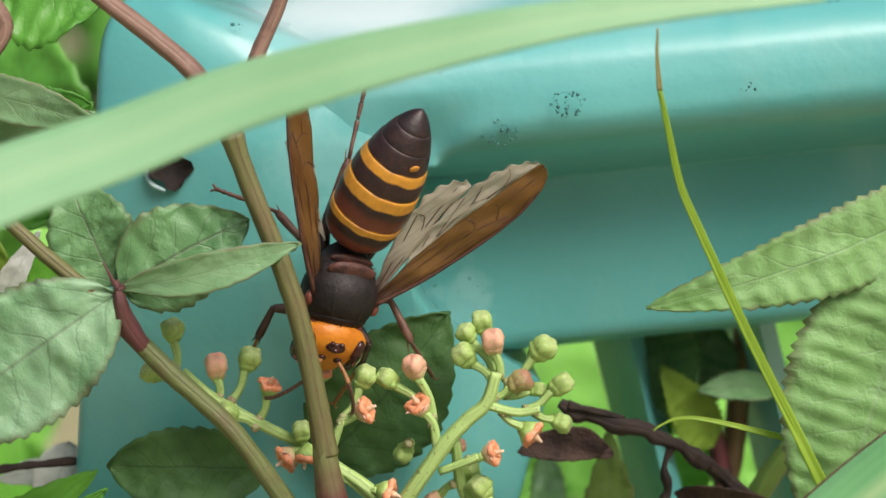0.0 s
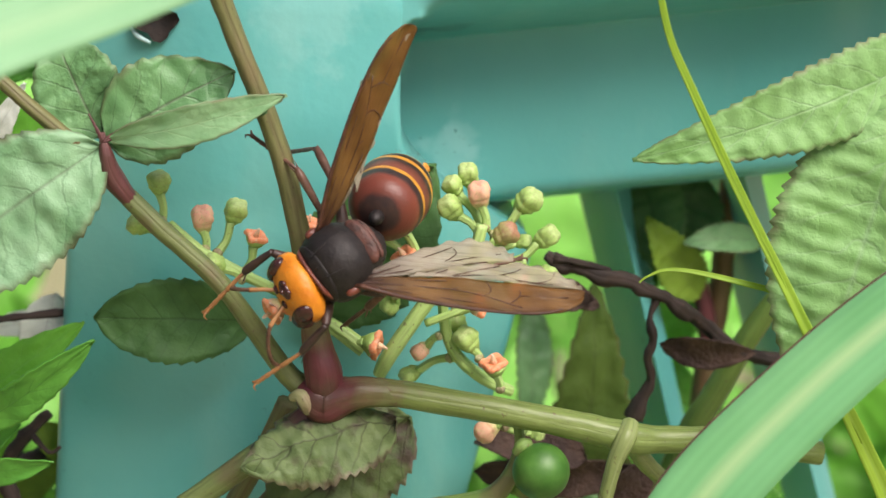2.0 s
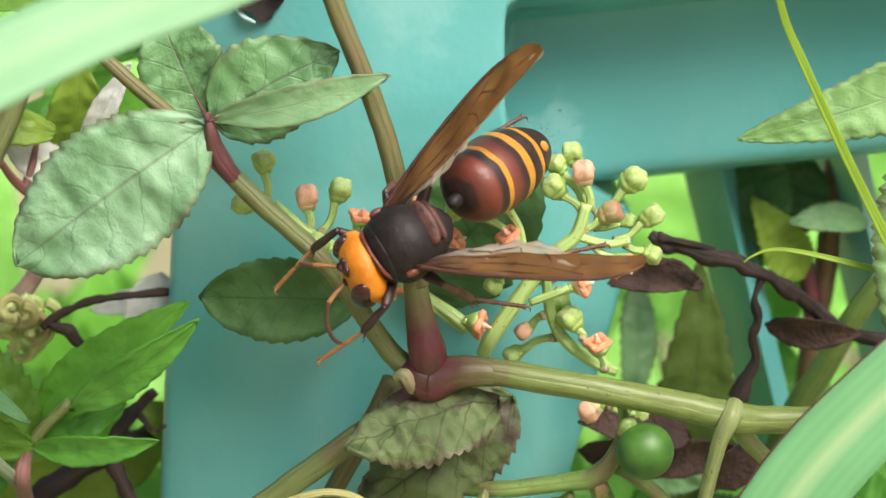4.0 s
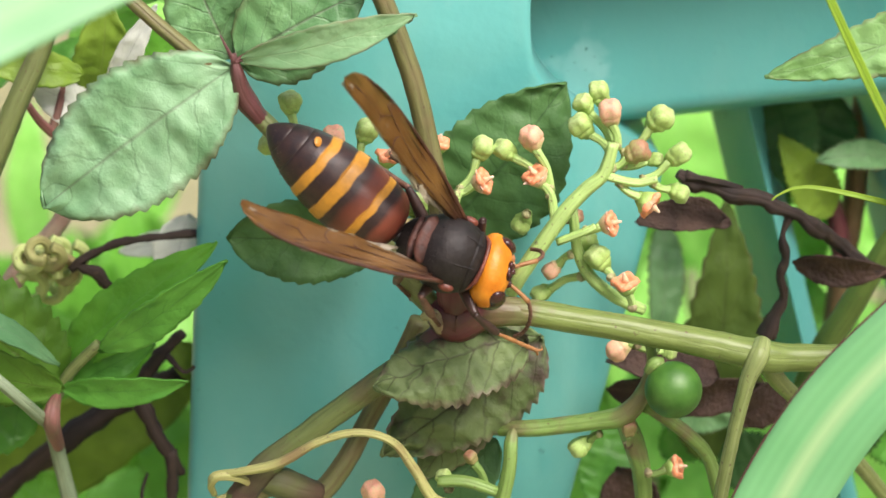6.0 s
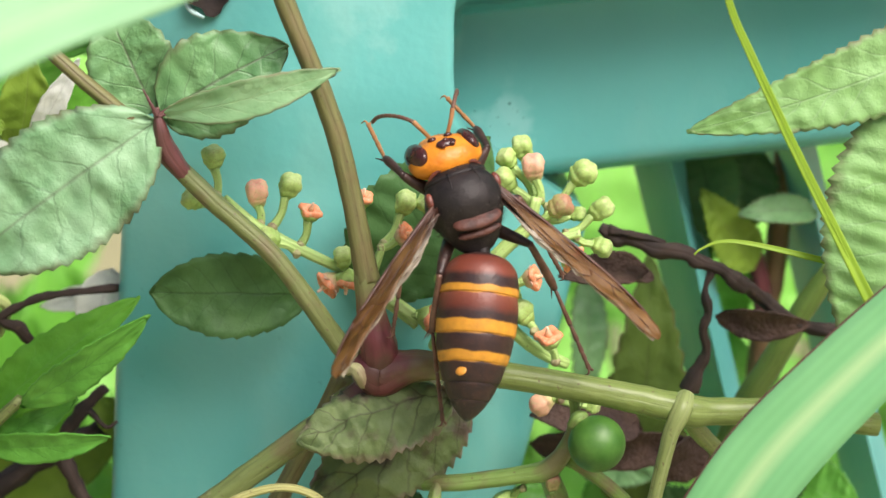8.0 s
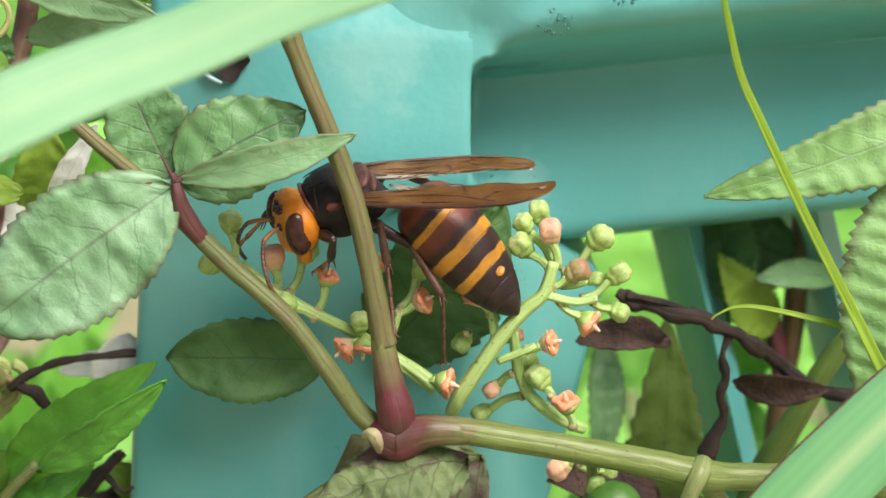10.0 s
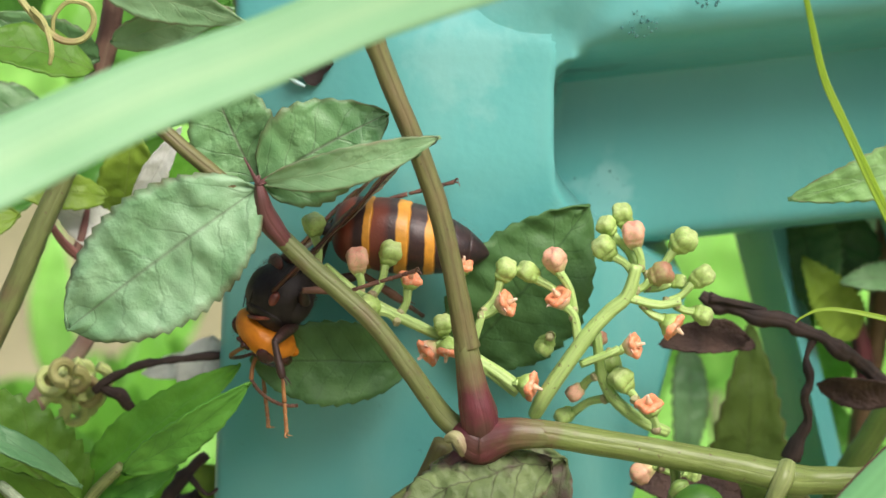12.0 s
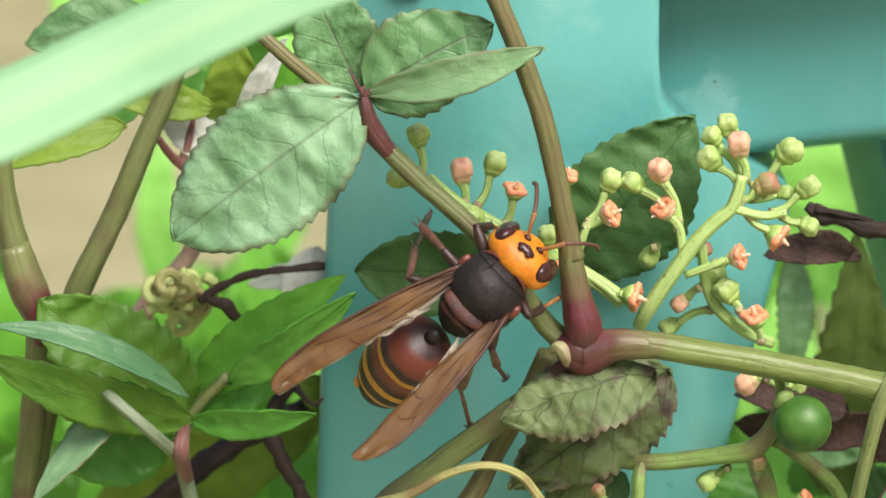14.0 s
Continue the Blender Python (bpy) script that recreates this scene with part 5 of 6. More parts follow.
def wing_material(name, low, high, tint, clearness, lead):
    """Wing film, darker and thicker towards the root and the leading edge, with fine pleats."""
    n = Nodes(name)
    x, y = n.uv()
    tan = n.ramp(n.noise(150, 5), [(0.3, low), (0.7, high)])
    color = n.mix(n.ramp(y, [(0.03, (1, 1, 1)), (0.28, (0, 0, 0))]), tan, (0.05, 0.017, 0.01))
    color = n.mix(n.math("MULTIPLY", n.ramp(x, [(0.0, (1, 1, 1)), (0.16, (0, 0, 0))]), lead), color, (0.1, 0.035, 0.018))
    streak = n.noise(1.0, 4, "UV", (60, 3, 1))
    color = n.mix(n.ramp(streak, [(0.52, (0, 0, 0)), (0.66, (0.4, 0.4, 0.4))]), color, (0.12, 0.06, 0.03))
    n.bump(n.math("ADD", n.math("MULTIPLY", streak, 1.6), n.math("MULTIPLY", n.noise(300, 2), 0.6)), 0.6, 0.0003)
    n.finish(color, 0.3, spec=0.65)
    through_light = n.add("ShaderNodeBsdfTranslucent")
    n.link(color, through_light.inputs[0])
    film = n.add("ShaderNodeMixShader", Fac=0.3)
    n.link(n.shader.outputs[0], film.inputs[1])
    n.link(through_light.outputs[0], film.inputs[2])
    clear = n.add("ShaderNodeBsdfTransparent")
    clear.inputs[0].default_value = (*tint, 1)
    m = n.add("ShaderNodeMixShader")
    open_share = n.math("MULTIPLY", n.ramp(y, [(0.08, (0, 0, 0)), (0.5, (1, 1, 1))]), clearness)
    n.link(n.math("MULTIPLY", open_share, n.math("ADD", n.math("MULTIPLY", n.noise(180, 3), 0.6), 0.7)), m.inputs[0])
    n.link(film.outputs[0], m.inputs[1])
    n.link(clear.outputs[0], m.inputs[2])
    n.link(m.outputs[0], n.out.inputs[0])
    return n.material


WING = wing_material("amber_wing_film", (0.17, 0.08, 0.018), (0.31, 0.165, 0.042), (0.85, 0.6, 0.28), 0.34, 0.6)
FILM = wing_material("pale_wing_film", (0.46, 0.41, 0.31), (0.62, 0.57, 0.46), (0.94, 0.9, 0.8), 0.45, 0.0)
hornet = thing("hornet", at(890, 320, 0.0), "giant hornet with orange head, dark thorax and banded brown abdomen", "insect")


def ball_into(bm, place, size, turn=(0, 0, 0), power=1.0, rings=14, sides=20):
    """An egg shape with half-axes size; power under 1 makes it boxier."""
    m = pose(*place, *turn)
    grid = []
    for i in range(rings + 1):
        a = math.pi * i / rings
        row = []
        for k in range(sides):
            b = 2 * math.pi * k / sides
            x, y, z = math.sin(a) * math.cos(b), math.cos(a), math.sin(a) * math.sin(b)
            row.append(bm.verts.new(m @ Vector([s * math.copysign(abs(c) ** power, c) for s, c in zip(size, (x, y, z))])))
        grid.append(row)
    for r0, r1 in zip(grid, grid[1:]):
        for k in range(sides):
            bm.faces.new((r0[k], r0[(k + 1) % sides], r1[(k + 1) % sides], r1[k]))
    bmesh.ops.remove_doubles(bm, verts=bm.verts, dist=1e-7)
    return bm


def loft(sections, sides=36, steps=3, rough=0.0, seed=0.0):
    """A closed skin over cross sections (y, half width, rise, drop, middle height), carried on smoothly."""
    bm, rings = bmesh.new(), []
    for y, w, up, down, mid in spline(sections, steps):
        ring = []
        for k in range(sides):
            a = 2 * math.pi * k / sides
            co = Vector((w * math.cos(a), y, mid + (up if math.sin(a) > 0 else down) * math.sin(a)))
            ring.append(bm.verts.new(co * (1 + rough * noise.noise(co * 0.9 + Vector((seed, 0, 0))))))
        rings.append(ring)
    for r0, r1 in zip(rings, rings[1:]):
        for k in range(sides):
            bm.faces.new((r0[k], r0[(k + 1) % sides], r1[(k + 1) % sides], r1[k]))
    bm.faces.new(rings[0])
    bm.faces.new(rings[-1])
    bmesh.ops.recalc_face_normals(bm, faces=bm.faces)
    return bm


def bug(name, bm, material, parent, label=""):
    bm.verts.ensure_lookup_table()
    for v in bm.verts:
        v.co *= MM
    return local_part(name, mesh_of(name, bm, material), parent, None, label)


def hairs(count, size, centre, length, seed, girth=0.03):
    bm, rnd = bmesh.new(), random.Random(seed)
    for _ in range(count):
        d = Vector([rnd.gauss(0, 1) for _ in range(3)]).normalized()
        c = Vector([a * b for a, b in zip(size, d)])
        w = (d + Vector([rnd.uniform(-0.4, 0.4) for _ in range(3)])).normalized()
        s = w.cross(Vector((0.3, 0.5, 0.8))).normalized() * girth
        t = w.cross(s)
        p = Vector(centre) + c * 0.98
        a, b, e, f = bm.verts.new(p + s), bm.verts.new(p - s * 0.5 + t), bm.verts.new(p - s * 0.5 - t), bm.verts.new(p + w * length * rnd.uniform(0.5, 1.1))
        for q in ((a, b, f), (b, e, f), (e, a, f)):
            bm.faces.new(q)
    return bm


# thorax: a black downy dome with a collar, shoulder plates, and a russet two-lobed shield behind
thorax = bug("thorax", loft([(6.0, 1.2, 0.8, 1.4, -0.5), (5.5, 2.8, 2.0, 2.8, -0.4), (4.6, 4.3, 3.5, 4.1, -0.2), (3.3, 5.4, 4.8, 4.9, 0), (1.6, 6.05, 5.6, 5.3, 0), (-0.2, 6.2, 5.8, 5.3, 0), (-1.9, 5.9, 5.4, 5.1, 0), (-3.5, 5.2, 4.4, 4.7, -0.1), (-5.2, 4.3, 3.1, 4.2, -0.3), (-6.8, 3.3, 1.9, 3.3, -0.5), (-7.9, 1.9, 0.8, 2.0, -0.6), (-8.4, 0.9, 0.3, 1.0, -0.6)], rough=0.03), CHITIN, hornet, "black downy thorax")
bug("collar", loft([(6.3, 1.8, 1.2, 1.6, -0.3), (5.7, 3.4, 2.5, 3.0, -0.2), (4.9, 4.5, 3.6, 3.6, 0), (4.1, 5.15, 4.3, 3.4, 0), (3.7, 5.0, 4.2, 3.0, 0)], rough=0.02), CHITIN, thorax, "black collar plate")
bug("collar_edge", tube([(Vector((-4.6, 4.5, 0.6)), 0.25), (Vector((-3.5, 5.4, 2.0)), 0.36), (Vector((-2.0, 5.7, 2.6)), 0.36), (Vector((0, 5.8, 2.8)), 0.3), (Vector((2.0, 5.7, 2.6)), 0.36), (Vector((3.5, 5.4, 2.0)), 0.36), (Vector((4.6, 4.5, 0.6)), 0.25)], sides=8, knob=0.0), RUSSET, thorax, "orange-brown collar rim")
for side in (-1, 1):
    bug("tegula", ball_into(bmesh.new(), (5.6 * side, 1.5, 1.9), (0.75, 1.3, 0.8), (0, 20 * side, 0)), RUSSET, thorax, "brown wing-root plate")
    bug("side_plate", ball_into(bmesh.new(), (3.9 * side, 0.2, -2.4), (1.9, 3.4, 2.4)), CHITIN, thorax)
    bug("side_seam", tube([(Vector((1.9 * side, 4.9, 4.05)), 0.1), (Vector((2.5 * side, 1.5, 5.0)), 0.13), (Vector((2.5 * side, -2.2, 4.85)), 0.1)], sides=6, knob=0.0), CHITIN, thorax)
bug("scutellum", ball_into(bmesh.new(), (0, -3.8, 3.45), (4.1, 1.8, 0.95), (-30, 0, 0)), SHIELD, thorax, "russet shield plate")
bug("metanotum", ball_into(bmesh.new(), (0, -5.5, 2.25), (3.7, 1.1, 0.75), (-42, 0, 0)), SHIELD, thorax, "narrow russet plate")
bug("groove", tube([(Vector((0, 5.2, 3.55)), 0.1), (Vector((0, 2, 5.1)), 0.12), (Vector((0, -2.2, 5.05)), 0.1)], sides=6, knob=0.0), CHITIN, thorax)
bug("down", hairs(2600, (6.0, 6.4, 5.5), (0, -0.7, 0), 0.95, 1, 0.018), DOWN, thorax, "short brown down")

# head, with eyes, spots, jaws and feelers; it turns on the neck
head = bug("head", loft([(-0.75, 1.6, 1.5, 1.6, 0), (-0.45, 3.4, 2.7, 3.0, -0.2), (0.4, 5.2, 3.7, 4.4, -0.5), (1.7, 6.0, 4.3, 5.3, -0.9), (3.0, 5.9, 4.2, 5.6, -1.2), (4.2, 5.1, 3.6, 5.1, -1.6), (5.2, 3.7, 2.5, 4.0, -2.1), (5.8, 2.0, 1.3, 2.4, -2.4), (6.0, 0.7, 0.4, 0.9, -2.5)], rough=0.02), ORANGE, hornet, "large orange head")
for side in (-1, 1):
    bm = ball_into(bmesh.new(), (0, 0, 0), (1.4, 2.1, 3.8), rings=18, sides=24)
    for v in bm.verts:
        # the inner front rim is notched like a kidney
        v.co.x += 1.0 * side * max(0.0, 1 - abs(v.co.z - 0.6) / 1.5) * max(0.0, -v.co.x * side / 1.55)
    bm.transform(pose(4.4 * side, 3.7, -1.1, 16, -10 * side, 18 * side))
    bug("eye", bm, EYE, head, "dark brown kidney-shaped eye")
    bug("mandible", ball_into(bmesh.new(), (1.9 * side, 4.2, -6.4), (1.75, 1.2, 2.3), (16, 22 * side, 0)), ORANGE, head, "stout orange jaw")
    bug("jaw_tooth", ball_into(bmesh.new(), (0.8 * side, 4.5, -8.1), (0.8, 0.6, 1.0), (16, 45 * side, 0)), EYE, head, "dark jaw tip")
    bug("antenna_socket", ball_into(bmesh.new(), (1.35 * side, 5.35, -0.1), (0.75, 0.5, 0.75), rings=8, sides=12), EYE, head, "dark feeler socket")
    scape = bug("scape", tube([(Vector((1.3 * side, 5.4, -0.1)), 0.32), (Vector((2.4 * side, 7.2, 0.7)), 0.36), (Vector((3.4 * side, 9.0, 0.9)), 0.42)], sides=8, knob=0.0), AMBER, head, "amber feeler base")
    run = spline([(3.4 * side, 9.0, 0.9), (4.6 * side, 10.4, -0.4), (5.9 * side, 11.6, -2.6), (6.9 * side, 12.2, -5.2), (7.4 * side, 12.0, -7.6)], 3)
    joints = [(Vector(p).lerp(Vector(q), s), r) for p, q in zip(run, run[1:]) for s, r in ((0, 0.25), (0.15, 0.32), (0.75, 0.36))]
    bug("feeler", tube(joints, sides=8, knob=0.0, steps=2), SHIN, scape, "dark segmented feeler")
for x, y, z in ((-0.8, 3.6, 2.95), (0.8, 3.6, 2.95), (0, 4.5, 2.35)):
    bug("ocellus", ball_into(bmesh.new(), (x, y, z), (0.5, 0.42, 0.42), rings=8, sides=12), EYE, head)
bug("brow_spot", ball_into(bmesh.new(), (0, 4.0, 2.25), (1.7, 0.9, 0.55), (-38, 0, 0), rings=8, sides=14), EYE, head, "brown brow spot")
bug("face_plate", ball_into(bmesh.new(), (0, 5.3, -3.6), (2.9, 1.1, 2.2), (14, 0, 0)), ORANGE, head, "orange face plate")
bug("down", hairs(420, (5.9, 3.3, 4.9), (0, 2.7, -1.0), 0.55, 2, 0.02), HAIR, head)


# abdomen: overlapping rings, each with a lip over the next, that taper to the sting
def gaster_ring(rows, sides=40):
    bm = bmesh.new()
    rings = [[bm.verts.new((0.94 * r * math.cos(a), -y, 0.9 * r * math.sin(a) - 0.004 * y * y)) for a in (2 * math.pi * k / sides for k in range(sides))] for y, r in spline(rows, 3)]
    for r0, r1 in zip(rings, rings[1:]):
        for k in range(sides):
            bm.faces.new((r0[k], r0[(k + 1) % sides], r1[(k + 1) % sides], r1[k]))
    bm.faces.new(rings[0])
    bm.faces.new(rings[-1])
    bmesh.ops.recalc_face_normals(bm, faces=bm.faces)
    return bm


gaster = bug("abdomen", gaster_ring([(0.0, 0.8), (0.3, 2.3), (0.9, 4.0), (1.8, 5.2), (3.0, 6.0), (4.6, 6.4), (6.3, 6.6), (6.75, 6.58), (6.85, 6.2)]), GASTER, hornet, "abdomen banded ochre, russet and black")
for rows in ([(6.3, 6.1), (6.9, 6.42), (8.2, 6.68), (10.2, 6.8), (12.2, 6.72), (12.95, 6.6), (13.05, 6.2)], [(12.5, 6.1), (13.1, 6.42), (14.4, 6.4), (16.0, 6.1), (17.3, 5.72), (17.4, 5.3)],
             [(16.9, 5.2), (17.5, 5.55), (18.8, 5.25), (20.4, 4.7), (20.5, 4.3)], [(20.0, 4.1), (20.6, 4.5), (21.8, 4.05), (23.1, 3.35), (23.2, 2.9)], [(22.8, 2.8), (23.3, 3.15), (24.4, 2.4), (25.4, 1.5), (26.1, 0.6), (26.3, 0.15)]):
    bug("segment", gaster_ring(rows), GASTER, gaster)
bug("waist", ball_into(bmesh.new(), (0, 0.3, -0.3), (1.2, 1.9, 1.2)), CHITIN, gaster)
bug("spot", ball_into(bmesh.new(), (-2.2, -19.1, 2.95), (0.95, 0.7, 0.3), (-18, -30, 14), rings=8, sides=14), SPOT, gaster, "small ochre spot")
bug("down", hairs(700, (5.9, 12.6, 5.6), (0, -12.7, -0.7), 0.6, 3, 0.018), HAIR, gaster)

# wings: a front panel with a stiff leading edge, a rear panel that folds under it along the wing, and a hind wing that tucks in
FOLD = -2.4


def film_bm(rows, side, ragged=0.0, dip=0.2):
    """rows: (distance from the root, front edge, rear edge); the rear edge may be ragged."""
    grid, uvs = [], []
    for i, (y, lead, hind) in enumerate(spline(rows, 7)):
        notch = ragged * min(1, y / 14) * (0.3 * math.sin(i * 1.15) + 0.55 * max(0, noise.noise(Vector((y * 0.55, side * 3, 0.4)))))
        line, uline = [], []
        for j in range(8):
            s = j / 7
            x = lead + (hind + notch - lead) * s
            crease = dip * math.sin(s * 3.0 * math.pi) * 0.5 * min(1, y / 8) + 0.2 * math.sin(y * 0.6 + s * 5) + 0.16 * noise.noise(Vector((x, y * 0.5, side)))
            line.append(Vector((side * x, y, crease)))
            uline.append(((2.8 - x) / 12, y / 36))
        grid.append(line if side > 0 else line[::-1])
        uvs.append(uline if side > 0 else uline[::-1])
    return sheet_into(bmesh.new(), grid, 0.04, uvs)


FRONT = [(0, 0.6, -0.6), (3, 1.2, -1.0), (8, 1.9, -1.7), (13, 2.35, -2.2), (18, 2.6, FOLD), (23, 2.75, FOLD), (28, 2.5, FOLD), (32, 1.7, FOLD), (34.6, 0.3, FOLD), (35.4, -0.9, FOLD + 0.3)]
REAR = [(8, -1.7, -2.0), (11, -2.0, -3.2), (14, -2.25, -4.2), (20, FOLD, -5.4), (26, FOLD, -5.8), (30, FOLD, -5.2), (33.4, FOLD, -3.9), (35.0, FOLD, -2.7)]
HIND = [(1.0, -0.6, -1.2), (4, -1.2, -3.4), (9, -2.4, -6.4), (14, -3.9, -8.4), (18, -5.0, -9.2), (21.5, -5.6, -8.6), (24, -6.0, -7.4)]
FRONT_VEINS = [[(0, 0.5), (10, 1.9), (20, 2.5), (27, 2.4), (31, 1.5)], [(0, 0.2), (8, 1.0), (16, 1.4), (22, 1.7), (26, 2.2)], [(0, 0.0), (8, -0.2), (15, -0.3), (20, 0.3), (26, 1.6)], [(0, -0.3), (8, -1.2), (14, -1.6)],
               [(15, -0.3), (16, -1.0), (15.5, FOLD)], [(20, 0.3), (21, -0.8), (20, FOLD)], [(24, 1.2), (25.5, -0.4), (25, FOLD)], [(25.5, -0.4), (30, -0.6), (33, -0.9)]]
REAR_VEINS = [[(14, -2.4), (17, -2.9), (20, -3.2), (28, -2.8), (33, -2.7)], [(14, -2.4), (18, -3.8), (22, -5.1)], [(20, -2.9), (24, -4.2), (26, -5.5)], [(28, -2.8), (30, -3.6), (30.5, -4.8)], [(11, -2.2), (14, -3.6)], [(22.5, -3.6), (25.5, -2.7)]]
HIND_VEINS = [[(1, -0.7), (9, -3.2), (16, -5.6), (22, -7.2)], [(1, -0.8), (8, -4.2), (13, -6.8), (17, -8.8)], [(9, -3.2), (12, -3.8), (20, -5.6)], [(13, -4.6), (15, -6.4), (14.5, -7.4)]]


def veins_bm(runs, side, height, girth):
    bm = bmesh.new()
    for run in runs:
        tube_into(bm, [(Vector((side * x, y, height)), girth) for y, x in run], sides=6, knob=0.0, steps=4)
    return bm


wings, folds = {}, {}
for side, word in ((1, "left_wing"), (-1, "right_wing")):
    wing = bug("wing", film_bm(FRONT, side), WING, hornet, "smoky amber wing with brown veins")
    bug("leading_edge", tube([(Vector((side * x, y, 0.1)), 0.4 - 0.007 * y) for y, x in ((0, 0.6), (8, 1.9), (14, 2.4), (20, 2.7), (26, 2.6), (30, 2.0), (33.5, 0.6))], sides=8, knob=0.0), VEIN, wing, "thick brown leading edge")
    bug("vein_network", veins_bm(FRONT_VEINS, side, 0.1, 0.075), VEIN, wing, "brown branching wing veins")
    rear = bug("rear_panel", film_bm(REAR, side, 1.0), FILM, wing, "ragged rear half of the wing")
    rear_veins = bug("rear_vein_network", veins_bm(REAR_VEINS, side, 0.1, 0.07), VEIN, wing)
    hind = bug("hind_wing", film_bm(HIND, side, 1.0, 0.18), FILM, wing, "shorter scalloped hind wing")
    hind_veins = bug("hind_vein_network", veins_bm(HIND_VEINS, side, 0.02, 0.08), VEIN, wing)
    wings[word] = wing
    folds[word] = (side, (rear, rear_veins), (hind, hind_veins))

# legs: thigh, shin with spurs, and a jointed foot with claws, each built along +x from its own joint
legs = {}
for name, y, thigh, shin, foot in (("FORE", 3.8, 6.2, 6.0, 9.0), ("MIDDLE", -0.2, 6.8, 7.6, 11.0), ("HIND", -3.8, 8.0, 9.6, 14.5)):
    for side in (1, -1):
        leg = bug("leg", tube([(Vector((-0.6, 0, 0)), 1.0), (Vector((thigh * 0.2, 0, 0.1)), 1.1), (Vector((thigh * 0.65, 0, 0.12)), 0.92), (Vector((thigh, 0, 0)), 0.6)], sides=12, knob=0.0), LEG, hornet, "dark jointed leg")
        bm = tube([(Vector((-0.2, 0, 0)), 0.52), (Vector((shin * 0.3, 0, 0.08)), 0.62), (Vector((shin * 0.8, 0, 0.05)), 0.74), (Vector((shin, 0, 0)), 0.5)], sides=10, knob=0.0)
        for s in (-1, 1):
            tube_into(bm, [(Vector((shin * 0.95, 0.3 * s, -0.3)), 0.16), (Vector((shin + 0.8, 0.55 * s, -0.8)), 0.1), (Vector((shin + 1.5, 0.6 * s, -1.0)), 0.02)], sides=6, knob=0.0, steps=3)
        shank = bug("shin", bm, LEG if name == "FORE" else SHIN, leg)
        bm, x = bmesh.new(), 0.0
        for share in (0.46, 0.19, 0.14, 0.09, 0.12):
            p, q = Vector((x, 0, 0)), Vector((x + share * foot * 0.97, 0, 0))
            tube_into(bm, [(p, 0.28), (p.lerp(q, 0.75), 0.38), (q, 0.42)], sides=8, knob=0.0, steps=3)
            x += share * foot
        for s in (-1, 1):
            tube_into(bm, [(Vector((x - 0.1, 0, 0)), 0.22), (Vector((x + 0.6, 0.55 * s, 0.1)), 0.17), (Vector((x + 0.8, 0.75 * s, -0.7)), 0.04)], sides=6, knob=0.0, steps=3)
        toes = bug("foot", bm, AMBER if name == "FORE" else SHIN, leg, "jointed clawed foot")
        legs[("RIGHT_" if side > 0 else "LEFT_") + name] = (leg, shank, toes, Vector((side * 2.9, y, -3.7)) * MM, thigh * MM, shin * MM, foot * MM, side)


# ---- movement ----
# seconds, place, turn about x, y and z
BODY = [
    (0, 0.00455, 0.008, 0.71098, -87.5, -12.6, -162.4),
    (0.5, 0.016222, 0.0081026, 0.70745, -89.6, 1.7, -170.5),
    (1, 0.01495, 0.008, 0.70691, -72.2, -18.9, 178.8),
    (1.5, 0.01178, 0.004, 0.70095, -46.8, -29.6, 164.7),
    (2, 0.006511, -0.0101, 0.6958, -38.2, -45.9, 145.9),
    (2.5, 0.0030793, -0.011084, 0.69495, -43.7, -47.8, 145.9),
    (2.7, 0.002723, -0.011076, 0.6962, -40.3, -49.0, 142.5),
    (4.8, -0.00649, -0.012, 0.69506, -36.5, -45.0, 133.4),
    (5, -0.0116, -0.012, 0.691, -16.4, -50.7, 111.2),
    (5.3, -0.01449, -0.012, 0.68867, -41.9, -46.8, 129.5),
    (5.5, -0.01384, -0.012, 0.68439, -109.7, 3.5, -170.3),
    (5.8, -0.00495, -0.012, 0.68002, -83.4, 32.5, -152.6),
    (6, 0.003, -0.012, 0.68466, -38.5, 55.3, -127.8),
    (6.2, 0.00581, -0.012, 0.68548, -17.1, 60.9, -100.7),
    (6.5, 0.008476, -0.0099099, 0.69059, 11.0, 49.9, -28.8),
    (7, 0.01366, -0.01, 0.69324, 1.4, 52.4, -25.7),
    (7.5, 0.02262, -0.01, 0.69686, 14.0, 44.7, -17.3),
    (7.6, 0.01889, -0.01, 0.70037, 20.6, 21.2, -1.7),
    (7.7, 0.01933, -0.01, 0.69992, 34.9, -0.1, 7.2),
    (8.4, 0.01224, 0, 0.70187, 71.6, -26.8, 28.5),
    (9.1, 0.00482, 0.01, 0.70494, 15.9, -29.0, 91.4),
    (9.8, 0.00082, 0.0085, 0.70848, -4.7, -17.6, 98.4),
    (10, -0.00492, 0.0085, 0.7083, -10.6, -17.3, 101.4),
    (10.5, -0.01369, 0.0085, 0.70532, -13.5, -16.5, 102.8),
    (11, -0.01031, 0.0085, 0.70644, -13.0, -17.3, 105.7),
    (11.5, -0.018926, 0.010813, 0.70253, -28.6, -8.8, 108.1),
    (12, -0.028183, 0.015809, 0.69124, -55.8, 8.7, 106.2),
    (12.2, -0.03315, 0.016, 0.68759, -73.5, 13.7, 107.4),
    (12.5, -0.02703, 0.016, 0.68717, -87.6, 21.3, 112.5),
    (13, -0.02554, 0.016, 0.68669, -106.1, 35.2, 116.7),
    (13.5, -0.02263, 0.016, 0.67898, -108.5, 71.2, 143.9),
    (13.8, -0.023, -0.002, 0.68224, 54.7, 69.9, -41.1),
    (14, -0.011421, -0.010104, 0.68299, 69.3, 43.2, -17.5),
]
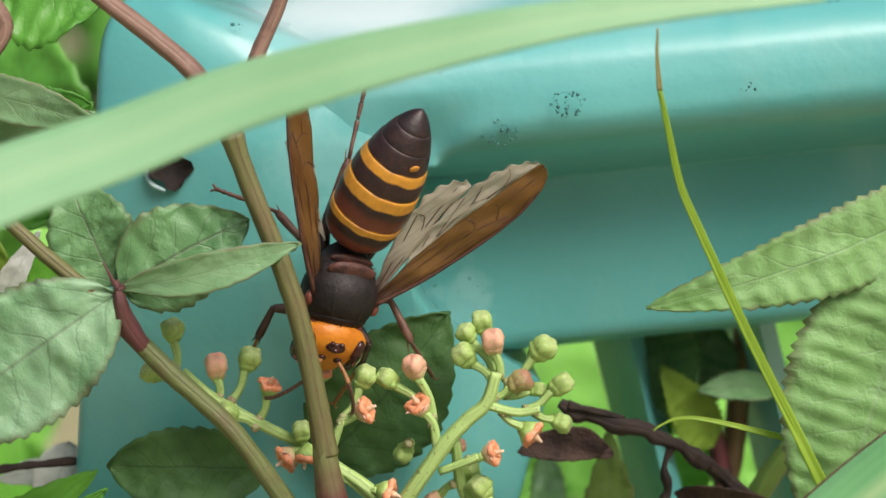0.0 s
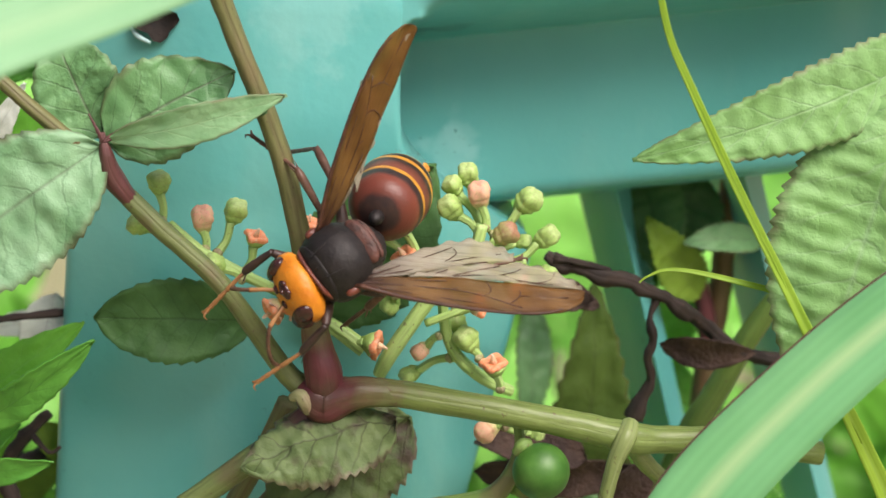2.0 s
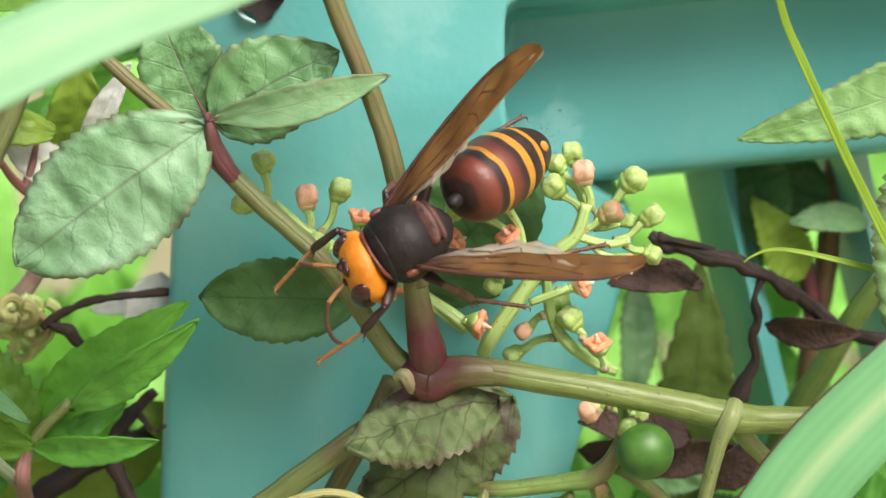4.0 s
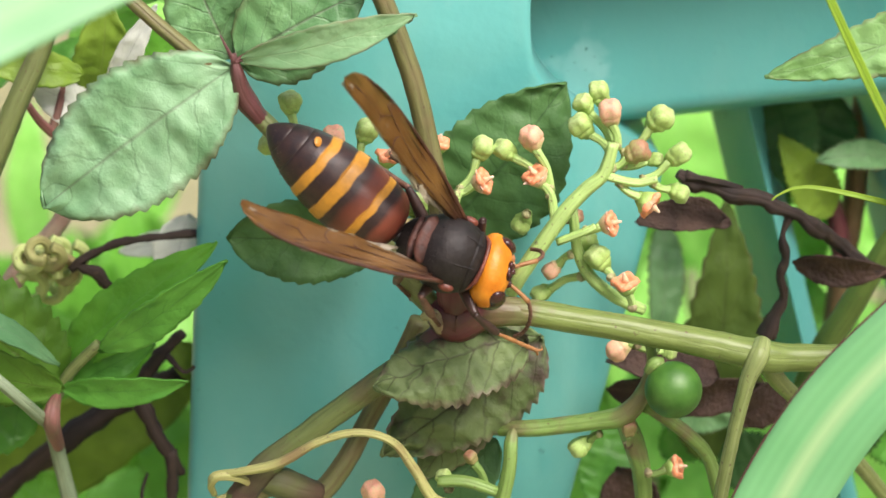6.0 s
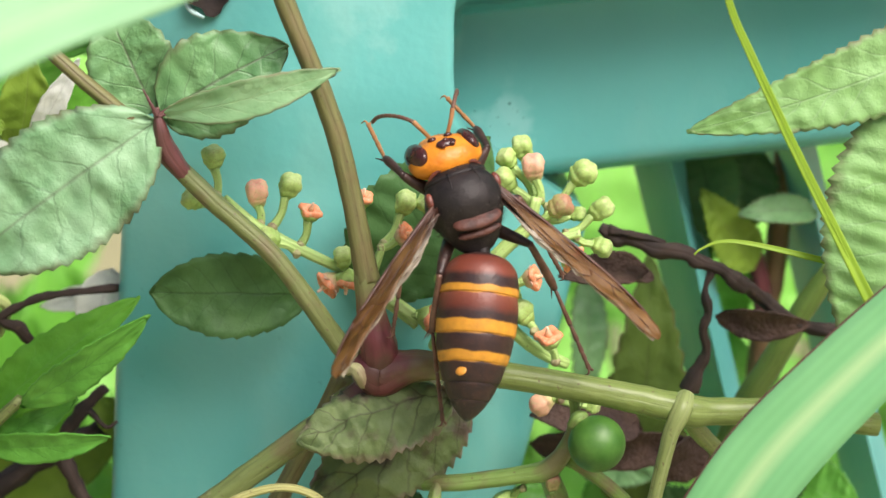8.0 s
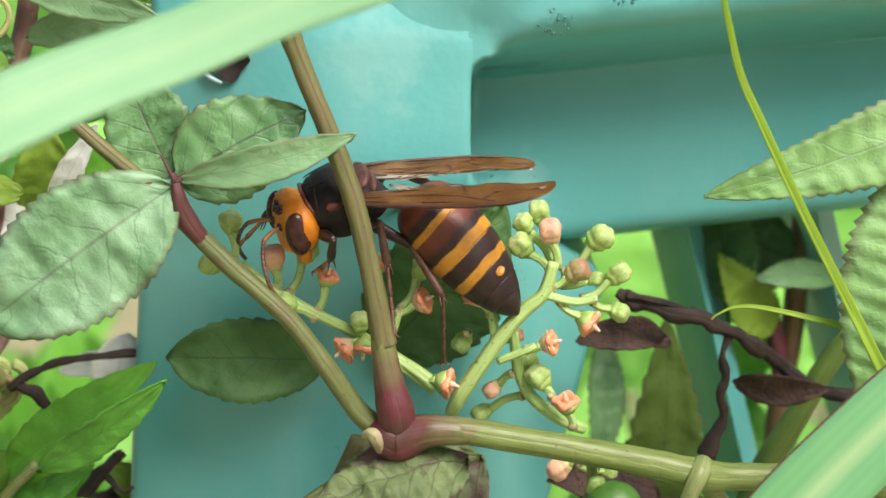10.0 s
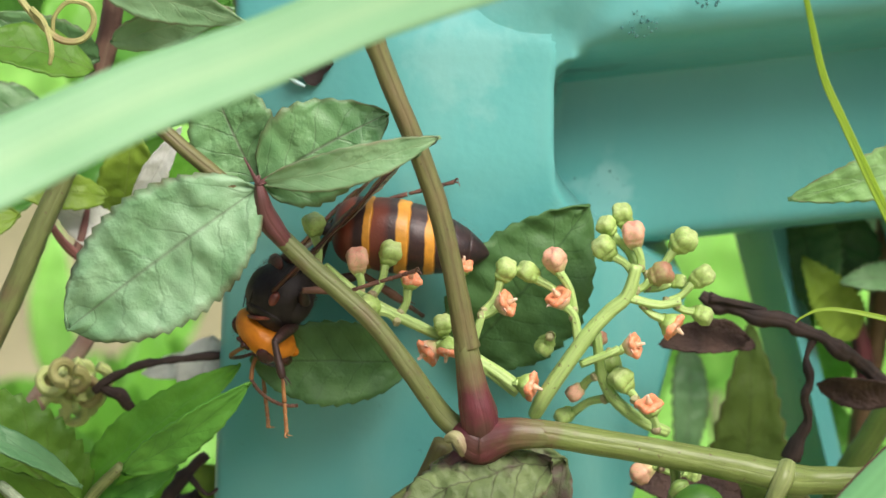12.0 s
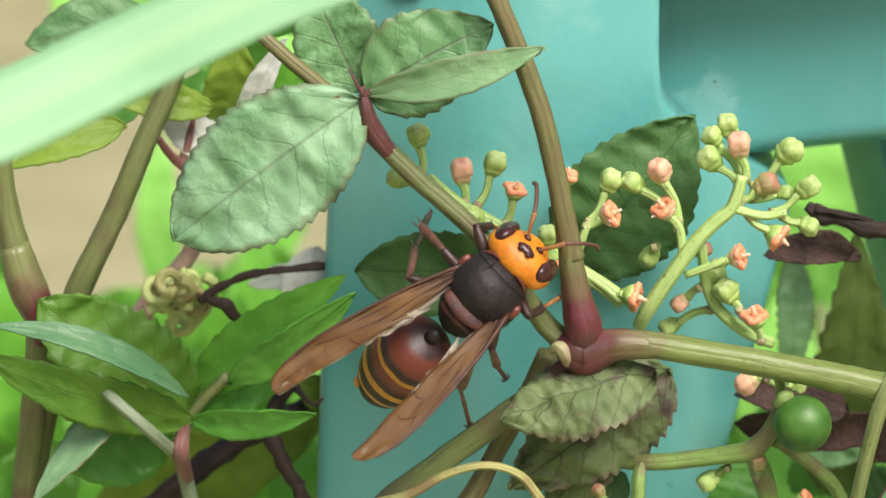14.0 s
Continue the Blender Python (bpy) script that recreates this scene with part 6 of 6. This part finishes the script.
HEAD = [
    (0, 0, 0.0056, 0.0002, 18.7, 0.4, -1.3),
    (0.5, 0, 0.0056, 0.0002, -2.9, -1.5, 5.0),
    (1, 0, 0.0056, 0.0002, 10.0, 1.3, -5.6),
    (1.5, 0, 0.0056, 0.0002, 13.0, 0.2, -1.7),
    (2, 0, 0.0056, 0.0002, -22.9, 0.7, -6.4),
    (2.5, 0, 0.0056, 0.0002, -19.3, 2.5, -9.8),
    (2.7, 0, 0.0056, 0.0002, -20.2, 1.7, -7.4),
    (4.8, 0, 0.0056, 0.0002, -23.7, 0.6, -13.0),
    (5, 0, 0.0056, 0.0002, -32.6, -1.6, -14.5),
    (5.3, 0, 0.0056, 0.0002, -22.4, 1.6, -8.4),
    (5.5, 0, 0.0056, 0.0002, -4.3, -6.0, 4.1),
    (5.8, 0, 0.0056, 0.0002, -12.3, -2.1, 3.3),
    (6, 0, 0.0056, 0.0002, -22.5, -0.9, 8.9),
    (6.2, 0, 0.0056, 0.0002, -16.9, -0.9, 6.3),
    (6.5, 0, 0.0056, 0.0002, -0.1, -17.8, 9.5),
    (7, 0, 0.0056, 0.0002, 1.0, -4.6, 6.2),
    (7.5, 0, 0.0056, 0.0002, -4.9, -4.5, 8.5),
    (7.6, 0, 0.0056, 0.0002, -1.0, -1.7, 2.8),
    (7.7, 0, 0.0056, 0.0002, 9.1, -0.4, 1.0),
    (8.4, 0, 0.0056, 0.0002, -0.0, 0.0, 0.0),
    (9.1, 0, 0.0056, 0.0002, 0.0, -0.0, 0.0),
    (9.8, 0, 0.0056, 0.0002, -18.5, 0.2, 11.8),
    (10, 0, 0.0056, 0.0002, -19.1, -1.0, 13.0),
    (10.5, 0, 0.0056, 0.0002, -16.7, -0.8, 11.1),
    (11, 0, 0.0056, 0.0002, -3.0, -1.0, 26.9),
    (11.5, 0, 0.0056, 0.0002, -25.6, -3.3, 9.0),
    (12, 0, 0.0056, 0.0002, -17.8, -35.1, -20.1),
    (12.2, 0, 0.0056, 0.0002, -0.2, 0.0, 9.2),
    (12.5, 0, 0.0056, 0.0002, -10.3, -0.5, 14.1),
    (13, 0, 0.0056, 0.0002, -0.5, -0.6, 13.6),
    (13.5, 0, 0.0056, 0.0002, 9.9, 0.1, 4.3),
    (13.8, 0, 0.0056, 0.0002, 4.8, 0.1, 3.1),
    (14, 0, 0.0056, 0.0002, -0.0, -0.0, 0.0),
]
ABDOMEN = [
    (0, 0, -0.0083, -0.0006, -34.2, 6.2, -10.7),
    (0.5, 0, -0.0083, -0.0006, 8.1, 0.2, -1.4),
    (1, -0.00041108, -0.0094484, -0.00037388, 12.0, -4.9, 7.5),
    (1.5, -6.6629e-05, -0.0084595, -0.00052259, 27.6, -2.6, 18.8),
    (2, 0.0028934, -0.0095695, 0.00048089, 42.2, -2.4, 24.3),
    (2.5, 0.00093735, -0.011674, 0.00034533, 52.6, -6.0, 12.1),
    (2.7, 0.00095202, -0.011678, 0.00034672, 47.9, -5.3, 13.9),
    (4.8, 0.0021033, -0.01059, 0.00061789, 27.8, -1.9, 16.0),
    (5, 0.0021033, -0.01059, 0.00061789, 25.5, 2.1, 35.3),
    (5.3, 0, -0.0083, -0.0006, 4.5, -0.9, 4.4),
    (5.5, 0, -0.0083, -0.0006, 14.2, 36.0, -29.9),
    (5.8, 0, -0.0083, -0.0006, 2.5, 13.5, -21.5),
    (6, 0, -0.0083, -0.0006, -10.8, 1.9, -18.3),
    (6.2, 0, -0.0083, -0.0006, -2.8, 1.4, -10.0),
    (6.5, -0.00041153, -0.007386, -0.0004312, 70.3, 42.0, -5.8),
    (7, 0.0014953, -0.0075517, 0.00051312, 52.1, 25.2, -7.6),
    (7.5, 0, -0.0083, -0.0006, 46.8, -0.5, 1.0),
    (7.6, 0, -0.0083, -0.0006, 48.3, 10.7, -18.5),
    (7.7, 0, -0.0083, -0.0006, 35.7, 8.8, -26.2),
    (8.4, 0, -0.0083, -0.0006, 1.0, -8.5, -21.1),
    (9.1, 0, -0.0083, -0.0006, 23.3, -8.6, -38.4),
    (9.8, -0.00090053, -0.011435, -0.0013152, 40.0, -0.4, -36.1),
    (10, -0.00090053, -0.011435, -0.0013152, 42.1, 2.6, -36.8),
    (10.5, -0.00026475, -0.011613, -0.00027155, 36.5, 2.0, -31.0),
    (11, 8.9844e-05, -0.01147, 0.0004464, 37.9, 1.1, -28.8),
    (11.5, 0.00055851, -0.011737, 0.0012768, 49.0, 0.6, -41.3),
    (12, -0.00079554, -0.01365, -0.0014226, 57.6, -3.6, -43.0),
    (12.2, 0, -0.0083, -0.0006, 58.6, -0.1, -21.4),
    (12.5, -0.0010071, -0.011072, -0.0021671, 62.6, 6.5, -16.5),
    (13, 0, -0.0083, -0.0006, 15.8, 0.4, -9.0),
    (13.5, 0, -0.0083, -0.0006, 27.1, -0.4, -29.8),
    (13.8, 0, -0.0083, -0.0006, 43.8, -0.7, -23.5),
    (14, -0.00073229, -0.011137, -0.00040313, 49.1, -1.9, -8.6),
]
LEFT_WING = [
    (0, -0.0047, 0.0006, 0.0025, 12.6, -0.3, 139.1),
    (0.5, -0.0047, 0.0006, 0.0025, -1.5, -0.2, 143.9),
    (1, -0.0047, 0.0006, 0.0025, 9.4, -15.5, 130.8),
    (1.5, -0.0047, 0.0006, 0.0025, 13.8, -1.9, 128.4),
    (2, -0.0047, 0.0006, 0.0025, 7.8, -3.6, 137.8),
    (2.5, -0.0047, 0.0006, 0.0025, 5.4, -8.6, 142.1),
    (2.7, -0.0047, 0.0006, 0.0025, 4.6, -7.4, 141.6),
    (4.8, -0.0047, 0.0006, 0.0025, 9.4, -26.1, 149.9),
    (5, -0.0047, 0.0006, 0.0025, 18.1, -26.3, 165.7),
    (5.3, -0.0047, 0.0006, 0.0025, 10.5, -34.2, 138.3),
    (5.5, -0.0047, 0.0006, 0.0025, 47.5, -49.1, 125.6),
    (5.8, -0.0047, 0.0006, 0.0025, 24.3, -1.6, 150.0),
    (6, -0.0047, 0.0006, 0.0025, 43.2, 8.6, 166.6),
    (6.2, -0.0047, 0.0006, 0.0025, 51.3, 28.5, 164.1),
    (6.5, -0.0047, 0.0006, 0.0025, 27.1, 3.4, 169.0),
    (7, -0.0047, 0.0006, 0.0025, 49.1, -17.7, 148.3),
    (7.5, -0.0047, 0.0006, 0.0025, 31.1, -11.0, 147.5),
    (7.6, -0.0047, 0.0006, 0.0025, 33.9, -18.1, 136.4),
    (7.7, -0.0047, 0.0006, 0.0025, 31.6, 8.4, 139.8),
    (8.4, -0.0047, 0.0006, 0.0025, 24.6, 75.3, 149.0),
    (9.1, -0.0047, 0.0006, 0.0025, 15.9, -11.8, 138.4),
    (9.8, -0.0047, 0.0006, 0.0025, 3.4, 15.7, 156.8),
    (10, -0.0047, 0.0006, 0.0025, 3.1, 13.7, 156.4),
    (10.5, -0.0047, 0.0006, 0.0025, 1.1, 13.7, 161.2),
    (11, -0.0047, 0.0006, 0.0025, 2.9, 12.8, 158.9),
    (11.5, -0.0047, 0.0006, 0.0025, -5.0, 16.7, 156.9),
    (12, -0.0047, 0.0006, 0.0025, -11.0, -7.2, 169.4),
    (12.2, -0.0047, 0.0006, 0.0025, -15.6, -5.7, 167.8),
    (12.5, -0.0047, 0.0006, 0.0025, 5.2, -3.8, 166.3),
    (13, -0.0047, 0.0006, 0.0025, 12.1, -11.9, 157.7),
    (13.5, -0.0047, 0.0006, 0.0025, 4.7, -43.8, 142.1),
    (13.8, -0.0047, 0.0006, 0.0025, 29.5, 48.5, -163.0),
    (14, -0.0047, 0.0006, 0.0025, 13.4, 22.0, 172.2),
]
RIGHT_WING = [
    (0, 0.0047, 0.0006, 0.0025, -3.8, 24.7, -164.0),
    (0.5, 0.0047, 0.0006, 0.0025, -5.7, 41.5, -163.7),
    (1, 0.0047, 0.0006, 0.0025, 26.6, 35.1, -143.8),
    (1.5, 0.0047, 0.0006, 0.0025, 46.3, 33.7, -126.0),
    (2, 0.0047, 0.0006, 0.0025, 32.8, 18.3, -134.3),
    (2.5, 0.0047, 0.0006, 0.0025, 22.9, 15.0, -145.0),
    (2.7, 0.0047, 0.0006, 0.0025, 27.3, 15.0, -141.9),
    (4.8, 0.0047, 0.0006, 0.0025, 25.3, -31.0, 174.1),
    (5, 0.0047, 0.0006, 0.0025, 36.7, -20.1, 175.7),
    (5.3, 0.0047, 0.0006, 0.0025, 40.3, -23.2, 175.9),
    (5.5, 0.0047, 0.0006, 0.0025, 4.2, 27.8, -166.1),
    (5.8, 0.0047, 0.0006, 0.0025, 3.4, 24.0, -162.8),
    (6, 0.0047, 0.0006, 0.0025, 25.1, 19.6, -162.2),
    (6.2, 0.0047, 0.0006, 0.0025, 19.1, 38.6, -156.0),
    (6.5, 0.0047, 0.0006, 0.0025, 3.9, 65.0, -163.9),
    (7, 0.0047, 0.0006, 0.0025, 18.6, -20.8, -161.1),
    (7.5, 0.0047, 0.0006, 0.0025, 15.8, -18.2, -155.9),
    (7.6, 0.0047, 0.0006, 0.0025, 5.4, -21.6, -155.8),
    (7.7, 0.0047, 0.0006, 0.0025, 0.6, -27.7, -149.1),
    (8.4, 0.0047, 0.0006, 0.0025, 35.7, -35.7, 166.3),
    (9.1, 0.0047, 0.0006, 0.0025, 29.4, -12.4, 166.0),
    (9.8, 0.0047, 0.0006, 0.0025, -10.3, -1.1, -173.1),
    (10, 0.0047, 0.0006, 0.0025, -12.0, -0.5, -174.2),
    (10.5, 0.0047, 0.0006, 0.0025, -6.5, 0.2, -177.6),
    (11, 0.0047, 0.0006, 0.0025, -6.0, -1.1, 179.3),
    (11.5, 0.0047, 0.0006, 0.0025, -11.0, 11.7, 178.5),
    (12, 0.0047, 0.0006, 0.0025, -13.2, -5.5, 177.7),
    (12.2, 0.0047, 0.0006, 0.0025, -18.0, -3.2, 176.0),
    (12.5, 0.0047, 0.0006, 0.0025, -9.6, -6.5, 174.1),
    (13, 0.0047, 0.0006, 0.0025, -5.2, -13.6, 164.8),
    (13.5, 0.0047, 0.0006, 0.0025, 24.1, -32.5, 154.5),
    (13.8, 0.0047, 0.0006, 0.0025, 33.3, 43.3, -129.4),
    (14, 0.0047, 0.0006, 0.0025, 33.1, 22.8, -161.6),
]
# seconds, drift in metres: the arching blade leans aside
LEAN = [(0, 0), (2, 0.0004), (2.7, 0.0014), (4.8, 0.0017), (7.7, 0.0016), (9.8, 0.0004), (14, 0.0002)]
# seconds, drop in metres: the near blade sags a little as it sways
SWAY = [(0, 0), (2, -0.0005), (5, -0.0006), (7.5, -0.0005), (10, -0.0014), (11, -0.0018), (12.5, -0.0019), (14, -0.001)]
# seconds, share by which the spread wing has folded up
FURL = [(0, 0.0), (2.7, 0.0), (3.4, 0.35), (4.1, 0.7), (4.8, 1.0), (14, 1.0)]
# legs that reach for a hold: seconds, and the layout places of knee, ankle and claw
RIGHT_HIND = [(0, 814, -108, 858, -199, 881, -325), (0.5, 877, -55, 882, -115, 883, -301), (1.5, 887, -12, 877, -77, 826, -232), (2, 850, 98, 817, 71, 767, 79), (2.5, 826, 88, 801, 39, 760, -1), (5.5, 569, 188, 604, 185, 649, 175), (6, 746, 421, 726, 451, 756, 481), (6.5, 800, 470, 770, 450, 735, 470), (7, 877, 404, 817, 414, 777, 429), (7.5, 1009, 353, 979, 373, 954, 348), (12, 604, 60, 674, 67, 797, 55), (14, 635, 533, 615, 584, 630, 644)]
RIGHT_MIDDLE = [(0, 772, -23, 721, -78, 613, -117), (0.5, 813, 41, 758, 32, 679, 59), (1, 836, 8, 806, 33, 762, 58), (1.5, 855, 73, 790, 49, 750, 34), (2, 817, 118, 772, 89, 702, 49), (2.5, 813, 129, 791, 94, 706, 49), (5, 686, 163, 711, 107, 721, 52), (5.5, 554, 303, 514, 233, 449, 151), (6, 771, 476, 791, 511, 806, 531), (6.5, 860, 440, 850, 470, 860, 500), (7, 922, 404, 907, 424, 917, 444), (7.5, 1054, 338, 1019, 403, 994, 498), (11, 678, 12, 738, 2, 830, -30), (14, 670, 513, 680, 543, 695, 563)]
RIGHT_FORE = [(0, 698, 93, 689, 147, 670, 197), (0.5, 909, 145, 899, 165, 879, 215), (1, 817, 88, 792, 118, 777, 168), (1.5, 850, 133, 811, 179, 776, 219), (5, 627, 248, 597, 253, 562, 263), (6.5, 910, 390, 925, 410, 930, 430), (7, 957, 374, 947, 394, 952, 414), (12.5, 453, 374, 478, 444, 488, 510), (13, 494, 404, 509, 495, 509, 540), (14, 735, 453, 760, 438, 800, 413)]
LEFT_HIND = [(0, 922, -54, 931, -125, 946, -190), (0.5, 983, -36, 997, -106, 1034, -205), (1, 1016, 6, 1036, -34, 1061, -4), (1.5, 990, 102, 985, 52, 1009, -8), (2.5, 902, 358, 918, 393, 953, 418), (6.5, 870, 250, 840, 235, 805, 262), (7, 897, 219, 837, 209, 825, 234), (7.5, 974, 178, 879, 238, 754, 311), (10, 912, 205, 925, 280, 917, 380), (10.5, 836, 200, 851, 260, 861, 345), (11, 848, 207, 858, 272, 868, 357), (11.5, 752, 207, 827, 277, 857, 352), (12, 649, 215, 700, 270, 750, 307), (12.5, 659, 134, 734, 94, 833, 44), (13, 529, 129, 600, 134, 729, 139), (13.5, 544, 252, 559, 187, 734, 137), (14, 484, 368, 534, 333, 559, 278)]
LEFT_MIDDLE = [(0, 937, 81, 968, 166, 998, 210), (2, 938, 328, 908, 353, 869, 383), (5.5, 724, 382, 754, 402, 789, 452), (6.5, 905, 235, 860, 205, 775, 185), (7, 907, 189, 857, 179, 742, 159), (7.5, 891, 168, 874, 168, 839, 181), (10, 804, 135, 817, 210, 830, 335), (10.5, 741, 180, 756, 240, 766, 300), (11.5, 662, 192, 667, 237, 652, 297), (13, 610, 214, 670, 229, 735, 294), (13.5, 590, 252, 645, 237, 715, 212), (14, 564, 313, 544, 293, 559, 273)]
LEFT_FORE = [(1.5, 956, 248, 946, 283, 942, 343), (6, 881, 341, 866, 356, 886, 381), (10, 722, 165, 717, 200, 692, 220), (10.5, 636, 150, 631, 200, 621, 260), (11, 688, 212, 678, 232, 658, 272), (12.5, 588, 319, 613, 334, 639, 349), (13, 650, 314, 670, 329, 715, 339), (13.5, 690, 362, 715, 342, 765, 292), (14, 640, 288, 670, 293, 700, 303)]
REACHES = {"RIGHT_HIND": RIGHT_HIND, "RIGHT_MIDDLE": RIGHT_MIDDLE, "RIGHT_FORE": RIGHT_FORE, "LEFT_HIND": LEFT_HIND, "LEFT_MIDDLE": LEFT_MIDDLE, "LEFT_FORE": LEFT_FORE}
# at rest: the way of thigh, shin and foot, for the right side
REST = {"FORE": ((0.7, 0.6, 0.35), (0.1, 0.75, -0.7), (-0.1, 0.8, -0.6)), "MIDDLE": ((0.85, -0.25, 0.4), (0.35, -0.5, -0.8), (0.3, -0.7, -0.6)), "HIND": ((0.6, -0.7, 0.35), (0.3, -0.75, -0.6), (0.15, -0.9, -0.4))}


def step_to(start, u, v, length, hint):
    """The end of a limb of that length from start, on the sight line of a layout place, on the side of the hint."""
    eye = BASE.translation
    way = (at(u, v, 0.0) - eye).normalized()
    near = (start - eye).dot(way)
    foot = eye + way * near
    gap = (foot - start).length
    if gap >= length:
        return start + (foot - start) * (length / gap)
    off = math.sqrt(length ** 2 - gap ** 2)
    return max((foot + way * off, foot - way * off), key=lambda p: (p - start).dot(hint))


def leg_rows(word, bodies):
    """Poses of thigh, shin and foot, row by row."""
    leg, shank, toes, hip, thigh, shin, foot, side = legs[word]
    wanted = {t: places for t, *places in REACHES[word]}
    rest = [Vector((x * side, y, z)).normalized() for x, y, z in REST[word.split("_")[1]]]
    rows = []
    for t, body in bodies:
        turn = body.to_3x3()
        ways = [turn @ w for w in rest]
        if t in wanted:
            p, belly = wanted[t], turn @ Vector((0.0, 0.0, -1.0))
            a = body @ hip
            knee = step_to(a, p[0], p[1], thigh, ways[0])
            ankle = step_to(knee, p[2], p[3], shin, belly)
            claw = step_to(ankle, p[4], p[5], foot, belly)
            ways = [(knee - a).normalized(), (ankle - knee).normalized(), (claw - ankle).normalized()]
        back = turn.transposed()
        turns = [Vector((1, 0, 0)).rotation_difference(back @ w) for w in ways]
        rows.append((t, turns))
    return rows


def eased(rows):
    """Rows of (seconds, turns), with rows between where a turn is wide."""
    full = [rows[0]]
    for (t0, a), (t1, b) in zip(rows, rows[1:]):
        cuts = 3 if max(q.rotation_difference(r).angle for q, r in zip(a, b)) > 1.1 else 1
        for k in range(1, cuts):
            full.append((t0 + (t1 - t0) * k / cuts, [q.slerp(r, k / cuts) for q, r in zip(a, b)]))
        full.append((t1, b))
    return full


def motions():
    for ob, rows in ((hornet, BODY), (head, HEAD), (gaster, ABDOMEN), (wings["left_wing"], LEFT_WING), (wings["right_wing"], RIGHT_WING)):
        walk(ob, [(t, pose(*place)) for t, *place in rows])
    home = near_blade.matrix_basis.translation.copy()
    walk(near_blade, [(t, Matrix.Translation(home + Vector((0, 0, drop)))) for t, drop in SWAY])
    spot = grass.matrix_basis.translation.copy()
    walk(grass, [(t, Matrix.Translation(spot + Vector((drift, 0, 0)))) for t, drift in LEAN])
    for word, (side, rear, hind) in folds.items():
        furl = FURL if word == "left_wing" else [(0, 1.0), (14, 1.0)]
        hinge = Vector((side * FOLD, 0, 0)) * MM
        for ob in rear:
            walk(ob, [(t, Matrix.Translation(hinge - Vector((0, 0, 0.0002 * s))) @ pose(0, 0, 0, 0, -172 * side * s, 0) @ Matrix.Translation(-hinge)) for t, s in furl])
        for ob in hind:
            walk(ob, [(t, Matrix.Translation(Vector((0, 0, -0.0006 * s))) @ pose(0, 0, 0, 0, 0, -21 * side * s)) for t, s in furl])
    bodies = [(t, pose(*place)) for t, *place in BODY]
    for word, (leg, shank, toes, hip, thigh, shin, foot, side) in legs.items():
        first, second, third = [], [], []
        for t, (a, b, c) in eased(leg_rows(word, bodies)):
            root = Matrix.LocRotScale(hip, a, None)
            knee = hip + a @ Vector((thigh, 0, 0))
            ankle = knee + b @ Vector((shin, 0, 0))
            first.append((t, root))
            second.append((t, root.inverted() @ Matrix.LocRotScale(knee, b, None)))
            third.append((t, root.inverted() @ Matrix.LocRotScale(ankle, c, None)))
        for ob, rows in ((leg, first), (shank, second), (toes, third)):
            walk(ob, rows)


motions()
